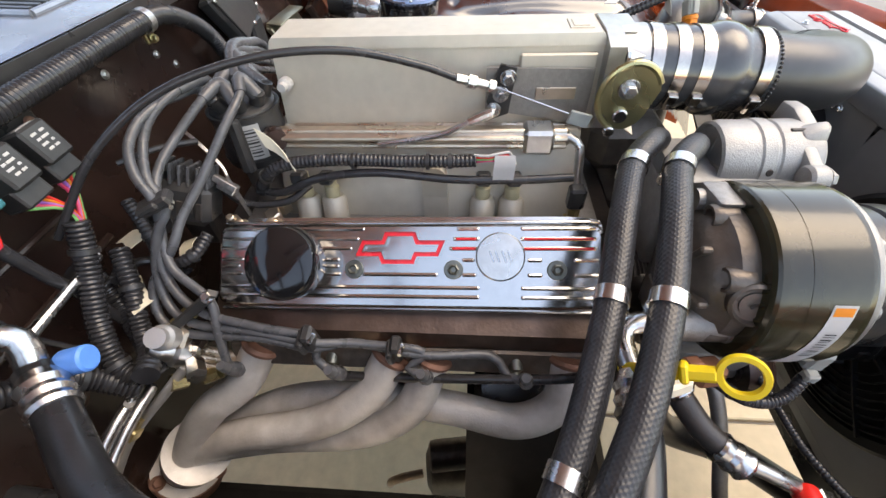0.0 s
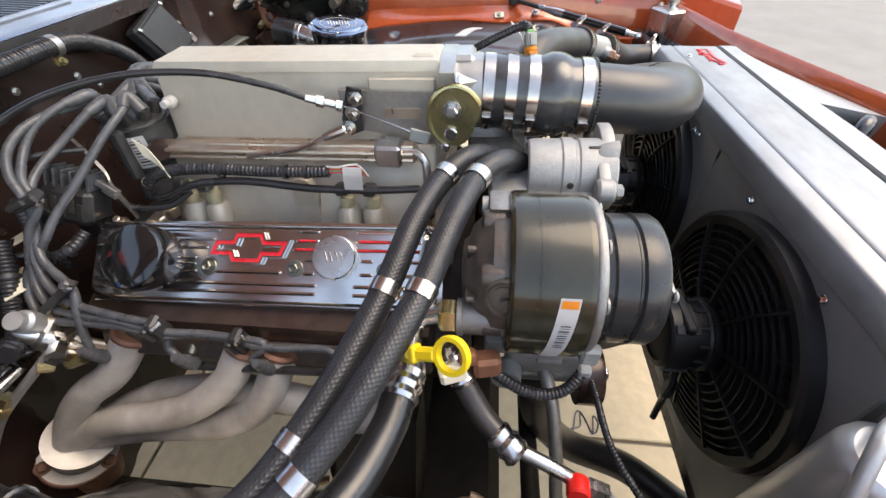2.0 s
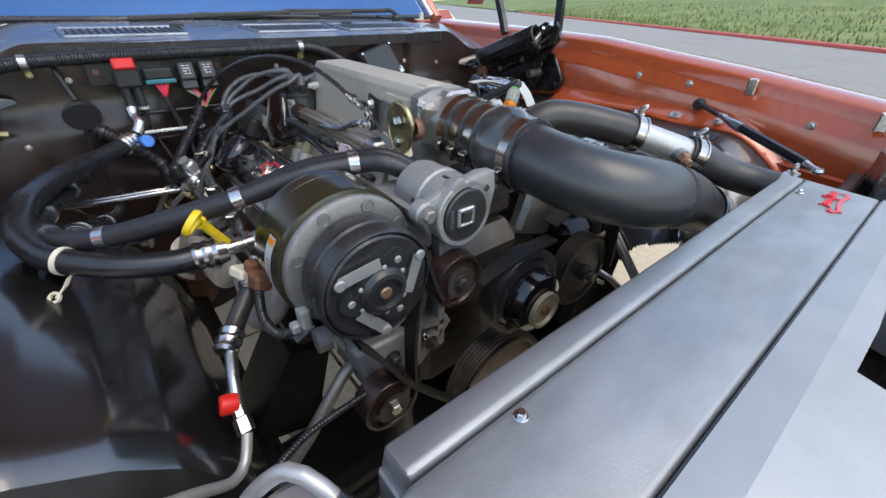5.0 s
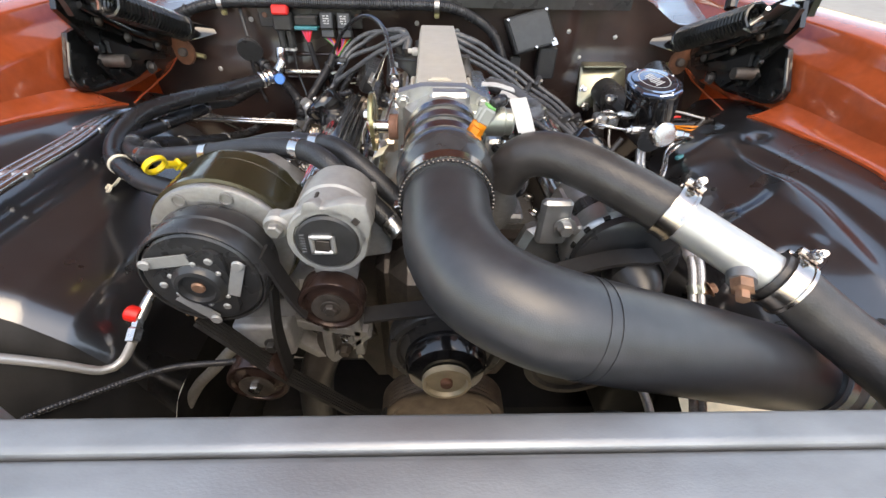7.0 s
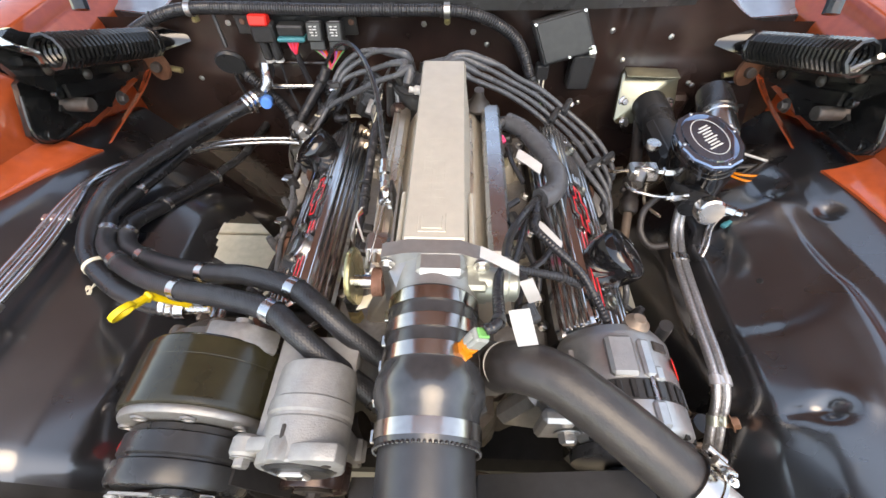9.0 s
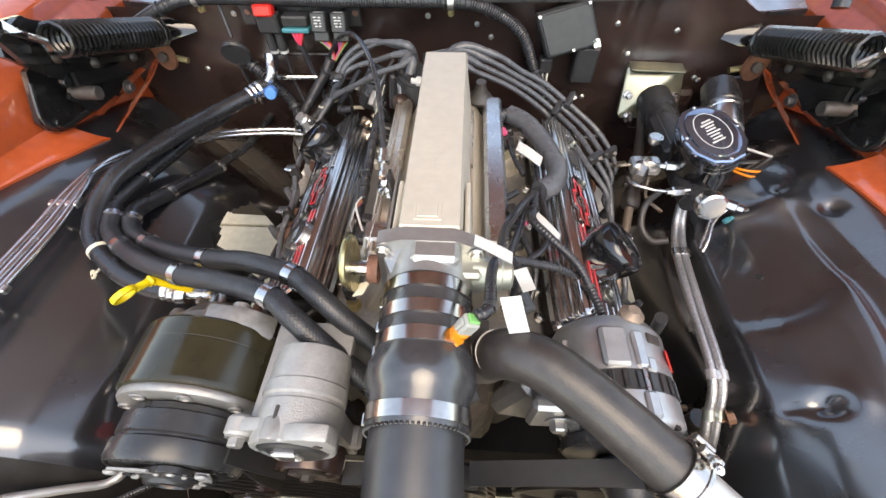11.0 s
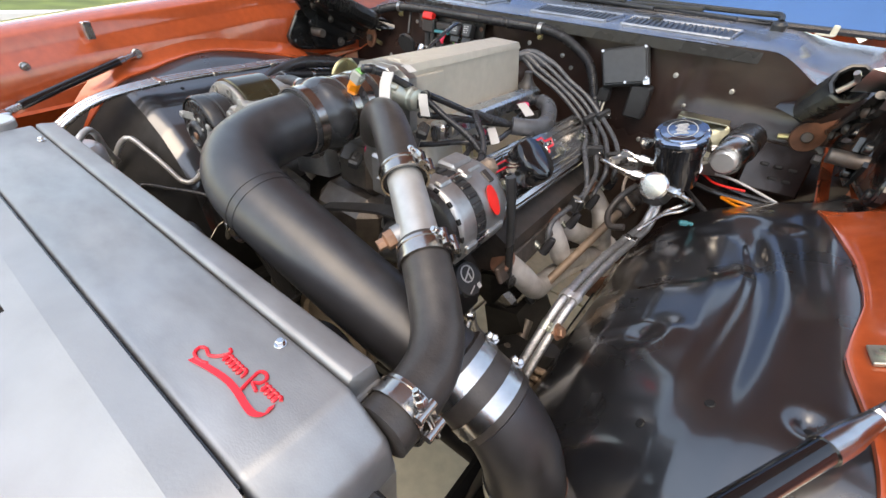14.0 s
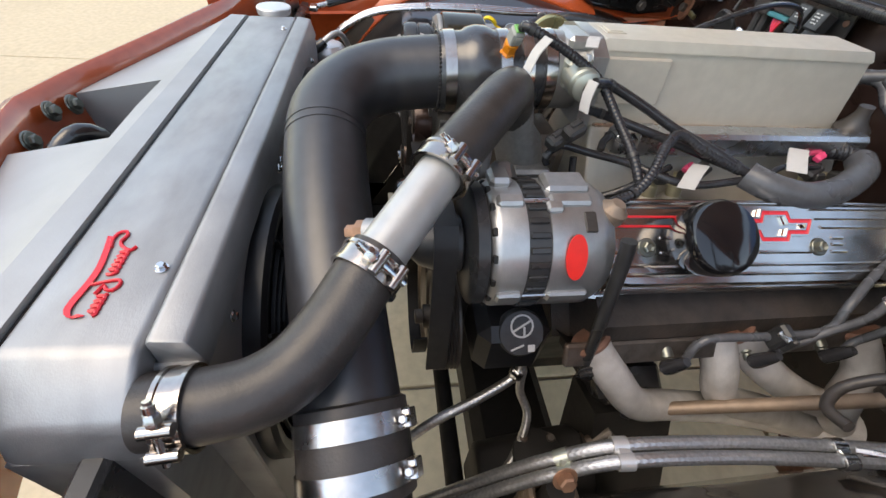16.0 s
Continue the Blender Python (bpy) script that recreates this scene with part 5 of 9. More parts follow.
cam_m = Matrix.Translation((-0.088, 0.055, 0.957)) @ Matrix(((0, 0, -1, 0), (1, 0, 0, 0), (0, 1, 0, 0), (0, 0, 0, 1)))
part("cable_cam", slab([(0.031 * math.cos(a) * (1.0 if math.sin(a) > -0.5 else 0.8), 0.036 * math.sin(a)) for a in np.linspace(-2.6, 2.9, 36)], 0.005, cam_m), "zinc_yellow", tb, "zinc-plated cable cam")
part("cam_rim", tube([Vector((-0.0915, 0.055 + 0.031 * math.cos(a), 0.957 + 0.036 * math.sin(a))) for a in np.linspace(-1.2, 2.7, 24)], 0.0035, 8), "zinc_yellow", tb)
part("cam_shaft", merge(turned([(0.008, 0), (0.008, 0.03)], (-0.062, 0.055, 0.953), (-1, 0, 0), 18), bolt((-0.094, 0.058, 0.967), (-1, 0, 0), 0.0075, 0.008), disc(0.008, 0.006, (-0.092, 0.060, 0.938), (-1, 0, 0)), disc(0.006, 0.007, (-0.092, 0.068, 0.92), (-1, 0, 0))), "bright_steel", tb)
part("return_spring", rings(spline([(-0.060 - 0.0018 * t / 6.28 - 0.0, 0.055 + 0.015 * math.cos(t), 0.953 + 0.015 * math.sin(t)) for t in np.linspace(0, 6.28 * 6, 90)], 0.003), 0.0016, 6), "rust", tb, "brown coil return spring")
part("position_sensor", merge(turned([(0.0185, -0.01), (0.0185, 0.02), (0.0165, 0.022), (0.0165, 0.03), (0.012, 0.033)], (0.055, 0.046, 0.966), (1, -0.05, 0), 28), box((0.040, 0.05, 0.966), (0.03, 0.04, 0.034), 0.004)), "zinc_plate", tb, "zinc-plated idle motor")
part("sensor_plug", box((0.087, 0.044, 0.962), (0.004, 0.010, 0.014), 0.001), "plastic_black", tb, "black connector")

bracket = thing("cable_bracket", "flat alloy throttle cable bracket with a black anchor plate", "bracket", (-0.06, 0.15, 0.92))
part("plate", hull([(-0.0545, 0.205, 0.975), (-0.0545, 0.205, 0.925), (-0.0545, 0.085, 0.972), (-0.0545, 0.085, 0.905), (-0.0515, 0.205, 0.975), (-0.0515, 0.205, 0.925), (-0.0515, 0.085, 0.972), (-0.0515, 0.085, 0.905)]), "cast_aluminium", bracket)
part("window", box((-0.0555, 0.125, 0.945), (0.002, 0.045, 0.014), 0.0005), "rail_alloy", bracket)
part("anchor_plate", hull([(x, y, z) for x in (-0.064, -0.060) for y, z in ((0.172, 0.978), (0.190, 0.982), (0.204, 0.94), (0.196, 0.918), (0.178, 0.925))]), "satin_black", bracket)
for y, z in ((0.181, 0.968), (0.188, 0.949), (0.196, 0.930)):
    part("anchor_bolt", bolt((-0.065, y, z), (-1, 0, 0), 0.0065, 0.008), "bright_steel", bracket)
cable = thing("throttle_cable", "black sheathed throttle cable with bare alloy ferrules", "cable", (-0.10, 0.40, 0.95))
part("sheath", tube([(-0.26, 0.62, 0.90), (-0.215, 0.57, 0.965), (-0.17, 0.51, 1.003), (-0.13, 0.43, 1.018), (-0.10, 0.35, 1.012), (-0.085, 0.28, 0.992), (-0.078, 0.238, 0.974)], 0.004, 12), "loom_black", cable)
part("ferrule", merge(turned([(0.0055, 0), (0.0055, 0.012), (0.008, 0.013), (0.008, 0.022), (0.005, 0.023), (0.005, 0.036), (0.0075, 0.037), (0.0075, 0.044)], (-0.078, 0.238, 0.974), (0.12, -0.95, -0.28), 10)), "bright_steel", cable, "bright alloy adjuster")
part("inner_wire", tube([(-0.07, 0.195, 0.960), (-0.087, 0.09, 0.928)], 0.0012, 6), "bright_steel", cable)
part("clevis", box((-0.087, 0.10, 0.930), (0.004, 0.025, 0.016), 0.001, tilt(15, 0, 0)), "grey_plastic", cable, "pale plastic cable end")
solo("kickdown_cable", merge(tube([(-0.10, 0.33, 0.905), (-0.092, 0.26, 0.912), (-0.085, 0.225, 0.925)], 0.004, 10), turned([(0.005, 0), (0.0065, 0.01), (0.0065, 0.03), (0.005, 0.032)], (-0.085, 0.225, 0.925), (0.2, -0.9, 0.3), 10)), "bright_steel", "black kickdown cable with a bright ferrule", "cable")

# ---- intake duct ----
duct = thing("air_duct", "satin black large-bore air intake duct with an elbow", "duct", (0.1, -0.24, 0.70))
DP = [(-0.002, -0.112, 0.945), (-0.002, -0.145, 0.942), (0.002, -0.180, 0.938), (0.020, -0.215, 0.932), (0.055, -0.238, 0.924), (0.100, -0.245, 0.911), (0.20, -0.238, 0.875), (0.30, -0.225, 0.832), (0.38, -0.213, 0.798), (0.42, -0.210, 0.776), (0.455, -0.213, 0.74), (0.475, -0.22, 0.68), (0.485, -0.23, 0.58)]
part("pipe", tube(DP, 0.0425, 48, 0.006), "duct_black", duct, "", 60)
sp = spline(DP, 0.004)
seam = min(range(len(sp)), key=lambda i: (sp[i] - Vector((0.098, -0.245, 0.912))).length)
for k in (seam, seam + 3):
    part("seam_ring", rings([sp[k] - (sp[k + 1] - sp[k]) * 0.4, sp[k] + (sp[k + 1] - sp[k]) * 0.4], 0.0432, 48), "duct_black", duct)
coupler = thing("coupler_hose", "black rubber throttle coupler hose with bright band clamps", "hose", (0, -0.04, 0.90))
cz = lambda y: 0.9535 + (y - 0.03) * 0.06
part("hose", turned([(0.0455, 0), (0.0465, 0.004), (0.0465, 0.072), (0.048, 0.078), (0.052, 0.088), (0.0525, 0.10), (0.050, 0.110), (0.0465, 0.116), (0.0465, 0.142), (0.0455, 0.145)], (-0.002, 0.030, 0.9535), (0, -1, -0.06), 56), "coupler_rubber", coupler, "", 60)
for y in (0.018, -0.010, -0.037, -0.102):
    part("band_clamp", band_clamp((-0.002, y, cz(y)), (0, -1, -0.06), 0.0470, 0.0135, (-1, 0, -0.35)), "clamp_steel", coupler, "bright steel band clamp")
teeth = merge(*[box((-0.002 + 0.0465 * math.cos(a), -0.1165, cz(-0.1165) + 0.0465 * math.sin(a)), (0.003, 0.003, 0.003), 0.0008) for a in np.linspace(0, 2 * math.pi, 64, endpoint=False)])
tagged(part("stitched_edge", teeth, "rubber", coupler), kind="stuff")
air_sensor = thing("air_temperature_sensor", "grey and orange air temperature sensor plugged into the coupler", "sensor", (0.026, -0.038, 0.979))
sd = Vector((0.486, 0.104, 0.868))
sm = Matrix.Translation((0.026, -0.038, 0.979)) @ sd.to_track_quat("Z", "Y").to_matrix().to_4x4()
part("body", moved(merge(turned([(0.0105, -0.004), (0.0105, 0.005), (0.0085, 0.007), (0.0085, 0.014)], (0, 0, 0), (0, 0, 1), 6), turned([(0.0075, 0.014), (0.0085, 0.015), (0.0085, 0.019), (0.007, 0.020)], (0, 0, 0), (0, 0, 1), 20)), sm), "orange_plastic", air_sensor, "orange sensor body")
part("plug", moved(merge(box((0, 0, 0.028), (0.014, 0.015, 0.018), 0.002), box((0, 0.0085, 0.027), (0.006, 0.003, 0.014), 0.001), box((0, -0.0085, 0.030), (0.008, 0.003, 0.006), 0.001)), sm), "grey_plastic", air_sensor, "clear grey plug")
part("plug_seal", moved(box((0, 0, 0.0385), (0.010, 0.011, 0.003), 0.001), sm), "green_plastic", air_sensor, "green plug seal")
low_clamps = thing("duct_joiner", "black rubber duct joiner with two wide band clamps", "hose", (0.39, -0.212, 0.74))
dd = (Vector((0.42, -0.210, 0.776)) - Vector((0.36, -0.2165, 0.807))).normalized()
jc = Vector((0.388, -0.212, 0.794))
part("sleeve", turned([(0.0425, -0.036), (0.0455, -0.034), (0.0455, 0.034), (0.0425, 0.036)], jc, dd, 48), "rubber_soft", low_clamps)
for q in (-0.018, 0.018):
    part("band_clamp", band_clamp(jc + dd * q, dd, 0.0458, 0.016, (0.2, 0.6, 0.2)), "bright_steel", low_clamps)
part("band_clamp", band_clamp((0.468, -0.216, 0.705), (0.15, -0.05, -0.6), 0.0435, 0.016, (0.6, -0.6, 0)), "bright_steel", low_clamps)

# ---- upper radiator hose ----
def t_clamp(name, p, axis, r, up, parent):
    """Wide polished band with a T-bolt."""
    a = Vector(axis).normalized()
    u = Vector(up)
    u = (u - a * u.dot(a)).normalized()
    t = a.cross(u)
    p = Vector(p)
    c = p + u * (r + 0.005)
    band = [ring(r, r + 0.0014, 0.018, p - a * 0.009, a, 40), ring(r + 0.0008, r + 0.0026, 0.003, p - a * 0.009, a, 40), ring(r + 0.0008, r + 0.0026, 0.003, p + a * 0.006, a, 40)]
    ears = [turned([(0.0042, -0.009), (0.0042, 0.009)], c + t * q, a, 12) for q in (0.009, -0.009)]
    c1 = part(name, merge(*band, *ears), "clamp_steel", parent, "polished T-bolt clamp")
    part("t_bolt", merge(turned([(0.0024, 0), (0.0024, 0.046)], c - t * 0.016, t, 10), turned([(0.0048, 0), (0.0048, 0.007), (0.004, 0.008)], c + t * 0.014, t, 6), turned([(0.0034, 0), (0.0034, 0.005)], c + t * 0.022, t, 12)), "bright_steel", c1)
    return c1


hose = thing("upper_radiator_hose", "black rubber upper radiator hose joined by a bare alloy tube", "hose", (0.25, -0.15, 0.86))
UP = [(0.068, -0.030, 0.925), (0.082, -0.040, 0.956), (0.110, -0.054, 0.969), (0.145, -0.078, 0.966), (0.182, -0.106, 0.957), (0.222, -0.137, 0.945)]
part("engine_hose", tube(UP, 0.0245, 32, 0.006), "rubber_soft", hose, "", 60)
A0, A1 = Vector((0.215, -0.131, 0.947)), Vector((0.306, -0.199, 0.911))
part("alloy_tube", tube([A0, A1], 0.0205, 32), "pipe_alloy", hose, "bare alloy joining tube")
part("tank_hose", tube([(0.292, -0.188, 0.917), (0.310, -0.202, 0.909), (0.336, -0.222, 0.893), (0.360, -0.245, 0.880), (0.374, -0.270, 0.874), (0.380, -0.300, 0.872), (0.381, -0.338, 0.870)], 0.0245, 32, 0.006), "rubber_soft", hose, "", 60)
ax = (A1 - A0).normalized()
t_clamp("t_bolt_clamp", A0 + ax * 0.004, ax, 0.0255, (0.4, 0.5, 0.6), hose)
t_clamp("t_bolt_clamp", A1 - ax * 0.004, ax, 0.0255, (0.4, 0.5, 0.6), hose)
t_clamp("t_bolt_clamp", (0.381, -0.315, 0.871), (0.03, -1, -0.06), 0.0255, (0.9, 0.0, 0.45), hose)
port = part("sensor_port", merge(turned([(0.012, 0), (0.012, 0.012)], A0.lerp(A1, 0.62) + Vector((-0.004, -0.014, -0.006)), (-0.3, -0.75, -0.25), 16)), "tank_aluminium", hose)
part("brass_sensor", merge(turned([(0.010, 0), (0.010, 0.010), (0.006, 0.012), (0.006, 0.02)], A0.lerp(A1, 0.62) + Vector((-0.008, -0.024, -0.009)), (-0.3, -0.75, -0.25), 6)), "copper_gasket", port, "copper-coloured temperature sensor")

# ---- front accessories ----
comp = thing("ac_compressor", "glossy black air-conditioning compressor with a barcode label", "compressor", (-0.25, -0.06, 0.77))
CO = (-0.252, 0.010, 0.868)
part("body", turned([(0.060, 0.017), (0.076, 0.0175), (0.0800, 0.0190), (0.0815, 0.0215), (0.0818, 0.026), (0.0818, 0.027), (0.0818, 0.0405), (0.0818, 0.041), (0.0815, 0.0413), (0.0815, 0.0427), (0.0818, 0.043), (0.0818, 0.0435), (0.0818, 0.083), (0.0818, 0.084), (0.0810, 0.0885), (0.076, 0.090)], CO, (0, -1, 0), 72), "compressor_black", comp, "glossy olive-black steel shell", 12)
part("rear_head", turned([(0.018, 0), (0.030, 0.001), (0.034, 0.006), (0.046, 0.010), (0.054, 0.018), (0.058, 0.026), (0.064, 0.030), (0.066, 0.046), (0.064, 0.056)], (CO[0], 0.036, CO[2]), (0, -1, 0), 44), "head_casting", comp, "grey-brown cast rear head")
for a in (0.35, 1.4, 2.45, 3.5, 4.55, 5.6):
    hc = Vector((CO[0] + 0.057 * math.cos(a), 0.008, CO[2] + 0.057 * math.sin(a)))
    part("head_lug", turned([(0.011, -0.012), (0.0115, 0.004), (0.010, 0.008), (0.0075, 0.008), (0.0072, 0.003), (0.002, 0.003)], hc, (0, 1, 0), 18), "head_casting", comp)
for a in (2.0, 2.9, 3.9):
    part("head_rib", box((CO[0] + 0.038 * math.cos(a), 0.026, CO[2] + 0.038 * math.sin(a)), (0.036, 0.010, 0.006), 0.002, tilt(0, -math.degrees(a), 0)), "head_casting", comp)
part("mount_ear", merge(soft(hull([(x, y, z) for y in (0.012, -0.016) for x, z in ((-0.245, 0.940), (-0.205, 0.934), (-0.175, 0.908), (-0.19, 0.895), (-0.23, 0.915))]), 0.004, 2), turned([(0.010, 0), (0.010, 0.006)], (-0.216, 0.012, 0.922), (0, 1, 0), 16)), "cast_aluminium", comp, "bare alloy mounting ear")
part("relief_boss", merge(turned([(0.019, -0.012), (0.019, 0.006), (0.0165, 0.008), (0.0145, 0.004), (0.011, 0.004), (0.011, 0.0055), (0.004, 0.0055)], (-0.309, -0.006, 0.893), (-0.90, 0.20, 0.40), 28)), "head_casting", comp, "round relief valve boss")
part("relief_slot", box((-0.3143, -0.0048, 0.8955), (0.003, 0.010, 0.003), 0.001, tilt(0, -20, 25)), "block_black", comp)
part("front_plate", turned([(0.070, 0.0), (0.0765, 0.0005), (0.0775, 0.002), (0.0775, 0.006), (0.0760, 0.0085), (0.072, 0.010), (0.05, 0.0105)], (CO[0], -0.0795, CO[2]), (0, -1, 0), 72), "cast_aluminium", comp, "bare steel front plate")
for a in (0.5, 1.25, 2.0, 2.75, 4.2):
    part("plate_bolt", turned([(0.0075, 0), (0.0075, 0.002), (0.0058, 0.0022), (0.0055, 0.0005), (0.003, 0.0005)], (CO[0] + 0.067 * math.cos(a), -0.0898, CO[2] + 0.067 * math.sin(a)), (0, -1, 0), 18), "cast_aluminium", comp)
cp = (-0.253, -0.090, 0.866)
part("clutch_pulley", turned([(0.045, 0), (0.060, 0.002), (0.061, 0.008), (0.0640, 0.010), (0.0640, 0.028), (0.0615, 0.030), (0.0615, 0.032), (0.0645, 0.034), (0.0645, 0.050), (0.062, 0.054), (0.0605, 0.054), (0.0595, 0.047), (0.03, 0.047)], cp, (0, -1, 0), 64), "satin_black", comp, "grooved black clutch pulley")
tri = []
for k in range(3):
    a0 = radians(60 + 120 * k)
    tri += [(0.034 * math.cos(a0) + 0.014 * math.cos(a0 + q), 0.034 * math.sin(a0) + 0.014 * math.sin(a0 + q)) for q in np.linspace(-1.05, 1.05, 7)]
hubp = part("clutch_hub", merge(slab(tri, 0.005, Matrix.Translation((cp[0], cp[1] - 0.055, cp[2])) @ tilt(90, 0, 0).to_4x4()), turned([(0.027, 0), (0.027, 0.004), (0.024, 0.006), (0.022, 0.009), (0.018, 0.010), (0.016, 0.005), (0.010, 0.005)], (cp[0], cp[1] - 0.058, cp[2]), (0, -1, 0), 36)), "satin_black", comp, "rounded triangular clutch hub")
part("armature", turned([(0.030, 0), (0.057, 0.0), (0.0585, 0.0015), (0.0585, 0.004), (0.056, 0.006), (0.034, 0.006)], (cp[0], cp[1] - 0.048, cp[2]), (0, -1, 0), 56), "satin_black", hubp, "flat black armature plate")
for k in range(3):
    a0, a1 = radians(150 + 120 * k), radians(92 + 120 * k)
    o0 = Vector((cp[0] + 0.052 * math.cos(a0), cp[1] - 0.0585, cp[2] + 0.052 * math.sin(a0)))
    o1 = Vector((cp[0] + 0.033 * math.cos(a1), cp[1] - 0.0595, cp[2] + 0.033 * math.sin(a1)))
    leaf = part("leaf_spring", strip([o0, o0.lerp(o1, 0.5), o1], 0.0125, 0.0022, (o1 - o0).cross(Vector((0, 1, 0)))), "tensioner_alloy", hubp, "pale flat leaf spring")
    part("leaf_bolt", disc(0.0062, 0.004, o0 + Vector((0, -0.0005, 0)), (0, -1, 0), 18), "tensioner_alloy", leaf)
    av = radians(60 + 120 * k)
    part("rivet", disc(0.0042, 0.003, (cp[0] + 0.036 * math.cos(av), cp[1] - 0.0595, cp[2] + 0.036 * math.sin(av)), (0, -1, 0), 14), "tensioner_alloy", hubp)
    for q in (0.45, -0.45):
        part("rivet", disc(0.0030, 0.003, (cp[0] + 0.028 * math.cos(av + q), cp[1] - 0.0595, cp[2] + 0.028 * math.sin(av + q)), (0, -1, 0), 12), "tensioner_alloy", hubp)
part("hub_bolt", merge(disc(0.007, 0.004, (cp[0], cp[1] - 0.063, cp[2]), (0, -1, 0), 18)), "copper_gasket", hubp, "worn copper-coloured hub bolt")


def around(a, y, r=0.0822):
    return Vector((CO[0] + r * math.cos(a), y, CO[2] + r * math.sin(a)))


def patch(a0, a1, y0, y1, r, n=10):
    return merge(sheet(lambda a, y: around(a, y, r), list(np.linspace(a0, a1, n)), [y0, y1]))


def slanted(a0, a1, y0, y1, r, n=10):
    """A patch on the shell whose foot lies further back than its head."""
    return sheet(lambda a, y: around(a, y + 0.010 * (math.degrees(a) - 155) / 60, r), list(np.linspace(a0, a1, n)), [y0, y1])


lab = part("label", slanted(radians(149), radians(212), -0.0655, -0.0485, 0.0824), "tag_white", comp, "white barcode sticker")
part("label_stripe", slanted(radians(150.5), radians(155.5), -0.0640, -0.0500, 0.0826, 5), "orange_plastic", lab)
for k in range(11):
    w = (0.9, 0.5, 1.2, 0.4, 0.8)[k % 5]
    a = radians(167 + k * 2.0)
    part("label_bar", slanted(a, a + radians(w), -0.0620, -0.0535, 0.0826, 3), "label_ink", lab)
part("switch_lead", merge(loom([(-0.335, 0.010, 0.822), (-0.347, -0.03, 0.800), (-0.342, -0.065, 0.795), (-0.325, -0.088, 0.81)], 0.006, 0.004)), "loom_black", comp, "corrugated black switch lead")
part("lead_plug", merge(box((-0.318, -0.090, 0.825), (0.012, 0.018, 0.026), 0.003), box((-0.328, -0.086, 0.812), (0.01, 0.012, 0.012), 0.002)), "grey_plastic", comp, "grey lead connector")
part("pipe_block", merge(turned([(0.019, 0), (0.019, 0.004), (0.0170, 0.006), (0.0170, 0.044), (0.0185, 0.045), (0.0185, 0.050)], (-0.299, -0.012, 0.849), (0.0, 1, -0.02), 28)), "cast_aluminium", comp, "bright suction fitting")
part("pipe_nut", turned([(0.016, 0), (0.0175, 0.002), (0.0175, 0.014), (0.016, 0.016), (0.013, 0.018)], (-0.299, 0.038, 0.848), (0.0, 1, -0.06), 6), "brass", comp, "worn brass union nut")
part("plug_clip", merge(box((-0.333, 0.008, 0.822), (0.022, 0.026, 0.022), 0.004, tilt(0, 15, 10)), box((-0.335, 0.026, 0.834), (0.014, 0.016, 0.016), 0.003, tilt(0, 15, 10))), "hinge_rust", comp, "brown-red plastic plug")
part("plug_tag", box((-0.345, 0.04, 0.822), (0.02, 0.026, 0.014), 0.003, tilt(0, 20, 20)), "tag_cream", comp, "cream plug body")
part("mount", merge(soft(hull([(x, y, z) for y in (-0.095, 0.010) for x, z in ((-0.285, 0.786), (-0.19, 0.79), (-0.19, 0.755), (-0.275, 0.750))]), 0.005, 2), soft(hull([(x, y, z) for y in (-0.110, -0.018) for x, z in ((-0.275, 0.752), (-0.20, 0.752), (-0.20, 0.690), (-0.262, 0.688))]), 0.008, 3), turned([(0.018, 0), (0.018, 0.02)], (-0.270, -0.02, 0.715), (-1, 0.1, 0), 20), box((-0.18, -0.045, 0.735), (0.10, 0.05, 0.10), 0.012, tilt(0, 12, 0))), "tensioner_alloy", comp, "dull cast alloy accessory bracket")
part("shelf", merge(soft(hull([(x, y, z) for y in (-0.106, 0.010) for x, z in ((-0.174, 0.906), (-0.085, 0.906), (-0.085, 0.880), (-0.165, 0.880))]), 0.003, 2), soft(hull([(x, y, z) for y in (-0.02, 0.012) for x, z in ((-0.17, 0.885), (-0.09, 0.885), (-0.07, 0.80), (-0.17, 0.78))]), 0.006, 3)), "tensioner_alloy", comp, "flat alloy bracket shelf")
for x, z in ((-0.18, 0.735), (-0.225, 0.72)):
    part("mount_bolt", bolt((x, -0.072 if x > -0.2 else -0.111, z), (0, -1, 0), 0.008, 0.01), "plastic_black", comp)

tens = thing("belt_tensioner", "cast aluminium automatic belt tensioner with a black cap", "tensioner", (-0.125, -0.1, 0.78))
TO = (-0.123, -0.030, 0.903)
part("housing", merge(turned([(0.033, 0.004), (0.036, 0.0), (0.0390, 0.002), (0.0405, 0.010), (0.0405, 0.036), (0.0420, 0.038), (0.0420, 0.050), (0.0395, 0.052), (0.0395, 0.055), (0.0410, 0.057), (0.0415, 0.078), (0.0415, 0.094), (0.040, 0.096), (0.0345, 0.096), (0.0340, 0.092)], TO, (0, -1, 0), 60),
                       soft(hull([(x, y, z) for y in (-0.110, -0.126) for x, z in ((-0.076, 0.925), (-0.080, 0.948), (-0.100, 0.950), (-0.125, 0.944), (-0.084, 0.89))]), 0.003, 2),
                       turned([(0.011, 0), (0.0135, 0.003), (0.0135, 0.016), (0.011, 0.019)], (-0.175, -0.100, 0.915), (0, -1, 0), 24), soft(hull([(x, y, z) for y in (-0.103, -0.116) for x, z in ((-0.174, 0.902), (-0.174, 0.926), (-0.14, 0.938), (-0.14, 0.885))]), 0.003, 2),
                       soft(hull([(x, y, z) for y, q in ((-0.104, 0.0), (-0.126, 0.008)) for x, z in ((-0.146, 0.935), (-0.140, 0.942 + q), (-0.130, 0.944 + q), (-0.122, 0.940))]), 0.002, 2)), "tensioner_alloy", tens)
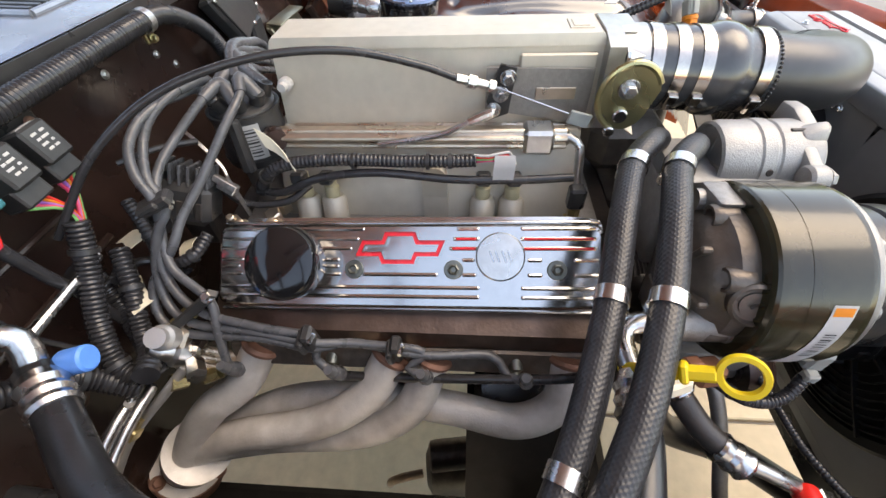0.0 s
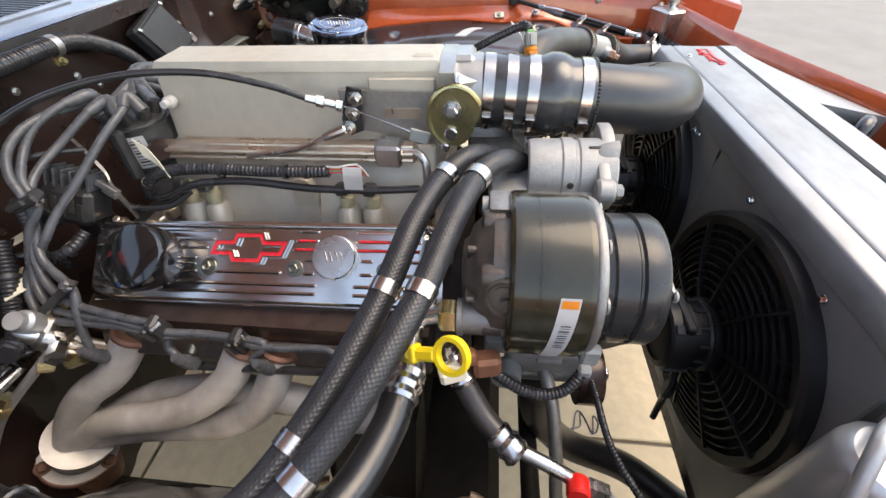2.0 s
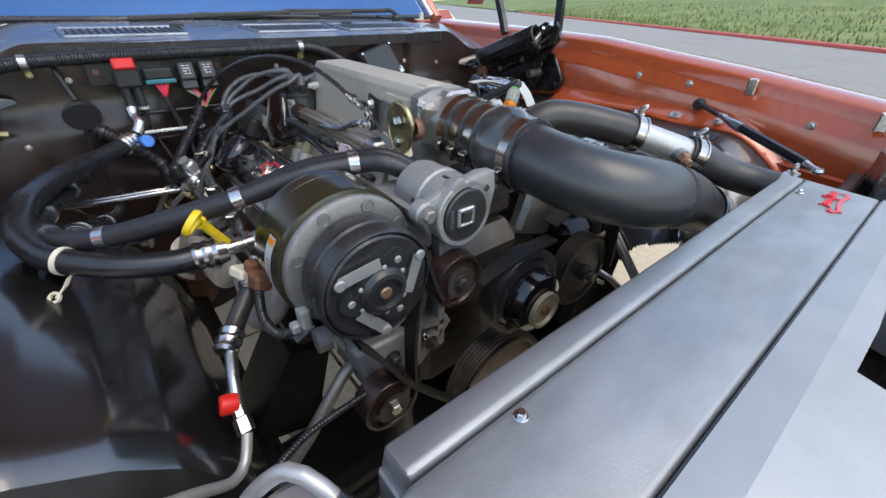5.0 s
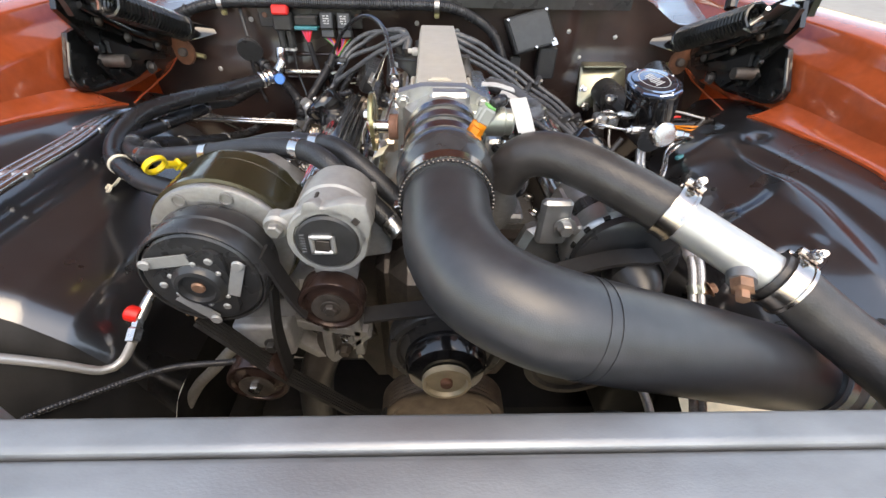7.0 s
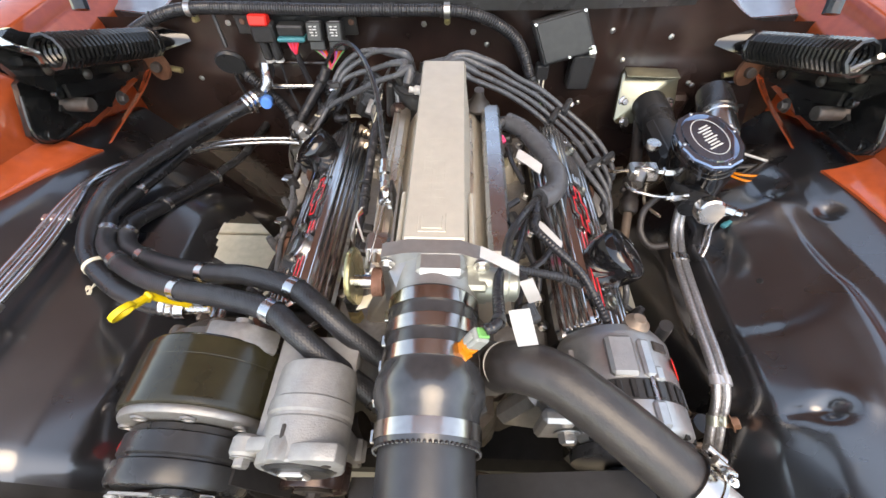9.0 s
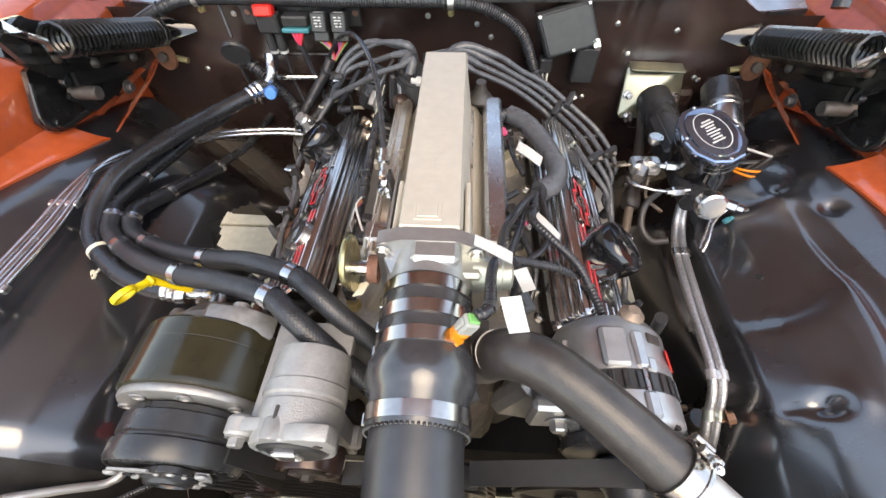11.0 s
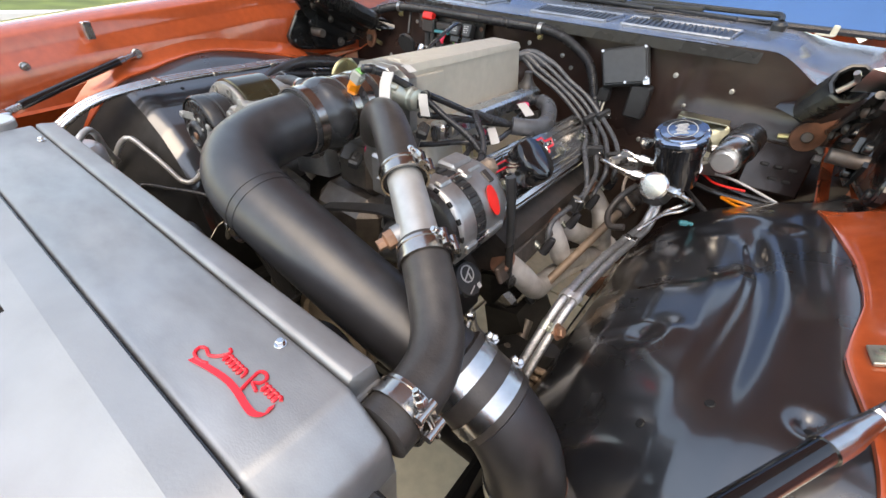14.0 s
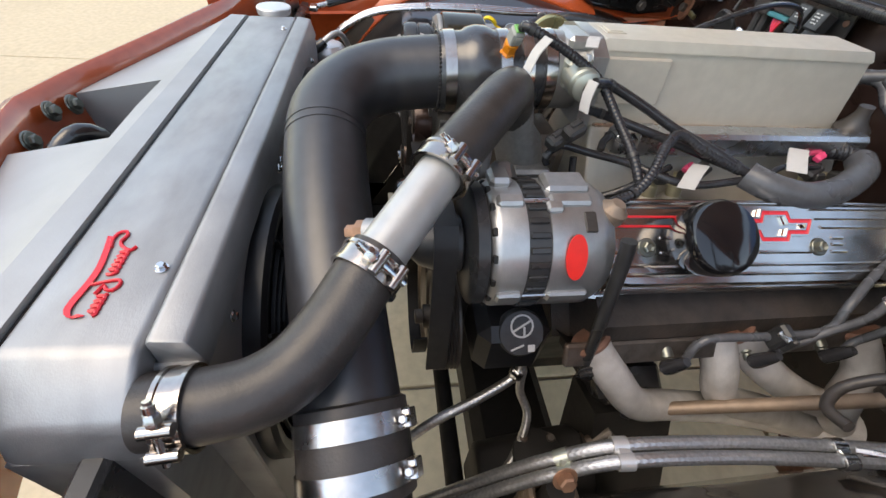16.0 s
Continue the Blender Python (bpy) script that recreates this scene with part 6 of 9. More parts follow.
# a dark disc stands in for shade inside the spring case
part("rear_shade_disc", turned([(0.033, 0.0), (0.030, 0.006), (0.010, 0.006)], (TO[0], -0.0345, TO[2]), (0, -1, 0), 36), "block_black", tens, "dark disc painted for the shaded hollow in the spring case's rear")
for k in range(5):
    a = 2 * math.pi * k / 5 + 0.4
    part("rear_rib", box((TO[0] + 0.019 * math.cos(a), -0.036, TO[2] + 0.019 * math.sin(a)), (0.030, 0.006, 0.0035), 0.001, tilt(0, -math.degrees(a), 0)), "tensioner_alloy", tens)
part("ear_bolt", bolt((-0.175, -0.119, 0.915), (0, -1, 0), 0.008, 0.008), "cast_aluminium", tens)
part("square_hole", box((-0.092, -0.1265, 0.929), (0.007, 0.002, 0.007), 0.0005, tilt(0, 45, 0)), "block_black", tens)
part("slot", merge(box((-0.133, -0.108, 0.9431), (0.004, 0.026, 0.003), 0.001, tilt(0, -12, 0)), disc(0.0035, 0.002, (-0.1325, -0.119, 0.9432), (-0.2, 0, 1), 14)), "block_black", tens)
part("drain_notch", disc(0.0045, 0.004, (-0.1605, -0.076, 0.9125), (-1, 0, 0.25), 14), "block_black", tens)
capt = part("cap", turned([(0.0325, 0), (0.0325, 0.003), (0.030, 0.005), (0.012, 0.005)], (TO[0], -0.124, TO[2]), (0, -1, 0), 48), "plastic_black", tens, "black round cap with a square drive")
part("square_drive", merge(*[box((TO[0] - 0.004 + q * 0.0105, -0.1305, TO[2] + w * 0.0095), (0.005 if q else 0.026, 0.005, 0.005 if w else 0.024), 0.0015) for q, w in ((1, 0), (-1, 0), (0, 1), (0, -1))]), "cap_white", capt, "pale square drive rim")
part("drive_hole", box((TO[0] - 0.004, -0.1325, TO[2]), (0.014, 0.002, 0.013), 0.001, tilt(0, 8, 0)), "block_black", capt)
part("cap_marks", merge(*[box((TO[0] - 0.024, -0.1295, TO[2] - 0.010 + 0.0035 * k), (0.005, 0.001, 0.0018), 0.0003) for k in range(7)]), "wire_grey", capt)
part("arm", hull([(x, y, z) for y in (-0.095, -0.110) for x, z in ((-0.15, 0.87), (-0.095, 0.87), (-0.11, 0.80), (-0.145, 0.80))]), "cast_aluminium", tens)
pulley("tensioner_pulley", (-0.132, -0.132, 0.812), 0.038, 0.028, tens, "brown_pulley", 0.45, "brown smooth tensioner pulley", False)
part("bearing", turned([(0.012, 0), (0.021, 0.001), (0.022, 0.004), (0.018, 0.005), (0.012, 0.003)], (-0.132, -0.130, 0.812), (0, -1, 0), 36), "iron", tens, "dull steel bearing face")
part("pulley_bolt", bolt((-0.132, -0.133, 0.812), (0, -1, 0), 0.008, 0.006), "block_black", tens)
idl = thing("idler_pulley", "brown smooth idler pulley on a bright bolt", "pulley", (-0.247, -0.12, 0.636))
pulley("wheel", (-0.247, -0.142, 0.674), 0.0405, 0.03, idl, "brown_pulley", 0.4, "", False)
part("centre_bolt", bolt((-0.247, -0.143, 0.676), (0, -1, 0), 0.009, 0.01), "bright_steel", idl)
part("stub", turned([(0.014, 0), (0.014, 0.10)], (-0.247, -0.115, 0.676), (0, 1, 0), 16), "cast_aluminium", idl)
part("bearing", turned([(0.012, 0), (0.022, 0.001), (0.023, 0.003), (0.020, 0.004), (0.012, 0.002)], (-0.247, -0.1435, 0.674), (0, -1, 0), 32), "iron", idl, "dull bearing face")
web = [(-0.275, 0.745), (-0.262, 0.700), (-0.165, 0.640), (-0.120, 0.655), (-0.105, 0.700), (-0.12, 0.79), (-0.16, 0.80)]
part("stay", merge(*[soft(hull([(x + q * nx, y, z + q * nz) for y in (-0.052, -0.082) for q in (-0.007, 0.007) for (x, z), (nx, nz) in ((p, d), (r2, d))]), 0.003, 2) for p, r2, d in ((web[0], web[2], (0.5, 0.85)), (web[0], web[4], (0.1, 1)), (web[2], web[4], (0.8, -0.5)), (web[6], web[2], (1, 0.05)), (web[1], web[5], (0.6, -0.7)), (web[5], web[3], (1, 0)))]), "tensioner_alloy", idl, "webbed cast alloy bracket")
for x, z in ((-0.222, 0.725), (-0.14, 0.675)):
    part("stay_bolt", bolt((x, -0.083, z), (0, -1, 0), 0.008, 0.012), "block_black", idl)

psp = thing("power_steering_pump", "black power steering pump and reservoir with a ribbed pulley", "pump", (0.22, -0.06, 0.62))
pulley("pulley", (0.185, -0.125, 0.690), 0.072, 0.03, psp, "block_black", 0.3, "dark ribbed pump pulley")
part("shaft_bolt", merge(disc(0.016, 0.012, (0.185, -0.125, 0.690), (0, -1, 0)), disc(0.010, 0.014, (0.185, -0.133, 0.690), (0, -1, 0))), "iron", psp)
part("reservoir", box((0.225, -0.035, 0.715), (0.085, 0.09, 0.085), 0.014), "fan_black", psp)
pcap = part("cap", turned([(0.026, 0), (0.028, 0.003), (0.028, 0.012), (0.026, 0.015), (0.01, 0.0155)], (0.250, -0.030, 0.742), (0.75, 0.0, 0.66), 40), "plastic_black", psp, "black cap with white symbols")
pm = Matrix.Translation((0.250, -0.030, 0.742)) @ Vector((0.75, 0.0, 0.66)).normalized().to_track_quat("Z", "Y").to_matrix().to_4x4()
part("wheel_symbol", moved(merge(turned([(0.0085, 0.0156), (0.010, 0.0156), (0.010, 0.0162), (0.0085, 0.0162), (0.0085, 0.0156)], (0, 0.006, 0), (0, 0, 1), 28, False), box((0, 0.006, 0.016), (0.018, 0.0018, 0.0006), 0.0002, tilt(0, 0, 30)), box((0.002, 0.001, 0.016), (0.0018, 0.009, 0.0006), 0.0002), box((-0.004, -0.012, 0.016), (0.012, 0.0016, 0.0006), 0.0002, tilt(0, 0, 20)), box((0.008, -0.013, 0.016), (0.006, 0.006, 0.0006), 0.0002)), pm @ Matrix.Diagonal((1.4, 1.4, 1.0, 1.0))), "tag_white", pcap)
part("return_hose", braid([(0.255, -0.010, 0.690), (0.265, -0.020, 0.657), (0.284, -0.07, 0.640), (0.300, -0.123, 0.626), (0.310, -0.16, 0.600)], 0.0065, 36, 0.002, 0.06, 6, 900), "braided_steel", psp, "braided steel return hose", 75)
part("hose_nut", turned([(0.008, 0), (0.0095, 0.002), (0.0095, 0.012), (0.008, 0.014)], (0.262, -0.016, 0.668), (0.25, -0.3, -0.8), 6), "bright_steel", psp)
part("pressure_hose", braid([(0.262, -0.010, 0.670), (0.275, -0.010, 0.635), (0.300, 0.0, 0.605), (0.342, -0.027, 0.568), (0.380, -0.080, 0.550)], 0.0058, 36, 0.002, 0.06, 6, 900), "braided_steel", psp, "braided steel pressure hose", 75)
alt = thing("alternator", "bare cast alternator with a black slotted ring and red badge", "alternator", (0.22, -0.03, 0.78))
AO = Vector((0.212, -0.093, 0.852))
part("front_case", turned([(0.035, 0.002), (0.055, 0.003), (0.0625, 0.006), (0.0655, 0.010), (0.0665, 0.014), (0.0665, 0.038)], AO, (0, 1, 0), 56), "alternator_alloy", alt)
for k in range(16):
    a = 2 * math.pi * (k + 0.3) / 16
    part("vent_slot", box(AO + Vector((0.0625 * math.cos(a), 0.0075, 0.0625 * math.sin(a))), (0.006, 0.005, 0.008), 0.001, tilt(0, -math.degrees(a), 0)), "hole_black", alt)
part("stator_ring", turned([(0.0655, 0), (0.0655, 0.024)], AO + Vector((0, 0.037, 0)), (0, 1, 0), 56), "plastic_black", alt, "black slotted stator ring")
for k in range(30):
    a = 2 * math.pi * k / 30
    part("stator_fin", box(AO + Vector((0.066 * math.cos(a), 0.049, 0.066 * math.sin(a))), (0.0045, 0.019, 0.006), 0.001, tilt(0, -math.degrees(a), 0)), "satin_black", alt)
part("rear_case", merge(turned([(0.067, 0), (0.067, 0.050), (0.064, 0.056), (0.058, 0.066), (0.045, 0.070)], AO + Vector((0, 0.060, 0)), (0, 1, 0), 56), box(AO + Vector((-0.012, 0.084, 0.066)), (0.030, 0.045, 0.012), 0.004), box(AO + Vector((0.022, 0.065, 0.0645)), (0.012, 0.016, 0.008), 0.003, tilt(0, 18, 0)), box(AO + Vector((-0.02, 0.020, 0.067)), (0.026, 0.022, 0.014), 0.004)), "alternator_alloy", alt)
am = Matrix.Translation(AO + Vector((0.067 * math.cos(radians(30)), 0.083, 0.067 * math.sin(radians(30))))) @ tilt(0, 60, 0).to_4x4()
part("badge", slab([(0.022 * math.cos(a), 0.0105 * math.sin(a)) for a in np.linspace(0, 2 * math.pi, 32, endpoint=False)], 0.0012, am), "red_plastic", alt, "red oval badge")
part("pulley", turned([(0.012, 0), (0.028, 0.002), (0.030, 0.004), (0.030, 0.028), (0.027, 0.032), (0.022, 0.046), (0.006, 0.062), (0.002, 0.064)], AO + Vector((0, -0.012, 0)), (0, -1, 0), 40), "satin_black", alt, "black pulley with a conical nut")
for a in (radians(78), radians(-8), radians(150)):
    o = AO + Vector((0.0668 * math.cos(a), 0, 0.0668 * math.sin(a)))
    for dy, q in ((0.024, 0.026), (0.082, 0.042)):
        part("case_boss", box(o + Vector((0, dy, 0)), (0.009, q, 0.014), 0.003, tilt(0, -math.degrees(a), 0)), "alternator_alloy", alt)
    part("through_bolt", turned([(0.0025, 0), (0.0025, 0.030)], o + Vector((0, 0.034, 0)), (0, 1, 0), 10), "bright_steel", alt)
for a in (radians(58), radians(104)):
    part("case_window", box(AO + Vector((0.0665 * math.cos(a), 0.098, 0.0665 * math.sin(a))), (0.004, 0.012, 0.020), 0.003, tilt(0, -math.degrees(a), 0)), "block_black", alt)
part("rear_post", merge(turned([(0.012, 0), (0.014, 0.004), (0.014, 0.014), (0.009, 0.018), (0.007, 0.022)], AO + Vector((0.018, 0.125, 0.045)), (0.1, 0.2, 1), 18)), "shaft_tan", alt, "tan rubber-capped terminal post")
part("fan_plate", turned([(0.03, 0), (0.058, 0.002), (0.0635, 0.005), (0.0635, 0.016)], AO + Vector((0, -0.013, 0)), (0, 1, 0), 48), "satin_black", alt)
part("bracket", merge(box((0.125, -0.075, 0.895), (0.035, 0.014, 0.06), 0.004), box((0.15, -0.05, 0.875), (0.07, 0.03, 0.03), 0.008, tilt(0, 20, 0)), bolt((0.136, -0.083, 0.893), (0, -1, 0), 0.009, 0.01), box((0.14, -0.03, 0.80), (0.10, 0.03, 0.10), 0.01, tilt(0, 20, 0))), "alternator_alloy", alt, "cast alternator bracket")
part("rear_strut", merge(taper([(0.268, 0.036, 0.903), (0.272, 0.037, 0.885), (0.281, 0.040, 0.82), (0.291, 0.046, 0.723), (0.291, 0.048, 0.712)], [0.0075, 0.007, 0.0065, 0.0065], 14), bolt((0.298, 0.046, 0.718), (1, 0, 0), 0.009)), "satin_black", alt, "black rear brace")

# serpentine belt
belt = thing("serpentine_belt", "black ribbed serpentine belt round the front pulleys", "belt", (0, -0.14, 0.50))
def belt_run(points):
    return strip(spline(points, 0.01), 0.024, 0.004, (0, 1, 0))


def ribbed_run(points, width=0.024, thick=0.003, ribs=6):
    """A belt length with lengthwise grooves on its upper side."""
    path = [Vector(p) for p in spline(points, 0.01)]
    prof = [(-width / 2, 0.0), (width / 2, 0.0)]
    for k in range(ribs):
        a, w = width / 2 - width * k / ribs, width / ribs
        prof += [(a - 0.08 * w, thick), (a - 0.25 * w, thick + 0.002), (a - 0.65 * w, thick + 0.002), (a - 0.85 * w, thick)]
    n, v, f = len(prof), [], []
    for i, p in enumerate(path):
        t = (path[min(i + 1, len(path) - 1)] - path[max(i - 1, 0)]).normalized()
        up = t.cross(Vector((0, 1, 0))).normalized()
        v += [tuple(p + Vector((0, a, 0)) + up * b) for a, b in prof]
    for i in range(len(path) - 1):
        f += [(i * n + k, i * n + (k + 1) % n, (i + 1) * n + (k + 1) % n, (i + 1) * n + k) for k in range(n)]
    return v, f



by = -0.126
part("upper_run", belt_run([(-0.132 + 0.036, by, 0.792), (-0.05, by, 0.800), (0.0, by, 0.806), (0.06, by, 0.808)]), "belt", belt)
part("left_run", ribbed_run([(-0.285, by - 0.010, 0.800), (-0.262, by - 0.010, 0.765), (-0.223, by - 0.006, 0.695), (-0.165, by, 0.615), (-0.095, by, 0.535)]), "belt", belt)
part("right_run", belt_run([(0.05, by, 0.835), (0.12, by, 0.862), (0.18, by, 0.882), (0.212, by, 0.884), (0.238, by, 0.872), (0.256, by, 0.74), (0.258, by, 0.68)]), "belt", belt)
part("tensioner_run", belt_run([(-0.192, by, 0.89), (-0.175, by, 0.83), (-0.162, by, 0.80)]), "belt", belt)
part("idler_run", belt_run([(-0.192, by, 0.845), (-0.205, by, 0.76), (-0.2065, by, 0.68)]), "belt", belt)
part("crank_wrap", strip([(0.006 + 0.106 * math.cos(a), by, 0.510 + 0.106 * math.sin(a)) for a in np.linspace(2.6, 6.4, 40)], 0.024, 0.004, (0, 1, 0)), "belt", belt)

# ---- exhaust ----
def headers(s, runs, collector, label):
    ex = thing("exhaust_header", label, "exhaust header", collector, "exhaust headers")
    for pts in runs:
        part("primary_tube", taper(pts, [0.0215, 0.0205, 0.0205, 0.0205], 24), "exhaust_coat", ex, "", 60)
        p, q = Vector(pts[0]), Vector(pts[1])
        part("port_weld", turned([(0.022, -0.004), (0.0245, 0.0), (0.0235, 0.004)], p, (q - p), 24), "rust", ex)
    ys = [r[0][1] for r in runs]
    part("port_flange", box((s * 0.285, (min(ys) + max(ys)) / 2, 0.738), (0.010, max(ys) - min(ys) + 0.07, 0.030), 0.003, tilt(0, -s * 28, 0)), "iron", ex, "dark iron port flange")
    c, ax = Vector(collector), Vector((0.0, -0.6, 0.8))
    part("collector", turned([(0.044, 0.078), (0.042, 0.05), (0.036, 0.022), (0.035, 0.004)], c, ax, 28), "exhaust_coat", ex)
    flange = part("collector_flange", turned([(0.03, -0.010), (0.051, -0.010), (0.052, -0.008), (0.052, 0.0), (0.051, 0.002), (0.03, 0.002)], c, ax, 36), "rust", ex, "rusty collector flange")
    part("gasket_face", turned([(0.036, 0.0025), (0.049, 0.0025), (0.049, 0.0050), (0.036, 0.0050), (0.036, 0.0025)], c, ax, 36, False), "exhaust_coat", flange, "pale gasket ring")
    for a in (0.4, 2.5, 4.6):
        part("flange_bolt", bolt(c + ax * 0.005 + Vector((0.044 * math.cos(a), 0.8 * 0.044 * math.sin(a), 0.6 * 0.044 * math.sin(a))), ax, 0.007, 0.007), "rust", flange)
    part("down_pipe", tube([c - ax * 0.004, c + Vector((0, 0.06, -0.13)), c + Vector((0, 0.3, -0.27))], 0.034, 24), "rust", ex)


headers(-1, [
    [(-0.278, 0.466, 0.742), (-0.309, 0.495, 0.70), (-0.330, 0.535, 0.675), (-0.348, 0.565, 0.640), (-0.362, 0.588, 0.598)],
    [(-0.285, 0.308, 0.742), (-0.316, 0.338, 0.70), (-0.338, 0.404, 0.663), (-0.35, 0.510, 0.638), (-0.357, 0.584, 0.592)],
    [(-0.285, 0.260, 0.742), (-0.319, 0.286, 0.682), (-0.334, 0.351, 0.632), (-0.340, 0.475, 0.610), (-0.350, 0.580, 0.582)],
    [(-0.280, 0.106, 0.742), (-0.311, 0.113, 0.690), (-0.322, 0.16, 0.658), (-0.312, 0.24, 0.665), (-0.300, 0.342, 0.660), (-0.305, 0.470, 0.635), (-0.346, 0.576, 0.592)]],
    (-0.356, 0.626, 0.532), "heat-stained grey tubular exhaust header with a rusty collector")
headers(1, [
    [(0.272, 0.052, 0.745), (0.299, 0.085, 0.705), (0.312, 0.13, 0.655), (0.308, 0.19, 0.63), (0.31, 0.30, 0.60), (0.33, 0.45, 0.56)],
    [(0.268, 0.222, 0.745), (0.296, 0.232, 0.705), (0.314, 0.256, 0.655), (0.32, 0.35, 0.61), (0.34, 0.47, 0.56)],
    [(0.268, 0.245, 0.745), (0.299, 0.290, 0.705), (0.318, 0.360, 0.66), (0.33, 0.44, 0.62), (0.345, 0.48, 0.57)],
    [(0.280, 0.415, 0.745), (0.314, 0.428, 0.705), (0.335, 0.415, 0.665), (0.34, 0.44, 0.62), (0.345, 0.48, 0.57)]],
    (0.34, 0.49, 0.53), "heat-stained grey tubular exhaust header beside the steering shaft")

# ---- heater and refrigerant hoses ----
def p_clamp(name, p, axis, r, parent, tail):
    a = Vector(axis).normalized()
    q = part(name, ring(r, r + 0.0012, 0.013, Vector(p) - a * 0.0065, a, 32), "bright_steel", parent, "bright steel hose clip")
    t = Vector(tail)
    t = (t - a * t.dot(a)).normalized()
    part("clip_ear", box(Vector(p) + t * (r + 0.006), (0.010, 0.010, 0.012), 0.002), "bright_steel", q)


H1 = [(-0.060, -0.005, 0.880), (-0.100, 0.012, 0.912), (-0.135, 0.035, 0.930), (-0.169, 0.060, 0.926), (-0.235, 0.083, 0.918), (-0.308, 0.103, 0.893), (-0.380, 0.128, 0.872), (-0.435, 0.152, 0.858), (-0.475, 0.175, 0.852), (-0.494, 0.202, 0.850)]
H2 = [(-0.070, -0.045, 0.875), (-0.115, -0.022, 0.912), (-0.15, 0.0, 0.934), (-0.184, 0.025, 0.934), (-0.25, 0.046, 0.926), (-0.321, 0.067, 0.907), (-0.400, 0.100, 0.886), (-0.461, 0.136, 0.868), (-0.500, 0.168, 0.862), (-0.516, 0.198, 0.860)]
for pts, marks in ((H1, (3, 5, 7)), (H2, (3, 5, 7))):
    hh = thing("heater_hose", "black braided heater hose bundled with bright steel clips", "hose", pts[5], "heater hoses")
    part("hose", braid(pts, 0.0128, 96, 0.0011, 0.026, 16, 1350), "hose_braid", hh, "", 75)
    for k in marks:
        p_clamp("clip", pts[k], Vector(pts[k + 1]) - Vector(pts[k - 1]), 0.0131, hh, (0.5, 0.1, -0.6))
    part("fitting", turned([(0.012, 0), (0.014, 0.004), (0.014, 0.02), (0.011, 0.022)], pts[0], Vector(pts[0]) - Vector(pts[1]), 16), "steel_plate", hh)
for pts in ([H1[-1], (-0.504, 0.235, 0.842), (-0.498, 0.300, 0.815), (-0.487, 0.360, 0.793), (-0.475, 0.420, 0.771)], [H2[-1], (-0.530, 0.235, 0.858), (-0.525, 0.300, 0.851), (-0.513, 0.360, 0.846), (-0.501, 0.420, 0.841)]):
    el = thing("heater_elbow", "smooth black rubber elbow between heater hose and pipe", "hose", pts[2], "heater elbows")
    part("bend", tube(pts, 0.0130, 24, 0.006), "line_rubber", el, "", 60)
    for k in (0, 2, 4):
        d = Vector(pts[min(k + 1, 4)]) - Vector(pts[max(k - 1, 0)])
        part("clamp", ring(0.0131, 0.0147, 0.009, Vector(pts[k]) - d.normalized() * 0.0045, d, 28), "bright_steel", el, "bright worm clamp")
    end = Vector(pts[-1])
    part("pipe", tube([end, end + Vector((0.005, 0.03, -0.004)), end + Vector((0.02, 0.10, -0.020)), end + Vector((0.03, 0.24, -0.03))], 0.0085, 16), "satin_black", el, "dark steel heater pipe")
SU = [(-0.384, 0.566, 0.872), (-0.412, 0.530, 0.867), (-0.463, 0.462, 0.866), (-0.498, 0.370, 0.878), (-0.530, 0.280, 0.883), (-0.541, 0.215, 0.870), (-0.528, 0.165, 0.858), (-0.505, 0.137, 0.851), (-0.458, 0.105, 0.842), (-0.410, 0.088, 0.837), (-0.385, 0.084, 0.837), (-0.358, 0.080, 0.838)]
suction = thing("suction_hose", "thick smooth black refrigerant hose with a blue-capped fitting", "hose", (-0.45, 0.3, 0.80))
part("hose", tube(SU, 0.0152, 24, 0.006), "line_rubber", suction, "", 60)
crimp = [(0.0165, 0), (0.0185, 0.004), (0.0165, 0.010), (0.0185, 0.015), (0.0165, 0.021), (0.0185, 0.027), (0.0165, 0.033), (0.015, 0.038)]
part("ferrule", turned(crimp, SU[1], Vector(SU[0]) - Vector(SU[1]), 24), "bright_steel", suction, "crimped alloy ferrule")
part("ferrule", turned(crimp, SU[-2], Vector(SU[-1]) - Vector(SU[-2]), 24), "bright_steel", suction, "crimped alloy ferrule")
part("elbow", tube([SU[0], (-0.368, 0.575, 0.895), (-0.372, 0.59, 0.905), (-0.372, 0.60, 0.92)], 0.011, 16), "bright_steel", suction)
part("elbow", tube([SU[-1], (-0.345, 0.080, 0.838), (-0.318, 0.081, 0.838), (-0.306, 0.079, 0.843), (-0.300, 0.068, 0.846), (-0.299, 0.045, 0.848)], 0.010, 16), "bright_steel", suction)
part("service_cap", turned([(0.0105, 0), (0.0115, 0.002), (0.0115, 0.022), (0.0095, 0.024)], (-0.372, 0.556, 0.866), (0.2, -0.9, 0.15), 18), "blue_plastic", suction, "blue plastic service cap")
tie = part("tie", ring(0.0153, 0.0166, 0.006, Vector(SU[7]) - (Vector(SU[8]) - Vector(SU[6])).normalized() * 0.005, Vector(SU[8]) - Vector(SU[6]), 28), "tag_cream", suction, "cream plastic tie")
part("tie_tail", merge(strip(spline([(-0.507, 0.128, 0.836), (-0.514, 0.120, 0.828), (-0.522, 0.118, 0.822)], 0.004), 0.009, 0.002, (0.6, 0.6, 0.2)), ring(0.004, 0.0072, 0.003, (-0.525, 0.116, 0.820), (-0.4, -0.5, 0.7), 18)), "tag_cream", tie)
part("drain_pipe", tube([(-0.372, 0.60, 0.87), (-0.30, 0.605, 0.868), (-0.25, 0.61, 0.865)], 0.005, 10), "bright_steel", suction)

dip = thing("dipstick", "yellow ring-handled oil dipstick on a black tube", "dipstick", (-0.34, 0.06, 0.80))
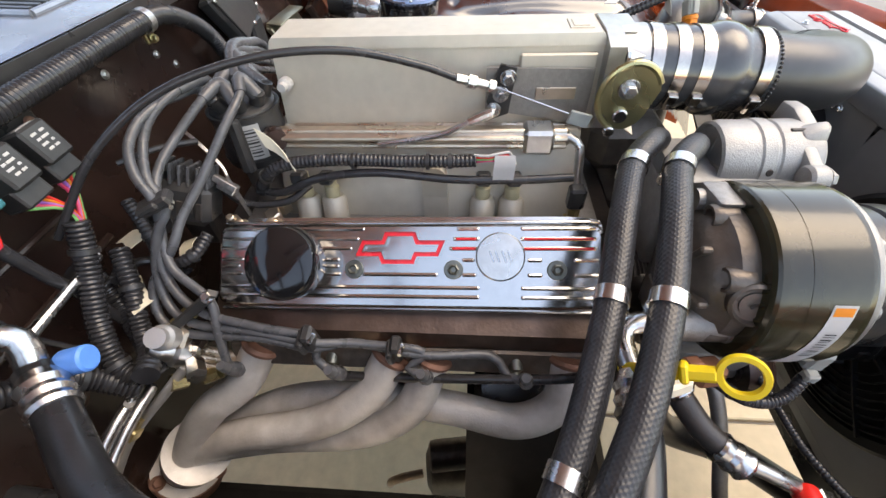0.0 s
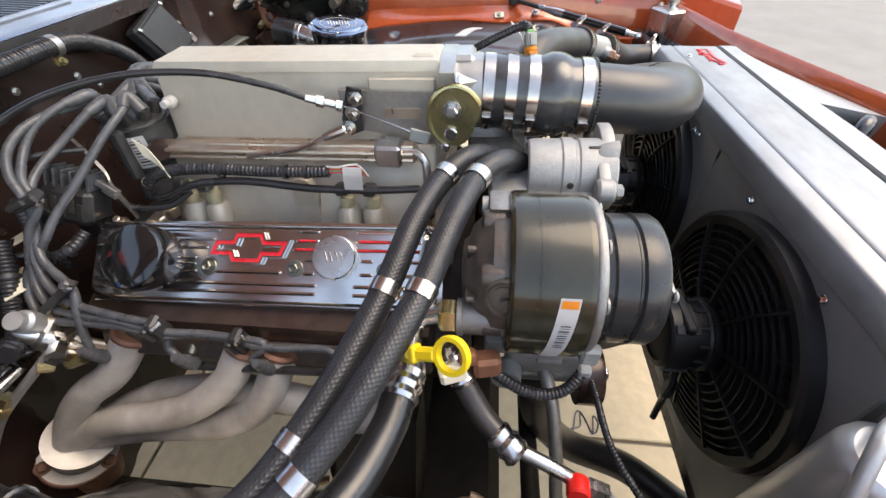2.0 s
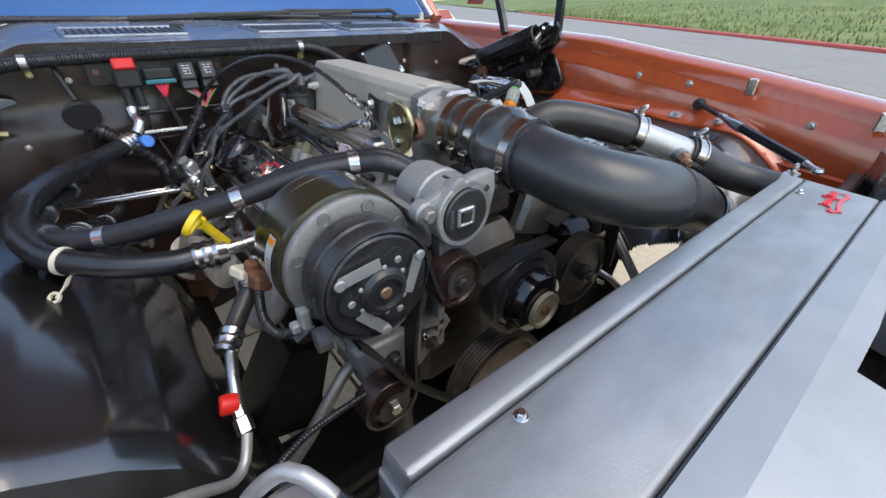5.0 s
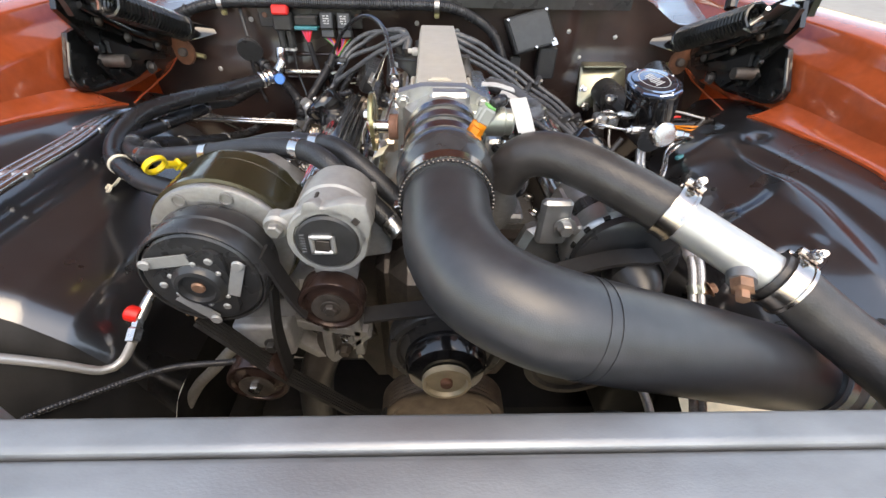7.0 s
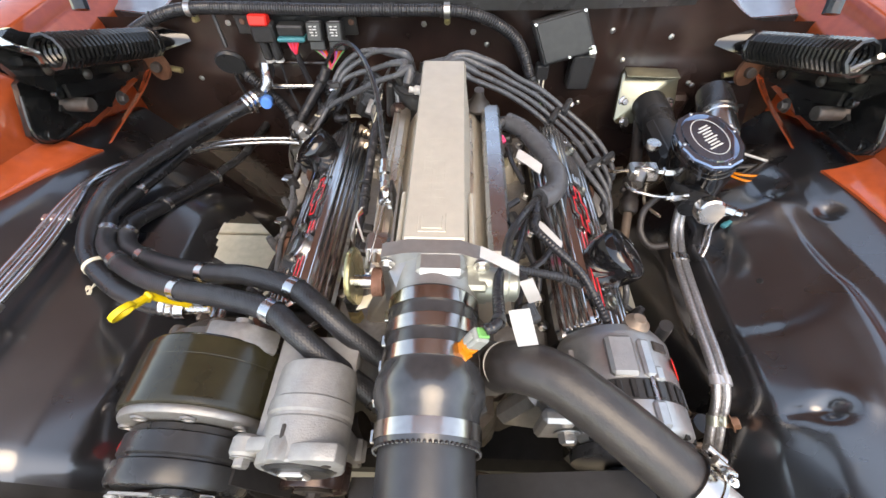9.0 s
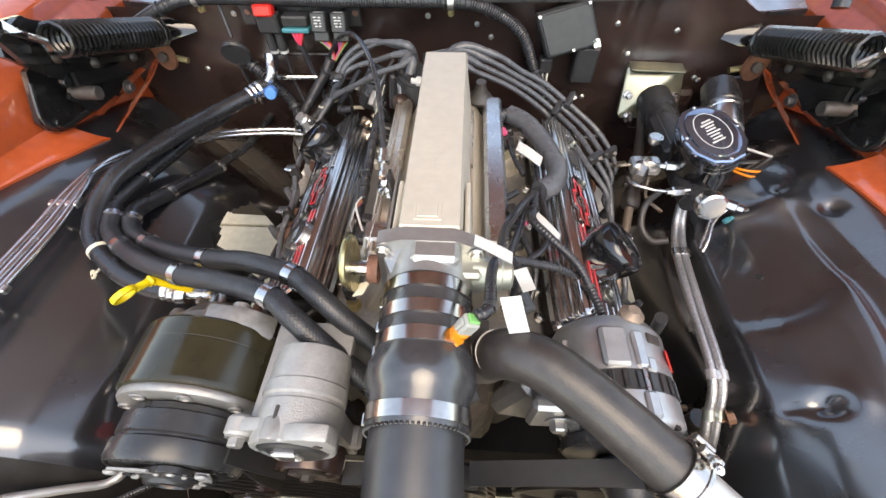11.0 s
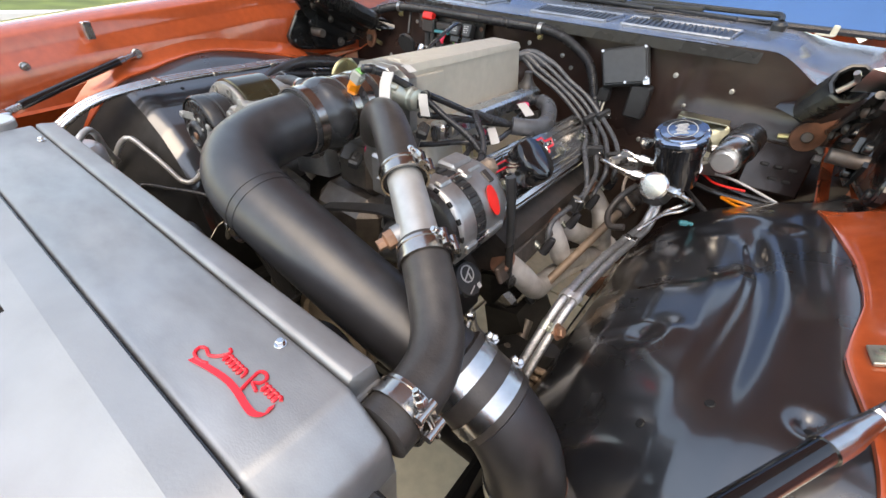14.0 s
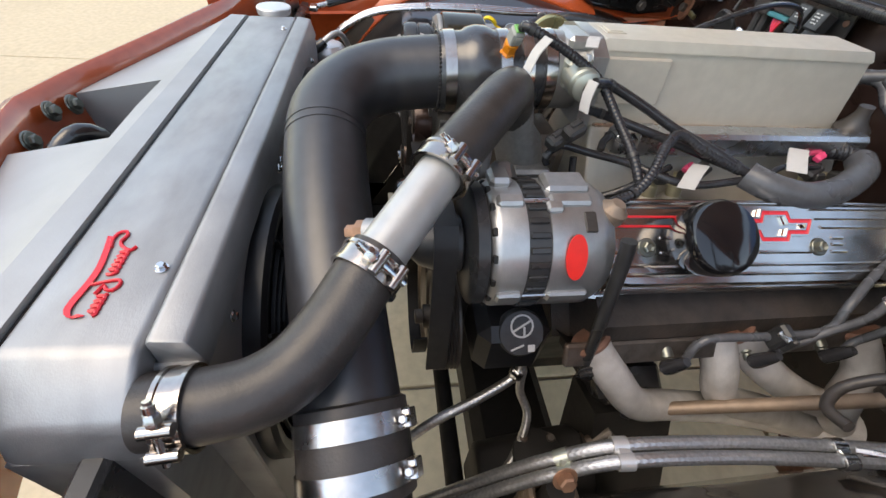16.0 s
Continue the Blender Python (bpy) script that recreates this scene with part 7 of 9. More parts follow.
part("tube", tube([(-0.305, 0.37, 0.725), (-0.308, 0.25, 0.735), (-0.312, 0.13, 0.752), (-0.322, 0.10, 0.785), (-0.340, 0.085, 0.835)], 0.0055, 12), "satin_black", dip, "black dipstick tube")
du = (Vector((-0.369, 0.065, 0.890)) - Vector((-0.380, 0.029, 0.907))).normalized()
dn = Vector((-0.62, 0.05, 0.55))
dn = (dn - du * dn.dot(du)).normalized()
dm = Matrix.Translation((-0.379, 0.036, 0.904)) @ Matrix((du, dn.cross(du), dn)).transposed().to_4x4()
part("handle", moved(merge(turned([(0.0115, -0.0035), (0.0150, -0.0035), (0.0158, 0), (0.0150, 0.0035), (0.0115, 0.0035), (0.0107, 0), (0.0115, -0.0035)], (0, 0, 0), (0, 0, 1), 40, False), box((0.024, 0, 0), (0.022, 0.011, 0.009), 0.003), box((0.034, 0, 0), (0.006, 0.015, 0.012), 0.003)), dm), "yellow_plastic", dip, "yellow ring handle")
part("stem", tube([dm @ Vector((0.038, 0, 0)), (-0.340, 0.085, 0.835)], 0.006, 12), "yellow_plastic", dip)

# ---- distributor and plug leads ----
dist = thing("distributor", "black distributor cap with long grey lead boots", "distributor", (-0.055, 0.505, 0.80))
DC = Vector((-0.055, 0.505, 0.862))
part("body", turned([(0.03, 0), (0.03, 0.05), (0.036, 0.062)], (DC.x, DC.y, 0.80), (0, 0, 1), 28), "cast_aluminium", dist)
part("cap", turned([(0.036, 0), (0.0425, 0.004), (0.0415, 0.066), (0.039, 0.074), (0.030, 0.080), (0.012, 0.082)], DC, (0, 0, 1), 44), "plastic_black", dist, "black moulded cap")
part("clip_column", box((-0.106, 0.497, 0.905), (0.014, 0.016, 0.070), 0.004, tilt(0, 6, 0)), "plastic_black", dist)
part("grommet", turned([(0.010, 0), (0.015, 0.004), (0.015, 0.016), (0.012, 0.022)], (-0.078, 0.466, 0.902), (-0.7, -0.4, 0.2), 20), "brown_pulley", dist, "brown rubber grommet")
for z in (0.872, 0.930):
    part("cap_rib", ring(0.0405, 0.0440, 0.004, (DC.x, DC.y, z), (0, 0, 1), 40), "plastic_black", dist)
blab = part("cap_label", sheet(lambda q, z: (DC.x + 0.0430 * math.cos(q), DC.y + 0.0430 * math.sin(q), z), list(np.linspace(radians(192), radians(222), 8)), [0.880, 0.926]), "tag_white", dist, "white barcode label")
for k in range(9):
    z = 0.884 + 0.0044 * k
    part("label_bar", sheet(lambda q, h, z=z: (DC.x + 0.0433 * math.cos(q), DC.y + 0.0433 * math.sin(q), z + h), list(np.linspace(radians(196), radians(214), 5)), [0, (0.0016, 0.0026, 0.0012)[k % 3]]), "label_ink", blab)
towers = []
for k in range(8):
    a = 2 * math.pi * (k + 0.5) / 8
    p = DC + Vector((0.026 * math.cos(a), 0.026 * math.sin(a), 0.076))
    towers.append((p, a))
    part("tower", turned([(0.0090, 0), (0.0085, 0.020)], p, (0.5 * math.cos(a), 0.5 * math.sin(a), 1), 14), "plastic_black", dist)


def lead(pts, boot_end):
    w = thing("spark_plug_lead", "grey silicone spark plug lead with moulded boots", "cable", pts[-1], "spark plug leads")
    part("wire", tube(pts, 0.0050, 12, 0.008), "wire_grey", w, "", 60)
    part("boot", taper(pts[:3], [0.0092, 0.0090, 0.0085, 0.0078, 0.0068, 0.0060], 16), "wire_grey", w, "", 60)
    d = Vector(pts[-2]) - Vector(pts[-1])
    part("boot", turned([(0.0085, 0), (0.009, 0.008), (0.007, 0.026), (0.005, 0.034)], pts[-1], d, 16), "wire_grey" if boot_end < 0 else "loom_black", w)


plug_y = {-1: (0.455, 0.335, 0.235, 0.125), 1: (0.44, 0.32, 0.22, 0.105)}
# the passenger leads loop outwards through the numbered clamp, the last one runs straight down
LOOPS = [
    [(-0.080, 0.535, 0.968), (-0.113, 0.547, 0.971), (-0.150, 0.560, 0.967), (-0.182, 0.563, 0.953), (-0.206, 0.552, 0.934), (-0.219, 0.537, 0.915)],
    [(-0.075, 0.528, 0.975), (-0.105, 0.540, 0.976), (-0.140, 0.556, 0.965), (-0.166, 0.560, 0.948), (-0.200, 0.548, 0.928), (-0.214, 0.534, 0.908)],
    [(-0.074, 0.510, 0.968), (-0.101, 0.520, 0.963), (-0.137, 0.540, 0.942), (-0.176, 0.547, 0.928), (-0.203, 0.543, 0.916), (-0.216, 0.534, 0.900)],
    [(-0.064, 0.490, 0.970), (-0.084, 0.484, 0.962), (-0.128, 0.492, 0.943), (-0.176, 0.510, 0.910), (-0.212, 0.528, 0.884), (-0.236, 0.534, 0.866)]]
for s in (-1, 1):
    for k, yy in enumerate(plug_y[s]):
        idx = {-1: (3, 2, 4, 5), 1: (0, 7, 1, 6)}[s][k]
        p, a = towers[idx]
        o = 0.0095 * k
        f = 1 - k / 3
        up = p + Vector((0.008 * math.cos(a), 0.008 * math.sin(a), 0.012))
        if s < 0:
            pts = [up] + LOOPS[k] + ([(-0.226 - 0.4 * o, 0.545, 0.880)] if k < 3 else []) + [(-0.252 - 0.010 * (1 - f), 0.535 + 0.03 * (1 - f), 0.850 - 0.025 * (1 - f)), (-0.275 - 0.017 * (1 - f), 0.494 + 0.048 * (1 - f), 0.826 - 0.034 * (1 - f))]
            pts += [(-0.290 - 0.3 * o, 0.44, 0.810 - 0.6 * o), (-0.293 - 0.3 * o, 0.387, 0.798 - 0.6 * o)] if k else [(-0.296, 0.487, 0.800)]
        else:
            pts = [up, (0.005 + 0.02 * f, 0.525 + 0.012 * f, 0.958 + 0.014 * f), (0.042 + 0.045 * f, 0.522 + 0.012 * f, 0.936 + 0.022 * f), (0.105 + 0.03 * f, 0.525 + 0.012 * f, 0.908 + 0.020 * f), (0.155 + 0.028 * f, 0.524 + 0.012 * f, 0.878 + 0.026 * f), (0.199 + 0.034 * f, 0.510 + 0.011 * f, 0.850 + 0.022 * f), (0.232 + 0.055 * f, 0.448 + 0.034 * f, 0.845 - 0.002 * f), (0.258 + 0.060 * f, 0.385 + 0.052 * f, 0.835 - 0.018 * f), (0.288 + 0.036 * f, 0.335 + 0.075 * f, 0.815 - 0.02 * f)]
        if yy < 0.40:
            for q in np.arange(0.320 if s > 0 else 0.345, yy + 0.03, -0.075):
                pts.append((s * ((0.300 if s > 0 else 0.292) + 0.004 * math.sin(q * 40 + k)), q, (0.795 if s > 0 else 0.784) - 0.4 * o - (0.05 if s > 0 else 0.12) * (0.345 - q)))
            pts += [(s * 0.306, yy + 0.05, 0.772 - 0.01 * k)]
        pts += [(s * 0.314, yy + 0.032, 0.752), (s * 0.308, yy + 0.030, 0.735)]
        lead(pts, s)
mush = thing("breather_grommet", "black rubber breather elbow behind the plenum", "grommet", (0.058, 0.475, 0.80))
part("stem", tube([(0.062, 0.478, 0.80), (0.060, 0.476, 0.87), (0.058, 0.473, 0.905)], 0.010, 16), "rubber", mush)
part("head", turned([(0.012, 0), (0.021, 0.006), (0.022, 0.012), (0.014, 0.022), (0.009, 0.034), (0.009, 0.044)], (0.058, 0.473, 0.900), (0, -0.1, 1), 28), "rubber_soft", mush)
for nm, pp, rot in (("lead_clamp", (-0.298, 0.387, 0.794), (0, -10, 0)), ("lead_clamp", (-0.294, 0.297, 0.772), (0, -10, 0)), ("lead_clamp", (-0.219, 0.536, 0.912), (70, 0, 20)), ("lead_clamp", (0.212, 0.512, 0.864), (0, 70, 60)), ("lead_clamp", (0.235, 0.524, 0.876), (0, 70, 60)), ("lead_clamp", (0.272, 0.398, 0.838), (0, 90, 40)), ("lead_clamp", (0.308, 0.428, 0.826), (0, 90, 40)), ("lead_clamp", (0.306, 0.25, 0.785), (0, 10, 0))):
    lc = thing(nm, "black plastic spark plug lead separator", "clip", pp, "lead separators")
    part("body", merge(box(pp, (0.020, 0.012, 0.034), 0.003, tilt(*rot)), box(Vector(pp) + Vector((-0.004 if pp[0] < 0 else 0.004, 0.006, 0)), (0.022, 0.008, 0.024), 0.003, tilt(*rot))), "plastic_black", lc)
    part("screw", bolt(Vector(pp) + tilt(*rot) @ Vector((0, -0.006, 0.010)), tilt(*rot) @ Vector((-1 if pp[0] < 0 else 1, 0, 0.4)), 0.003, 0.012), "bright_steel", lc)
heat = thing("lead_bracket", "black folded lead bracket on bright studs", "bracket", (-0.30, 0.46, 0.80))
ST, SB, SN = Vector((-0.272, 0.484, 0.834)), Vector((-0.296, 0.550, 0.786)), Vector((-0.55, -0.12, 0.82))
part("strap", hull([p + w * 0.006 + SN * h for p in (ST, SB) for w in (Vector((-0.6, 0.6, 0.3)), Vector((0.6, -0.6, -0.3)), Vector((0.5, 0.7, 0.4)), Vector((-0.5, -0.7, -0.4))) for h in (0.006, 0.009)]), "satin_black", heat)
for p in (ST.lerp(SB, 0.08) + SN * 0.009, ST.lerp(SB, 0.92) + SN * 0.009):
    part("stud", bolt(p, (-0.55, -0.1, 0.8), 0.005, 0.007), "bright_steel", heat)

# ---- wiring on the engine ----
def harness(name, label, pts, r, material="loom_black", ridged=True, group=""):
    h = thing(name, label, "wiring", pts[len(pts) // 2], group)
    part("sleeve", loom(pts, r) if ridged else tube(pts, r, 14), material, h, "", 70)
    if len(pts) > 4:
        for k in (1, len(pts) - 2):
            d = (Vector(pts[k + 1]) - Vector(pts[k - 1])).normalized()
            part("tie", ring(r * 1.0, r * 1.14, 0.005, Vector(pts[k]) - d * 0.0025, d, 20), "plastic_black", h, "black cable tie")
    return h


hr = harness("injector_harness", "corrugated black injector wiring sleeve with tied tags", [(-0.115, 0.49, 0.845), (-0.125, 0.47, 0.875), (-0.125, 0.44, 0.893), (-0.123, 0.38, 0.899), (-0.121, 0.30, 0.896), (-0.119, 0.245, 0.895), (-0.117, 0.215, 0.895)], 0.0078)
part("tail", tube([(-0.12, 0.49, 0.85), (-0.132, 0.45, 0.858), (-0.13, 0.40, 0.878), (-0.127, 0.33, 0.884), (-0.124, 0.24, 0.873), (-0.12, 0.16, 0.870), (-0.117, 0.10, 0.872)], 0.0052, 12), "loom_black", hr)
part("tail", tube([(-0.13, 0.53, 0.86), (-0.14, 0.50, 0.845), (-0.135, 0.45, 0.845), (-0.12, 0.42, 0.86)], 0.0045, 12), "loom_black", hr)
for y in (0.355, 0.268):
    part("cable_tie", ring(0.0085, 0.0098, 0.004, (-0.1225, y, 0.897), (0, 1, 0), 20), "plastic_black", hr)
for k, m in enumerate(("pink_wire", "green_plastic", "red_plastic", "tag_white")):
    part("wire", tube([(-0.117, 0.217, 0.893 + 0.003 * k), (-0.122, 0.20, 0.898 + 0.002 * k), (-0.115, 0.178, 0.893 + 0.004 * k), (-0.11, 0.168, 0.885)], 0.0016, 8), m, hr)


def tag(pts, w, side, material="tag_white", label="folded white paper wire tag"):
    return solo("wire_tag", strip(spline(pts, 0.006), w, 0.0012, side), material, label, "tag", "wire tags")


tag([(-0.122, 0.182, 0.905), (-0.127, 0.182, 0.895), (-0.128, 0.183, 0.876)], 0.024, (0, 1, 0))
tag([(-0.118, 0.462, 0.925), (-0.122, 0.445, 0.915), (-0.13, 0.43, 0.900)], 0.024, (0.3, 0.4, 0.8), "tag_cream", "cream paper wire tag")
tag([(0.045, 0.058, 1.008), (0.062, 0.046, 1.011), (0.082, 0.036, 1.008)], 0.014, (0.1, 1, 0), "tag_white")
tag([(0.077, -0.011, 1.014), (0.082, -0.023, 1.001), (0.088, -0.031, 0.984)], 0.019, (1, 0.1, 0.1))
tag([(0.094, 0.045, 0.978), (0.101, 0.039, 0.965), (0.108, 0.037, 0.949)], 0.015, (1, 0.3, 0.1))
tag([(0.118, 0.335, 0.912), (0.135, 0.320, 0.910), (0.155, 0.308, 0.902)], 0.024, (0.3, 1, 0))
tag([(0.135, 0.195, 0.899), (0.150, 0.178, 0.897), (0.168, 0.160, 0.888)], 0.020, (0.3, 1, 0))
tag([(-0.250, 0.600, 0.822), (-0.266, 0.585, 0.824), (-0.282, 0.568, 0.818)], 0.022, (0.8, -0.5, 0.05), "tag_cream", "cream paper wire tag")
tag([(-0.190, 0.640, 0.832), (-0.196, 0.622, 0.840), (-0.212, 0.606, 0.842)], 0.022, (0.8, -0.4, 0.1), "tag_cream", "cream paper wire tag")
tag([(-0.186, 0.560, 0.826), (-0.202, 0.556, 0.830), (-0.222, 0.546, 0.826)], 0.016, (0.3, -0.9, 0.2), "tag_cream", "cream paper wire tag")
fit_ = thing("coolant_fitting", "tarnished brass coolant fitting at the back of the cylinder head", "fitting", (-0.30, 0.53, 0.765))
part("base", turned([(0.018, 0), (0.018, 0.012), (0.014, 0.015)], (-0.297, 0.540, 0.785), (-0.5, -0.2, 0.8), 6), "rail_alloy", fit_)
part("stem", turned([(0.012, 0.012), (0.0135, 0.018), (0.0135, 0.034), (0.0105, 0.038), (0.0105, 0.046)], (-0.297, 0.540, 0.785), (-0.5, -0.2, 0.8), 20), "cap_white", fit_, "pale threaded stem")
part("side_port", turned([(0.009, 0), (0.009, 0.022), (0.007, 0.024)], (-0.288, 0.545, 0.790), (0.8, -0.5, 0.2), 6), "brass", fit_)
for p, r in (((-0.165, 0.500, 0.825), 0.010), ((-0.160, 0.462, 0.822), 0.012), ((-0.150, 0.520, 0.820), 0.009)):
    solo("head_nut", merge(turned([(r, 0), (r, 0.010), (r * 0.8, 0.012)], p, (-0.4, -0.1, 0.9), 6), turned([(r * 0.55, 0.012), (r * 0.55, 0.020), (r * 0.4, 0.021)], p, (-0.4, -0.1, 0.9), 14), turned([(r * 0.7, -0.04), (r * 0.7, 0.0)], p, (-0.4, -0.1, 0.9), 10)), "rail_alloy", "tarnished nut on a stud at the rear of the head", "nut", "head studs")
solo("heater_loom", loom([(-0.27, 0.63, 0.86), (-0.262, 0.622, 0.835), (-0.272, 0.607, 0.806), (-0.292, 0.585, 0.790), (-0.315, 0.56, 0.785), (-0.345, 0.545, 0.79)], 0.0125, 0.006), "loom_black", "thick corrugated black sleeve looping behind the head", "wiring")
solo("sensor_lead", tube([(-0.262, 0.600, 0.838), (-0.245, 0.61, 0.836), (-0.225, 0.60, 0.828), (-0.215, 0.575, 0.818), (-0.225, 0.55, 0.812)], 0.005, 10), "loom_black", "black sensor lead with a red tip", "wire")
tag([(-0.08, 0.055, 0.925), (-0.088, 0.04, 0.918)], 0.015, (1, 0, 0.5), "tag_cream", "cream paper wire tag")
big = thing("engine_harness", "thick smooth grey-black wiring conduit beside the plenum", "wiring", (0.15, 0.33, 0.875))
part("conduit", tube([(0.148, 0.250, 0.894), (0.172, 0.271, 0.891), (0.183, 0.311, 0.888), (0.168, 0.372, 0.888), (0.140, 0.425, 0.892), (0.112, 0.451, 0.892)], 0.0165, 24), "wire_grey", big)
part("conduit_end", loom([(0.114, 0.449, 0.893), (0.098, 0.440, 0.895), (0.086, 0.41, 0.890), (0.090, 0.385, 0.880)], 0.011), "loom_black", big)
runs = [
    ([(0.092, 0.048, 0.975), (0.078, 0.075, 0.968), (0.085, 0.123, 0.947), (0.100, 0.165, 0.927), (0.120, 0.205, 0.914), (0.138, 0.239, 0.900), (0.150, 0.256, 0.893)], 0.0058, False),
    ([(0.046, -0.033, 1.015), (0.058, -0.024, 1.016), (0.062, 0.021, 0.996), (0.073, 0.063, 0.970), (0.109, 0.082, 0.940), (0.150, 0.089, 0.920), (0.180, 0.094, 0.897)], 0.0058, True),
    ([(0.090, 0.046, 0.945), (0.085, 0.072, 0.937), (0.095, 0.110, 0.928), (0.110, 0.156, 0.917), (0.122, 0.207, 0.903), (0.142, 0.246, 0.895)], 0.0055, False),
    ([(0.100, 0.016, 0.878), (0.100, 0.013, 0.888), (0.095, 0.030, 0.900), (0.100, 0.068, 0.893), (0.115, 0.115, 0.888), (0.143, 0.142, 0.888), (0.158, 0.179, 0.886), (0.150, 0.253, 0.888)], 0.0048, False),
    ([(0.092, 0.085, 0.893), (0.078, 0.098, 0.905), (0.073, 0.145, 0.910), (0.078, 0.190, 0.908), (0.092, 0.217, 0.905), (0.112, 0.238, 0.902)], 0.0048, False),
    ([(0.204, 0.042, 0.895), (0.193, 0.077, 0.900), (0.176, 0.102, 0.915), (0.144, 0.129, 0.930), (0.124, 0.157, 0.932), (0.132, 0.192, 0.915), (0.141, 0.239, 0.897)], 0.0058, True),
    ([(0.118, 0.17, 0.885), (0.135, 0.12, 0.87), (0.125, 0.08, 0.845), (0.10, 0.06, 0.85), (0.088, 0.055, 0.88)], 0.0045, False),
    ([(0.13, 0.30, 0.88), (0.115, 0.34, 0.885), (0.108, 0.40, 0.878)], 0.004, False),
]
for pts, r, rid in runs:
    harness("wiring_branch", "black sleeved wiring branch of the engine harness", pts, r, "loom_black", rid, "wiring branches")
for p, m, n in (((0.105, 0.035, 0.925), "plastic_black", "black"), ((0.107, 0.395, 0.872), "plastic_black", "black"), ((0.108, 0.225, 0.872), "plastic_black", "black"), ((0.10, 0.02, 0.91), "plastic_black", "black"), ((0.100, 0.400, 0.890), "pink_wire", "pink"), ((0.12, 0.195, 0.885), "pink_wire", "pink"), ((0.05, -0.03, 0.90), "pink_wire", "pink"), ((0.045, -0.055, 0.885), "plastic_black", "black"), ((0.055, -0.02, 0.895), "yellow_plastic", "yellow")):
    pl = thing("wiring_plug", n + " plastic wiring plug with its lock tab", "connector", p, "wiring plugs")
    k = 0.55 if m == "pink_wire" else 1.0
    part("shell", merge(box(p, (0.018 * k, 0.026 * k, 0.016 * k), 0.003 * k, tilt(20, 15, 30)), box(Vector(p) + Vector((0, 0, 0.009 * k)), (0.007 * k, 0.016 * k, 0.004 * k), 0.001 * k, tilt(20, 15, 30))), m, pl)

# ---- firewall side ----
def fuse_holder():
    f = thing("fuse_holder", "black maxi-fuse holder with a red cover on the firewall", "fuse holder", (-0.359, 0.63, 0.93))
    part("cover", box((-0.359, 0.610, 0.999), (0.036, 0.022, 0.020), 0.003, tilt(-15, 0, 0)), "red_plastic", f, "red fuse cover")
    part("body", merge(box((-0.359, 0.618, 0.975), (0.044, 0.028, 0.036), 0.004), box((-0.369, 0.622, 0.94), (0.016, 0.020, 0.046), 0.004), box((-0.349, 0.622, 0.94), (0.016, 0.020, 0.046), 0.004)), "plastic_black", f)
    for x in (-0.369, -0.349):
        part("seal", ring(0.006, 0.009, 0.005, (x, 0.622, 0.913), (0, 0, 1), 18), "tag_white", f)
    part("wire", tube([(-0.369, 0.622, 0.915), (-0.372, 0.62, 0.885), (-0.395, 0.622, 0.868), (-0.425, 0.632, 0.875)], 0.003, 8), "loom_black", f)
    part("wire", tube([(-0.349, 0.622, 0.915), (-0.345, 0.615, 0.86), (-0.33, 0.60, 0.80), (-0.335, 0.57, 0.74)], 0.003, 8), "loom_black", f)
    part("mount_plate", box((-0.30, 0.640, 0.985), (0.24, 0.006, 0.05), 0.001), "satin_black", f)
    for x in (-0.405, -0.19):
        part("rivet", disc(0.006, 0.003, (x, 0.637, 0.985), (0, -1, 0), 14), "rust", f)


fuse_holder()
cn = thing("bulkhead_connector", "flat black bulkhead connector with a teal lock and red wires", "connector", (-0.306, 0.625, 0.94))
part("shell", box((-0.306, 0.622, 0.978), (0.052, 0.026, 0.020), 0.003), "plastic_black", cn)
part("lock", box((-0.306, 0.615, 0.964), (0.054, 0.026, 0.008), 0.002), "teal_plastic", cn, "teal lock bar")
for k in range(6):
    part("wire", tube([(-0.318 + 0.005 * k, 0.612, 0.962), (-0.312 + 0.0025 * k, 0.608, 0.947), (-0.306, 0.612, 0.930)], 0.0018, 8), "red_plastic" if k % 2 else "pink_wire", cn)
part("sleeve", tube([(-0.306, 0.613, 0.934), (-0.298, 0.612, 0.89), (-0.287, 0.612, 0.84), (-0.285, 0.60, 0.79)], 0.006, 12), "loom_black", cn)
for kx, x in enumerate((-0.256, -0.217)):
    rl = thing("relay", "black cube relay with white printed diagram on the firewall", "relay", (x, 0.615, 0.95), "relays")
    cs = box((x, 0.612, 0.978), (0.029, 0.028, 0.034), 0.0025, tilt(-18, 0, 0))
    part("case", cs, "plastic_black", rl)
    part("socket", box((x, 0.616, 0.952), (0.030, 0.030, 0.020), 0.002, tilt(-18, 0, 0)), "plastic_black", rl)
    fm = Matrix.Translation((x, 0.612, 0.978)) @ tilt(-18, 0, 0).to_4x4()
    for j, (dx, dz, w) in enumerate(((-0.005, 0.009, 0.006), (0.004, 0.009, 0.005), (-0.005, 0.004, 0.004), (0.002, 0.004, 0.008), (-0.004, -0.001, 0.007), (0.005, -0.001, 0.003), (-0.003, -0.006, 0.005), (0.004, -0.006, 0.005))):
        part("print_mark", moved(box((dx, -0.0142, dz), (w, 0.0006, 0.0022), 0.0002), fm), "tag_white", rl)
    part("top_print", moved(box((0, -0.004, 0.0172), (0.018, 0.006, 0.0006), 0.0002), fm), "tag_white", rl)
    cols = ("green_plastic", "pink_wire", "purple_wire", "orange_plastic", "red_plastic")
    for j in range(5):
        part("wire", tube([(x - 0.010 + 0.005 * j, 0.612, 0.943), (x * 0.4 - 0.236 * 0.6 + 0.001 * j, 0.606, 0.925), (-0.246 + 0.0015 * j, 0.602, 0.905)], 0.0017, 8), cols[(j + kx) % 5], rl)
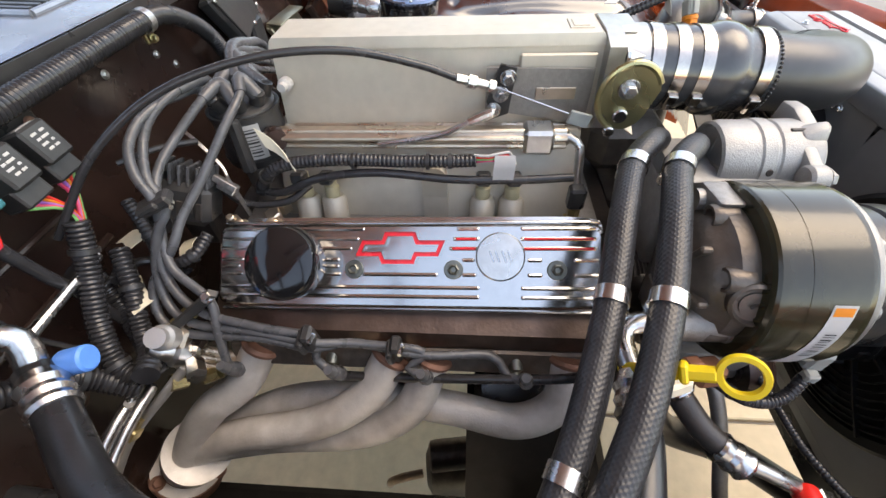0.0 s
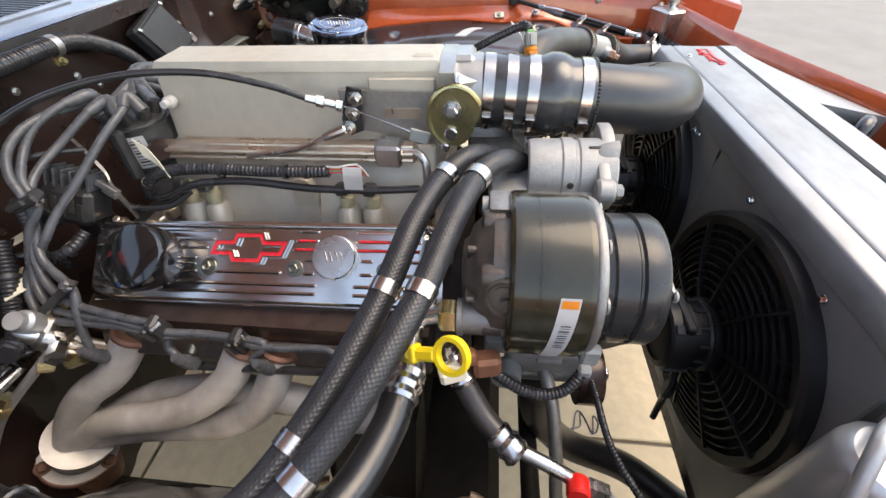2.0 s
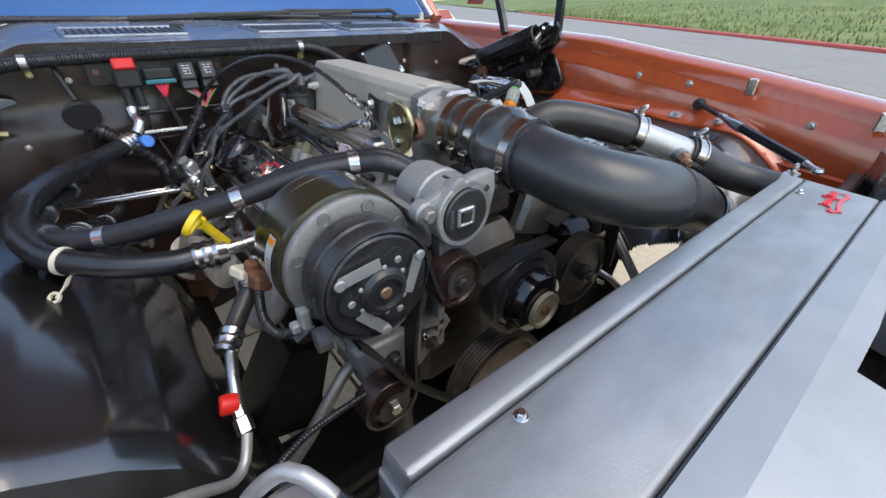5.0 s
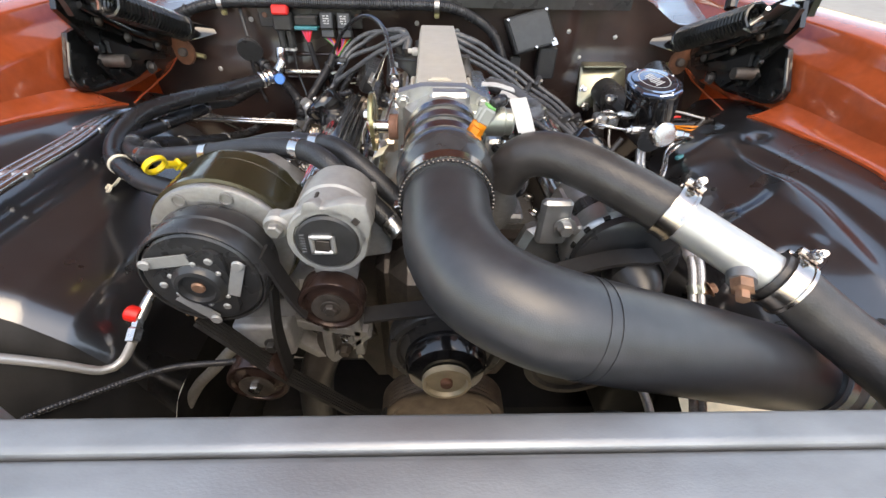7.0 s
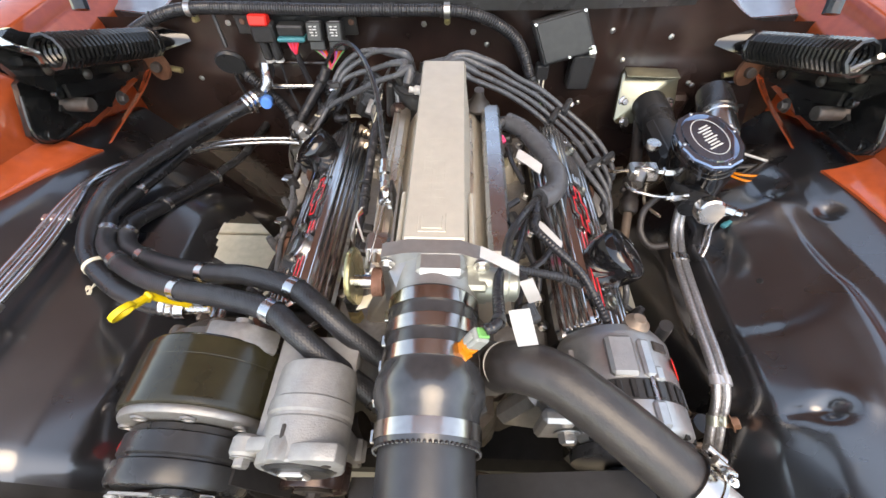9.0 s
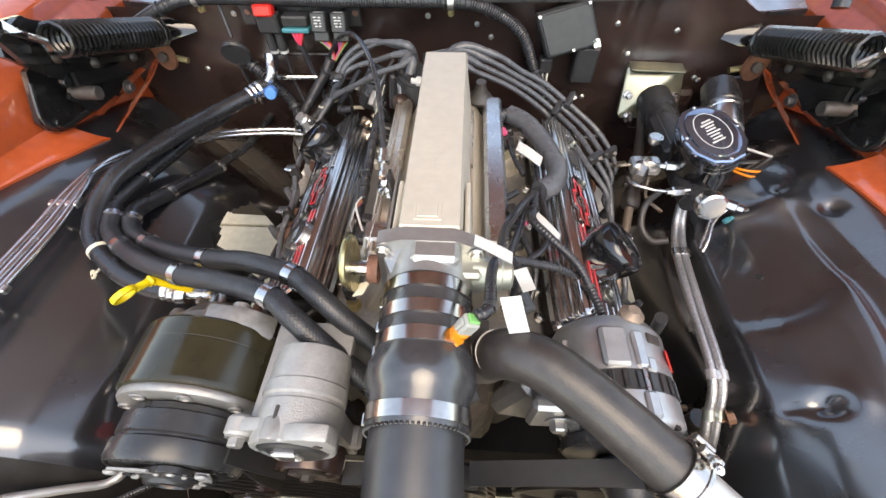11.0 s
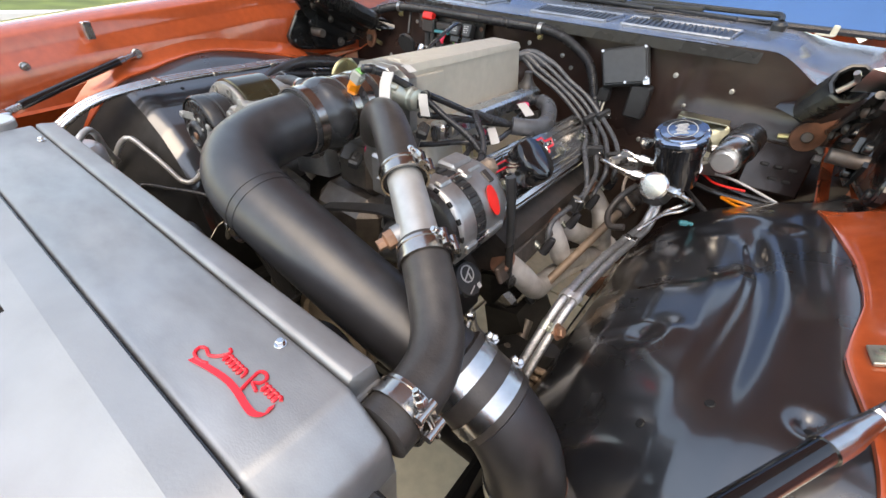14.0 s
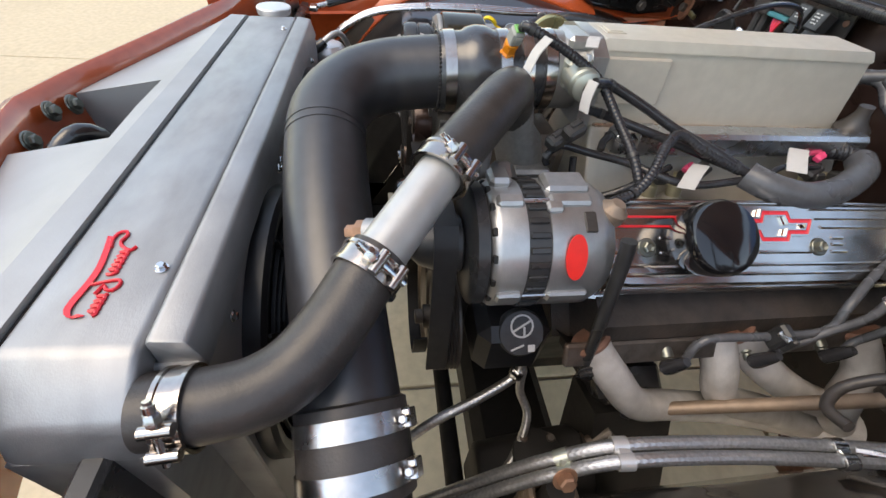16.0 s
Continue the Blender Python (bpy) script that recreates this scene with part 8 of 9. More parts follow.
harness("relay_harness", "corrugated black relay wiring sleeve hanging on the firewall", [(-0.247, 0.602, 0.912), (-0.262, 0.602, 0.885), (-0.285, 0.600, 0.855), (-0.312, 0.596, 0.82), (-0.335, 0.582, 0.79), (-0.342, 0.562, 0.775)], 0.0115)
harness("body_harness", "thick corrugated black wiring sleeve along the firewall top", [(-0.64, 0.60, 0.965), (-0.58, 0.632, 0.99), (-0.507, 0.640, 1.006), (-0.38, 0.628, 1.012), (-0.25, 0.620, 1.013), (-0.12, 0.618, 1.014), (-0.002, 0.618, 1.014), (0.05, 0.625, 1.005), (0.09, 0.630, 0.988), (0.125, 0.632, 0.965), (0.150, 0.632, 0.935), (0.175, 0.625, 0.88), (0.20, 0.60, 0.84)], 0.0120)
for x, z, y in ((-0.002, 1.014, 0.618), (-0.50, 1.0065, 0.6395)):
    c = thing("harness_clip", "zinc-plated clip round the wiring sleeve", "clip", (x, y, z - 0.02), "harness clips")
    part("band", ring(0.0122, 0.0138, 0.011, (x - 0.006, y, z), (1, 0, 0), 24), "braided_steel", c)
    part("ear", merge(box((x, y + 0.006, z - 0.018), (0.012, 0.006, 0.016), 0.002), bolt((x, y, z - 0.020), (0, -1, 0), 0.004)), "zinc_yellow", c)
harness("dash_harness", "corrugated black wiring sleeve leaving the firewall", [(-0.47, 0.655, 0.90), (-0.43, 0.63, 0.875), (-0.385, 0.615, 0.835), (-0.355, 0.60, 0.80), (-0.345, 0.57, 0.76)], 0.0125)
harness("starter_harness", "corrugated black wiring sleeve beside the valve cover", [(-0.235, 0.60, 0.86), (-0.265, 0.585, 0.83), (-0.295, 0.575, 0.80), (-0.318, 0.562, 0.780), (-0.330, 0.55, 0.765)], 0.0105)
harness("branch_harness", "thin corrugated wiring sleeve behind the cover", [(-0.19, 0.60, 0.89), (-0.215, 0.575, 0.86), (-0.235, 0.56, 0.835), (-0.225, 0.53, 0.84), (-0.20, 0.52, 0.85)], 0.0075)
horn = thing("relay_disc", "round black disc cover with a lead on the firewall", "cover", (-0.452, 0.62, 0.88))
part("disc", turned([(0.006, 0), (0.028, 0.002), (0.030, 0.006), (0.028, 0.012)], (-0.452, 0.622, 0.915), (0.1, -0.9, -0.35), 32), "plastic_black", horn)
part("stalk", tube([(-0.452, 0.625, 0.94), (-0.46, 0.64, 0.975), (-0.465, 0.65, 1.0)], 0.004, 8), "plastic_black", horn)
part("lead", tube([(-0.455, 0.62, 0.89), (-0.46, 0.635, 0.84), (-0.45, 0.64, 0.78)], 0.004, 8), "loom_black", horn)
valve = thing("heater_valve", "tarnished brass and steel vacuum valve on the cylinder head", "valve", (-0.30, 0.535, 0.72))
part("body", merge(turned([(0.006, 0), (0.009, 0.004), (0.0115, 0.014), (0.012, 0.022), (0.016, 0.026), (0.016, 0.046), (0.012, 0.050)], (-0.320, 0.552, 0.800), (0.25, -0.40, -0.62), 22), box((-0.305, 0.530, 0.766), (0.030, 0.026, 0.030), 0.004, tilt(25, 30, 20)), turned([(0.010, 0), (0.010, 0.024)], (-0.318, 0.518, 0.768), (-0.6, -0.5, 0.2), 6)), "steel_plate", valve)
part("braided_tail", merge(*[braid([(-0.306 + q, 0.522, 0.757), (-0.300 + q, 0.505, 0.738), (-0.292 + q, 0.488, 0.722)], 0.006, 24, 0.002, 0.06, 6, 900) for q in (-0.009, 0.0, 0.009)]), "rail_alloy", valve, "brass-coloured braided tail", 75)
part("fitting", turned([(0.010, 0), (0.010, 0.016)], (-0.335, 0.545, 0.752), (0.5, -0.5, -0.5), 6), "brass", valve, "tarnished brass fitting")
part("fitting", turned([(0.008, 0), (0.008, 0.02)], (-0.325, 0.515, 0.745), (0.3, -0.8, 0.2), 6), "brass", valve, "tarnished brass fitting")
part("fitting", turned([(0.011, 0), (0.011, 0.014), (0.008, 0.016), (0.008, 0.030)], (-0.375, 0.602, 0.70), (0.4, -0.5, 0.6), 6), "brass", valve, "tarnished brass fitting")
for pts in ([(-0.322, 0.528, 0.765), (-0.34, 0.553, 0.741), (-0.375, 0.605, 0.69), (-0.405, 0.645, 0.63)], [(-0.36, 0.575, 0.755), (-0.385, 0.610, 0.705), (-0.415, 0.645, 0.645), (-0.43, 0.66, 0.59)]):
    solo("steel_line", tube(pts, 0.0055, 12), "pipe_alloy", "bare steel line beside the header collector", "pipe", "steel lines")
clus = thing("sensor_module", "black finned ignition module with a bent zinc bracket", "module", (-0.15, 0.555, 0.80))
MT = tilt(18, 22, 12)
MC_ = Vector((-0.158, 0.556, 0.866))
part("housing", moved(box((0, 0, 0), (0.050, 0.062, 0.050), 0.008), Matrix.Translation(MC_) @ MT.to_4x4()), "plastic_black", clus)
for k in range(6):
    part("fin", moved(box((-0.004, -0.026 + 0.0095 * k, 0.034), (0.036, 0.0035, 0.024), 0.001), Matrix.Translation(MC_) @ MT.to_4x4()), "wire_grey", clus)
for k in range(5):
    part("recess", moved(box((-0.0255, -0.020 + 0.010 * k, -0.004 + 0.006 * (k % 2)), (0.003, 0.007, 0.020), 0.001), Matrix.Translation(MC_) @ MT.to_4x4()), "block_black", clus)
part("socket", turned([(0.014, 0), (0.016, 0.004), (0.016, 0.016), (0.011, 0.016), (0.011, 0.006)], MC_ + Vector((-0.022, 0.022, -0.008)), (-0.9, -0.1, 0.3), 24), "plastic_black", clus)
part("stand", box((-0.15, 0.56, 0.82), (0.03, 0.04, 0.05), 0.004), "block_black", clus)
part("bracket", strip(spline([(-0.112, 0.556, 0.934), (-0.122, 0.536, 0.921), (-0.132, 0.518, 0.906), (-0.138, 0.509, 0.896), (-0.147, 0.503, 0.884), (-0.146, 0.501, 0.860), (-0.142, 0.501, 0.830)], 0.008), 0.006, 0.0035, (0.7, 0.2, 0.5)), "braided_steel", clus, "bent zinc-plated bracket")
part("bracket_clip", box((-0.150, 0.506, 0.884), (0.010, 0.030, 0.008), 0.001, tilt(30, 30, 0)), "braided_steel", clus)
part("bracket_clip", box((-0.146, 0.512, 0.872), (0.010, 0.022, 0.006), 0.001, tilt(30, 30, 0)), "braided_steel", clus)
part("arm", tube([(-0.185, 0.585, 0.935), (-0.155, 0.560, 0.934), (-0.122, 0.536, 0.923)], 0.0035, 8), "satin_black", clus)
part("nut", turned([(0.011, 0), (0.011, 0.012), (0.009, 0.014)], (-0.135, 0.475, 0.815), (-0.2, 0, 1), 6), "rail_alloy", clus, "tarnished nut")
part("nut", turned([(0.012, 0), (0.012, 0.014), (0.009, 0.016)], (-0.115, 0.470, 0.815), (-0.1, 0, 1), 6), "rail_alloy", clus)

# ---- driver-side firewall ----
ecu = thing("control_box", "flat black control box with alloy corner screws on the firewall", "control box", (0.22, 0.64, 0.90))
e0, eu, ev = Vector((0.158, 0.624, 0.992)), Vector((0.097, 0.010, 0.025)).normalized(), Vector((0.035, -0.022, -0.078)).normalized()
en = eu.cross(ev).normalized()
em = Matrix((eu, ev, en)).transposed().to_4x4()
ec = e0 + eu * 0.052 + ev * 0.043
part("case", moved(merge(box((0, 0, 0.012), (0.104, 0.086, 0.024), 0.004), box((0, 0, -0.002), (0.092, 0.074, 0.004), 0.002)), Matrix.Translation(ec) @ em), "plastic_black", ecu)
for a, b in ((-0.046, -0.037), (0.046, -0.037), (0.0, 0.037), (0.046, 0.03)):
    part("screw", moved(disc(0.004, 0.003, (a, b, -0.004), (0, 0, -1), 14), Matrix.Translation(ec) @ em), "bright_steel", ecu)
part("silver_tag", moved(box((0.045, 0.037, -0.003), (0.014, 0.016, 0.002), 0.001), Matrix.Translation(ec) @ em), "bright_steel", ecu)
part("lower_module", box((0.275, 0.635, 0.895), (0.046, 0.035, 0.075), 0.004), "plastic_black", ecu)
part("plug", box((0.195, 0.628, 0.895), (0.026, 0.025, 0.03), 0.003), "plastic_black", ecu)
for k in range(4):
    part("wire", tube([(0.187 + 0.005 * k, 0.622, 0.88), (0.19 + 0.004 * k, 0.615, 0.86), (0.20 + 0.004 * k, 0.60, 0.83)], 0.0018, 8), ("green_plastic", "tag_white", "loom_black", "tag_cream")[k], ecu)
solo("ecu_lead", tube([(0.20, 0.61, 0.85), (0.225, 0.58, 0.80), (0.27, 0.555, 0.77), (0.34, 0.56, 0.77)], 0.005, 10), "loom_black", "black sleeved lead under the control box", "wiring")
mc = thing("brake_master_cylinder", "glossy black brake reservoir with a sky-tinted lid and bright fittings", "brake cylinder", (0.43, 0.37, 0.82))
part("bracket", merge(soft(hull([(x, y + d, z) for d in (0.0, 0.012) for x, y, z in ((0.370, 0.641, 0.882), (0.378, 0.642, 0.888), (0.470, 0.624, 0.894), (0.480, 0.620, 0.886), (0.492, 0.592, 0.806), (0.484, 0.588, 0.800), (0.372, 0.586, 0.797), (0.364, 0.590, 0.804))]), 0.002, 2), soft(hull([(x, y + d, z + q) for d, q in ((-0.020, 0.004), (0.010, 0.008)) for x, y, z in ((0.372, 0.640, 0.882), (0.474, 0.622, 0.888), (0.372, 0.640, 0.886), (0.474, 0.622, 0.892))]), 0.0015, 2)), "plate_zinc", mc, "pale zinc-plated mounting plate with a folded top")
for p in ((0.381, 0.612, 0.836), (0.388, 0.589, 0.800), (0.47, 0.60, 0.84)):
    part("plate_bolt", merge(bolt(p, (0.1, -1, 0.5), 0.008, 0.008), disc(0.012, 0.003, p, (0.1, -1, 0.5))), "bright_steel", mc)
part("body", merge(turned([(0.026, 0), (0.028, 0.05), (0.030, 0.24)], (0.424, 0.300, 0.835), (0.02, 1, 0.02), 32), box((0.425, 0.46, 0.835), (0.06, 0.12, 0.05), 0.01), turned([(0.030, 0), (0.034, 0.01), (0.034, 0.07)], (0.430, 0.53, 0.835), (0.02, 1, 0.02), 32)), "satin_black", mc)


def oval(half_x, half_y, z, n=40, power=2.4):
    """A ring of an oval outline round the reservoir's upright axis."""
    out = []
    for k in range(n):
        a = 2 * math.pi * k / n
        c, s = math.cos(a), math.sin(a)
        q = (abs(c) ** power + abs(s) ** power) ** (-1 / power)
        out.append(Vector((half_x * c * q, half_y * s * q, z)))
    return out


def lofted(levels, m, n=40, power=2.4):
    v, f = [], []
    for hx, hy, z in levels:
        v += [tuple(m @ p) for p in oval(hx, hy, z, n, power)]
    for i in range(len(levels) - 1):
        for k in range(n):
            j = (k + 1) % n
            f.append((i * n + k, i * n + j, (i + 1) * n + j, (i + 1) * n + k))
    f += [tuple(range(n))[::-1], tuple(range(len(v) - n, len(v)))]
    return v, f


mz = Vector((-0.20, -0.12, 1)).normalized()
mx = Vector((0.98, 0.195, 0)).cross(mz).cross(mz).normalized() * -1
mm = Matrix.Translation((0.420, 0.354, 0.931)) @ Matrix((mx, mz.cross(mx), mz)).transposed().to_4x4()
can = part("reservoir", lofted([(0.031, 0.052, -0.090), (0.0365, 0.0575, -0.086), (0.0380, 0.059, -0.05), (0.0395, 0.0605, -0.014), (0.0415, 0.0615, -0.0125), (0.0415, 0.0615, -0.006)], mm), "gloss_black", mc, "glossy black oval reservoir")
lid = part("lid", merge(lofted([(0.042, 0.062, -0.0065), (0.0442, 0.0642, -0.006), (0.0442, 0.0642, -0.001), (0.042, 0.062, 0.0015), (0.036, 0.055, 0.002)], mm, 12, 2.2), lofted([(0.035, 0.054, 0.0015), (0.0335, 0.0525, 0.0045), (0.032, 0.051, 0.005)], mm, 40, 2.2)), "lid_sky_tint", can, "dark lacquered lid with a printed oval, tinted blue for reflected sky", 25)
part("oval_ring", (lambda a, b: (a + b, [(k, (k + 1) % 48, 48 + (k + 1) % 48, 48 + k) for k in range(48)]))([tuple(mm @ p) for p in oval(0.0235, 0.040, 0.0054, 48, 2)], [tuple(mm @ p) for p in oval(0.0220, 0.0385, 0.0054, 48, 2)]), "tag_white", lid, "white printed oval")
part("oval_marks", moved(merge(*[box((-0.001 + 0.001 * (k % 2), -0.022 + 0.0062 * k, 0.0053), (0.016 if k % 3 else 0.022, 0.0030, 0.0005), 0.0002, tilt(0, 0, 14)) for k in range(8)]), mm), "tag_white", lid)
for x, y in ((0.0385, 0.0), (-0.0385, 0.0), (0.0, 0.0585), (0.0, -0.0585)):
    part("lid_screw", moved(disc(0.0028, 0.003, (x, y, 0.0012), (0, 0, 1), 12), mm), "bright_steel", lid)
part("side_bead", moved(merge(*[lofted([(0.0388 + 0.0002 * k, 0.0588 + 0.0002 * k, -0.030 + 0.010 * k), (0.0402 + 0.0002 * k, 0.0602 + 0.0002 * k, -0.029 + 0.010 * k), (0.0388 + 0.0002 * k, 0.0588 + 0.0002 * k, -0.028 + 0.010 * k)], Matrix.Identity(4)) for k in range(2)]), mm), "gloss_black", can)
part("front_plug", merge(turned([(0.015, 0), (0.021, 0.004), (0.0225, 0.008), (0.0225, 0.022), (0.019, 0.025), (0.012, 0.0255)], (0.422, 0.278, 0.858), (0.0, -1, 0.25), 36)), "bright_steel", mc, "polished end plug")
for p, d in (((0.388, 0.347, 0.867), (-1, -0.05, 0.1)), ((0.392, 0.300, 0.856), (-1, -0.1, 0.0)), ((0.446, 0.268, 0.862), (0.8, -0.6, 0.1))):
    part("line_fitting", merge(turned([(0.0085, 0), (0.0085, 0.016), (0.0055, 0.018), (0.0055, 0.026)], p, d, 6), turned([(0.007, -0.010), (0.007, 0)], p, d, 16)), "bright_steel", mc)
for pts in ([(0.364, 0.346, 0.869), (0.348, 0.346, 0.874), (0.338, 0.352, 0.872), (0.334, 0.366, 0.858), (0.338, 0.38, 0.842)], [(0.368, 0.298, 0.856), (0.345, 0.297, 0.859), (0.322, 0.302, 0.862), (0.312, 0.318, 0.856), (0.318, 0.345, 0.842)], [(0.464, 0.254, 0.864), (0.482, 0.262, 0.856), (0.486, 0.288, 0.838), (0.474, 0.290, 0.822), (0.452, 0.270, 0.815), (0.438, 0.238, 0.805), (0.428, 0.222, 0.795)], [(0.462, 0.262, 0.860), (0.476, 0.276, 0.848), (0.472, 0.296, 0.830), (0.455, 0.285, 0.818), (0.440, 0.255, 0.805), (0.430, 0.232, 0.79)]):
    part("brake_line", tube(pts, 0.0028, 10), "bright_steel", mc)
valve2 = thing("proportioning_valve", "brass and steel brake proportioning valve with bent lines", "valve", (0.36, 0.36, 0.80))
part("block", merge(box((0.352, 0.37, 0.848), (0.05, 0.03, 0.024), 0.004), turned([(0.010, 0), (0.010, 0.03)], (0.345, 0.355, 0.853), (-0.5, -0.8, 0), 6), turned([(0.006, 0), (0.012, 0.008), (0.012, 0.016)], (0.365, 0.40, 0.872), (0, 0, 1), 16)), "steel_plate", valve2)
part("lines", merge(tube([(0.33, 0.37, 0.85), (0.31, 0.39, 0.83), (0.32, 0.43, 0.80), (0.36, 0.46, 0.78)], 0.003, 8), tube([(0.36, 0.355, 0.835), (0.365, 0.34, 0.80), (0.40, 0.33, 0.775)], 0.003, 8)), "rail_alloy", valve2)
can2 = thing("brake_pressure_canister", "polished steel canister with a rubber sleeve beside the brake cylinder", "canister", (0.50, 0.46, 0.85))
part("can", turned([(0.026, 0), (0.0285, 0.004), (0.0285, 0.05), (0.030, 0.052), (0.030, 0.075)], (0.498, 0.428, 0.878), (0.15, 0.95, 0.15), 36), "bright_steel", can2)
part("cap", turned([(0.018, 0), (0.021, 0.003), (0.021, 0.010), (0.014, 0.011), (0.012, 0.008)], (0.4965, 0.419, 0.8765), (0.15, 0.95, 0.15), 32), "cap_white", can2)
part("sleeve", turned([(0.031, 0.06), (0.0325, 0.062), (0.0325, 0.072), (0.030, 0.12)], (0.498, 0.428, 0.878), (0.15, 0.95, 0.15), 36), "rubber", can2)
part("strap", merge(hull([(x, y, z) for x, y, z in ((0.46, 0.485, 0.83), (0.51, 0.485, 0.83), (0.46, 0.515, 0.86), (0.51, 0.515, 0.86), (0.455, 0.40, 0.85), (0.465, 0.41, 0.866))]), turned([(0.012, 0), (0.012, 0.02)], (0.455, 0.40, 0.858), (0.3, -0.8, 0.4), 16)), "steel_plate", can2)
hb = thing("heater_box_panel", "dark riveted sheet panel on the firewall corner", "panel", (0.58, 0.60, 0.78))
part("panel", box((0.585, 0.60, 0.835), (0.11, 0.02, 0.10), 0.004, tilt(-25, 0, 8)), "firewall_paint", hb)
for k in range(6):
    part("slot", box((0.565 + 0.024 * (k % 3), 0.586 - 0.004 * (k // 3), 0.845 - 0.024 * (k // 3)), (0.014, 0.004, 0.006), 0.001, tilt(-25, 0, 8)), "block_black", hb)
for k, (m, pts) in enumerate((("red_plastic", [(0.46, 0.48, 0.835), (0.50, 0.44, 0.83), (0.55, 0.43, 0.835)]), ("tag_white", [(0.47, 0.47, 0.838), (0.53, 0.44, 0.845), (0.60, 0.42, 0.835)]), ("orange_plastic", [(0.52, 0.40, 0.822), (0.545, 0.375, 0.826), (0.575, 0.37, 0.828), (0.59, 0.38, 0.826)]), ("orange_plastic", [(0.52, 0.41, 0.82), (0.545, 0.385, 0.83), (0.59, 0.385, 0.828)]), ("loom_black", [(0.45, 0.44, 0.82), (0.52, 0.42, 0.82), (0.60, 0.42, 0.825), (0.66, 0.44, 0.82)]), ("loom_black", [(0.44, 0.45, 0.81), (0.5, 0.38, 0.80), (0.52, 0.34, 0.80)]), ("loom_black", [(0.46, 0.50, 0.82), (0.54, 0.47, 0.815), (0.64, 0.48, 0.81)]))):
    solo("loose_wire", tube(pts, 0.0024 if m != "loom_black" else 0.005, 8), m, "loose insulated wire along the inner fender", "wire", "loose wires")
for p, m in (((0.60, 0.382, 0.828), "green_plastic"), ((0.485, 0.285, 0.805), "teal_plastic")):
    solo("wire_plug", merge(box(p, (0.015, 0.009, 0.008), 0.002, tilt(0, 0, 30)), box(Vector(p) + Vector((0.010, 0.006, 0)), (0.009, 0.007, 0.006), 0.002, tilt(0, 0, 30))), m, "small coloured wire plug on the inner fender", "connector", "wire plugs")
shaft = thing("steering_shaft", "rusty steering shaft with a worn universal joint", "steering shaft", (0.35, 0.35, 0.65))
part("rod", tube([(0.312, 0.147, 0.631), (0.366, 0.375, 0.735)], 0.0085, 16), "shaft_tan", shaft)
part("end_boot", turned([(0.006, -0.006), (0.0115, -0.003), (0.0125, 0.004), (0.010, 0.012), (0.012, 0.016), (0.009, 0.024)], (0.312, 0.147, 0.631), (-0.2, -0.85, -0.38), 20), "plastic_black", shaft, "black rubber shaft boot")
part("joint", merge(turned([(0.014, 0), (0.018, 0.006), (0.018, 0.028), (0.014, 0.034), (0.014, 0.045), (0.018, 0.048), (0.018, 0.075)], (0.366, 0.375, 0.735), (0.12, 0.5, 0.23), 20), box((0.377, 0.42, 0.757), (0.045, 0.012, 0.012), 0.003)), "iron", shaft)
part("upper_rod", tube([(0.385, 0.45, 0.77), (0.41, 0.55, 0.80), (0.43, 0.66, 0.84)], 0.012, 16), "block_black", shaft)
brk = thing("braided_brake_hose", "pair of braided steel hoses along the inner fender", "hose", (0.41, 0.1, 0.74))
for o in (-0.0068, 0.0068):
    part("hose", braid([(0.388 + o, -0.15, 0.590), (0.390 + o, -0.09, 0.654), (0.392 + o, -0.055, 0.692), (0.395 + o, -0.025, 0.722), (0.401 + o, 0.027, 0.760), (0.408 + o, 0.14, 0.760), (0.420 + o, 0.255, 0.755), (0.430 + o * 0.8, 0.31, 0.765), (0.430 + o * 0.5, 0.335, 0.80)], 0.0065, 36, 0.002, 0.07, 6, 900), "braided_steel", brk, "", 75)
for p, d, m in (((0.401, 0.027, 0.760), (0.1, 1, 0.1), "cap_white"), ((0.397, -0.018, 0.729), (0, 0.85, 0.6), "zinc_plate"), ((0.420, 0.250, 0.755), (0.10, 1, 0), "bright_steel")):
    a = Vector(d).normalized()
    part("tie", merge(*[ring(0.0068, 0.0084, 0.014, Vector(p) + Vector((q, 0, 0)) - a * 0.007, a, 18) for q in (-0.0068, 0.0068)], box(Vector(p), (0.006, 0.012, 0.0140), 0.001)), m, brk, "bright hose separator")
part("p_clip", merge(bolt((0.410, -0.024, 0.735), (0.9, 0, 0.5), 0.0085, 0.009), box((0.408, -0.023, 0.731), (0.012, 0.012, 0.006), 0.002)), "copper_gasket", brk, "copper-coloured clip bolt")
solo("vacuum_line", tube([(0.385, 0.34, 0.82), (0.365, 0.33, 0.79), (0.36, 0.30, 0.765), (0.375, 0.275, 0.755), (0.40, 0.27, 0.765)], 0.0062, 12), "rubber_soft", "thin black rubber vacuum line", "hose")

# ---- lines over the passenger inner fender ----
ln = thing("fuel_lines", "pair of bright steel lines clipped over the inner fender", "pipe", (-0.6, 0.1, 0.85))
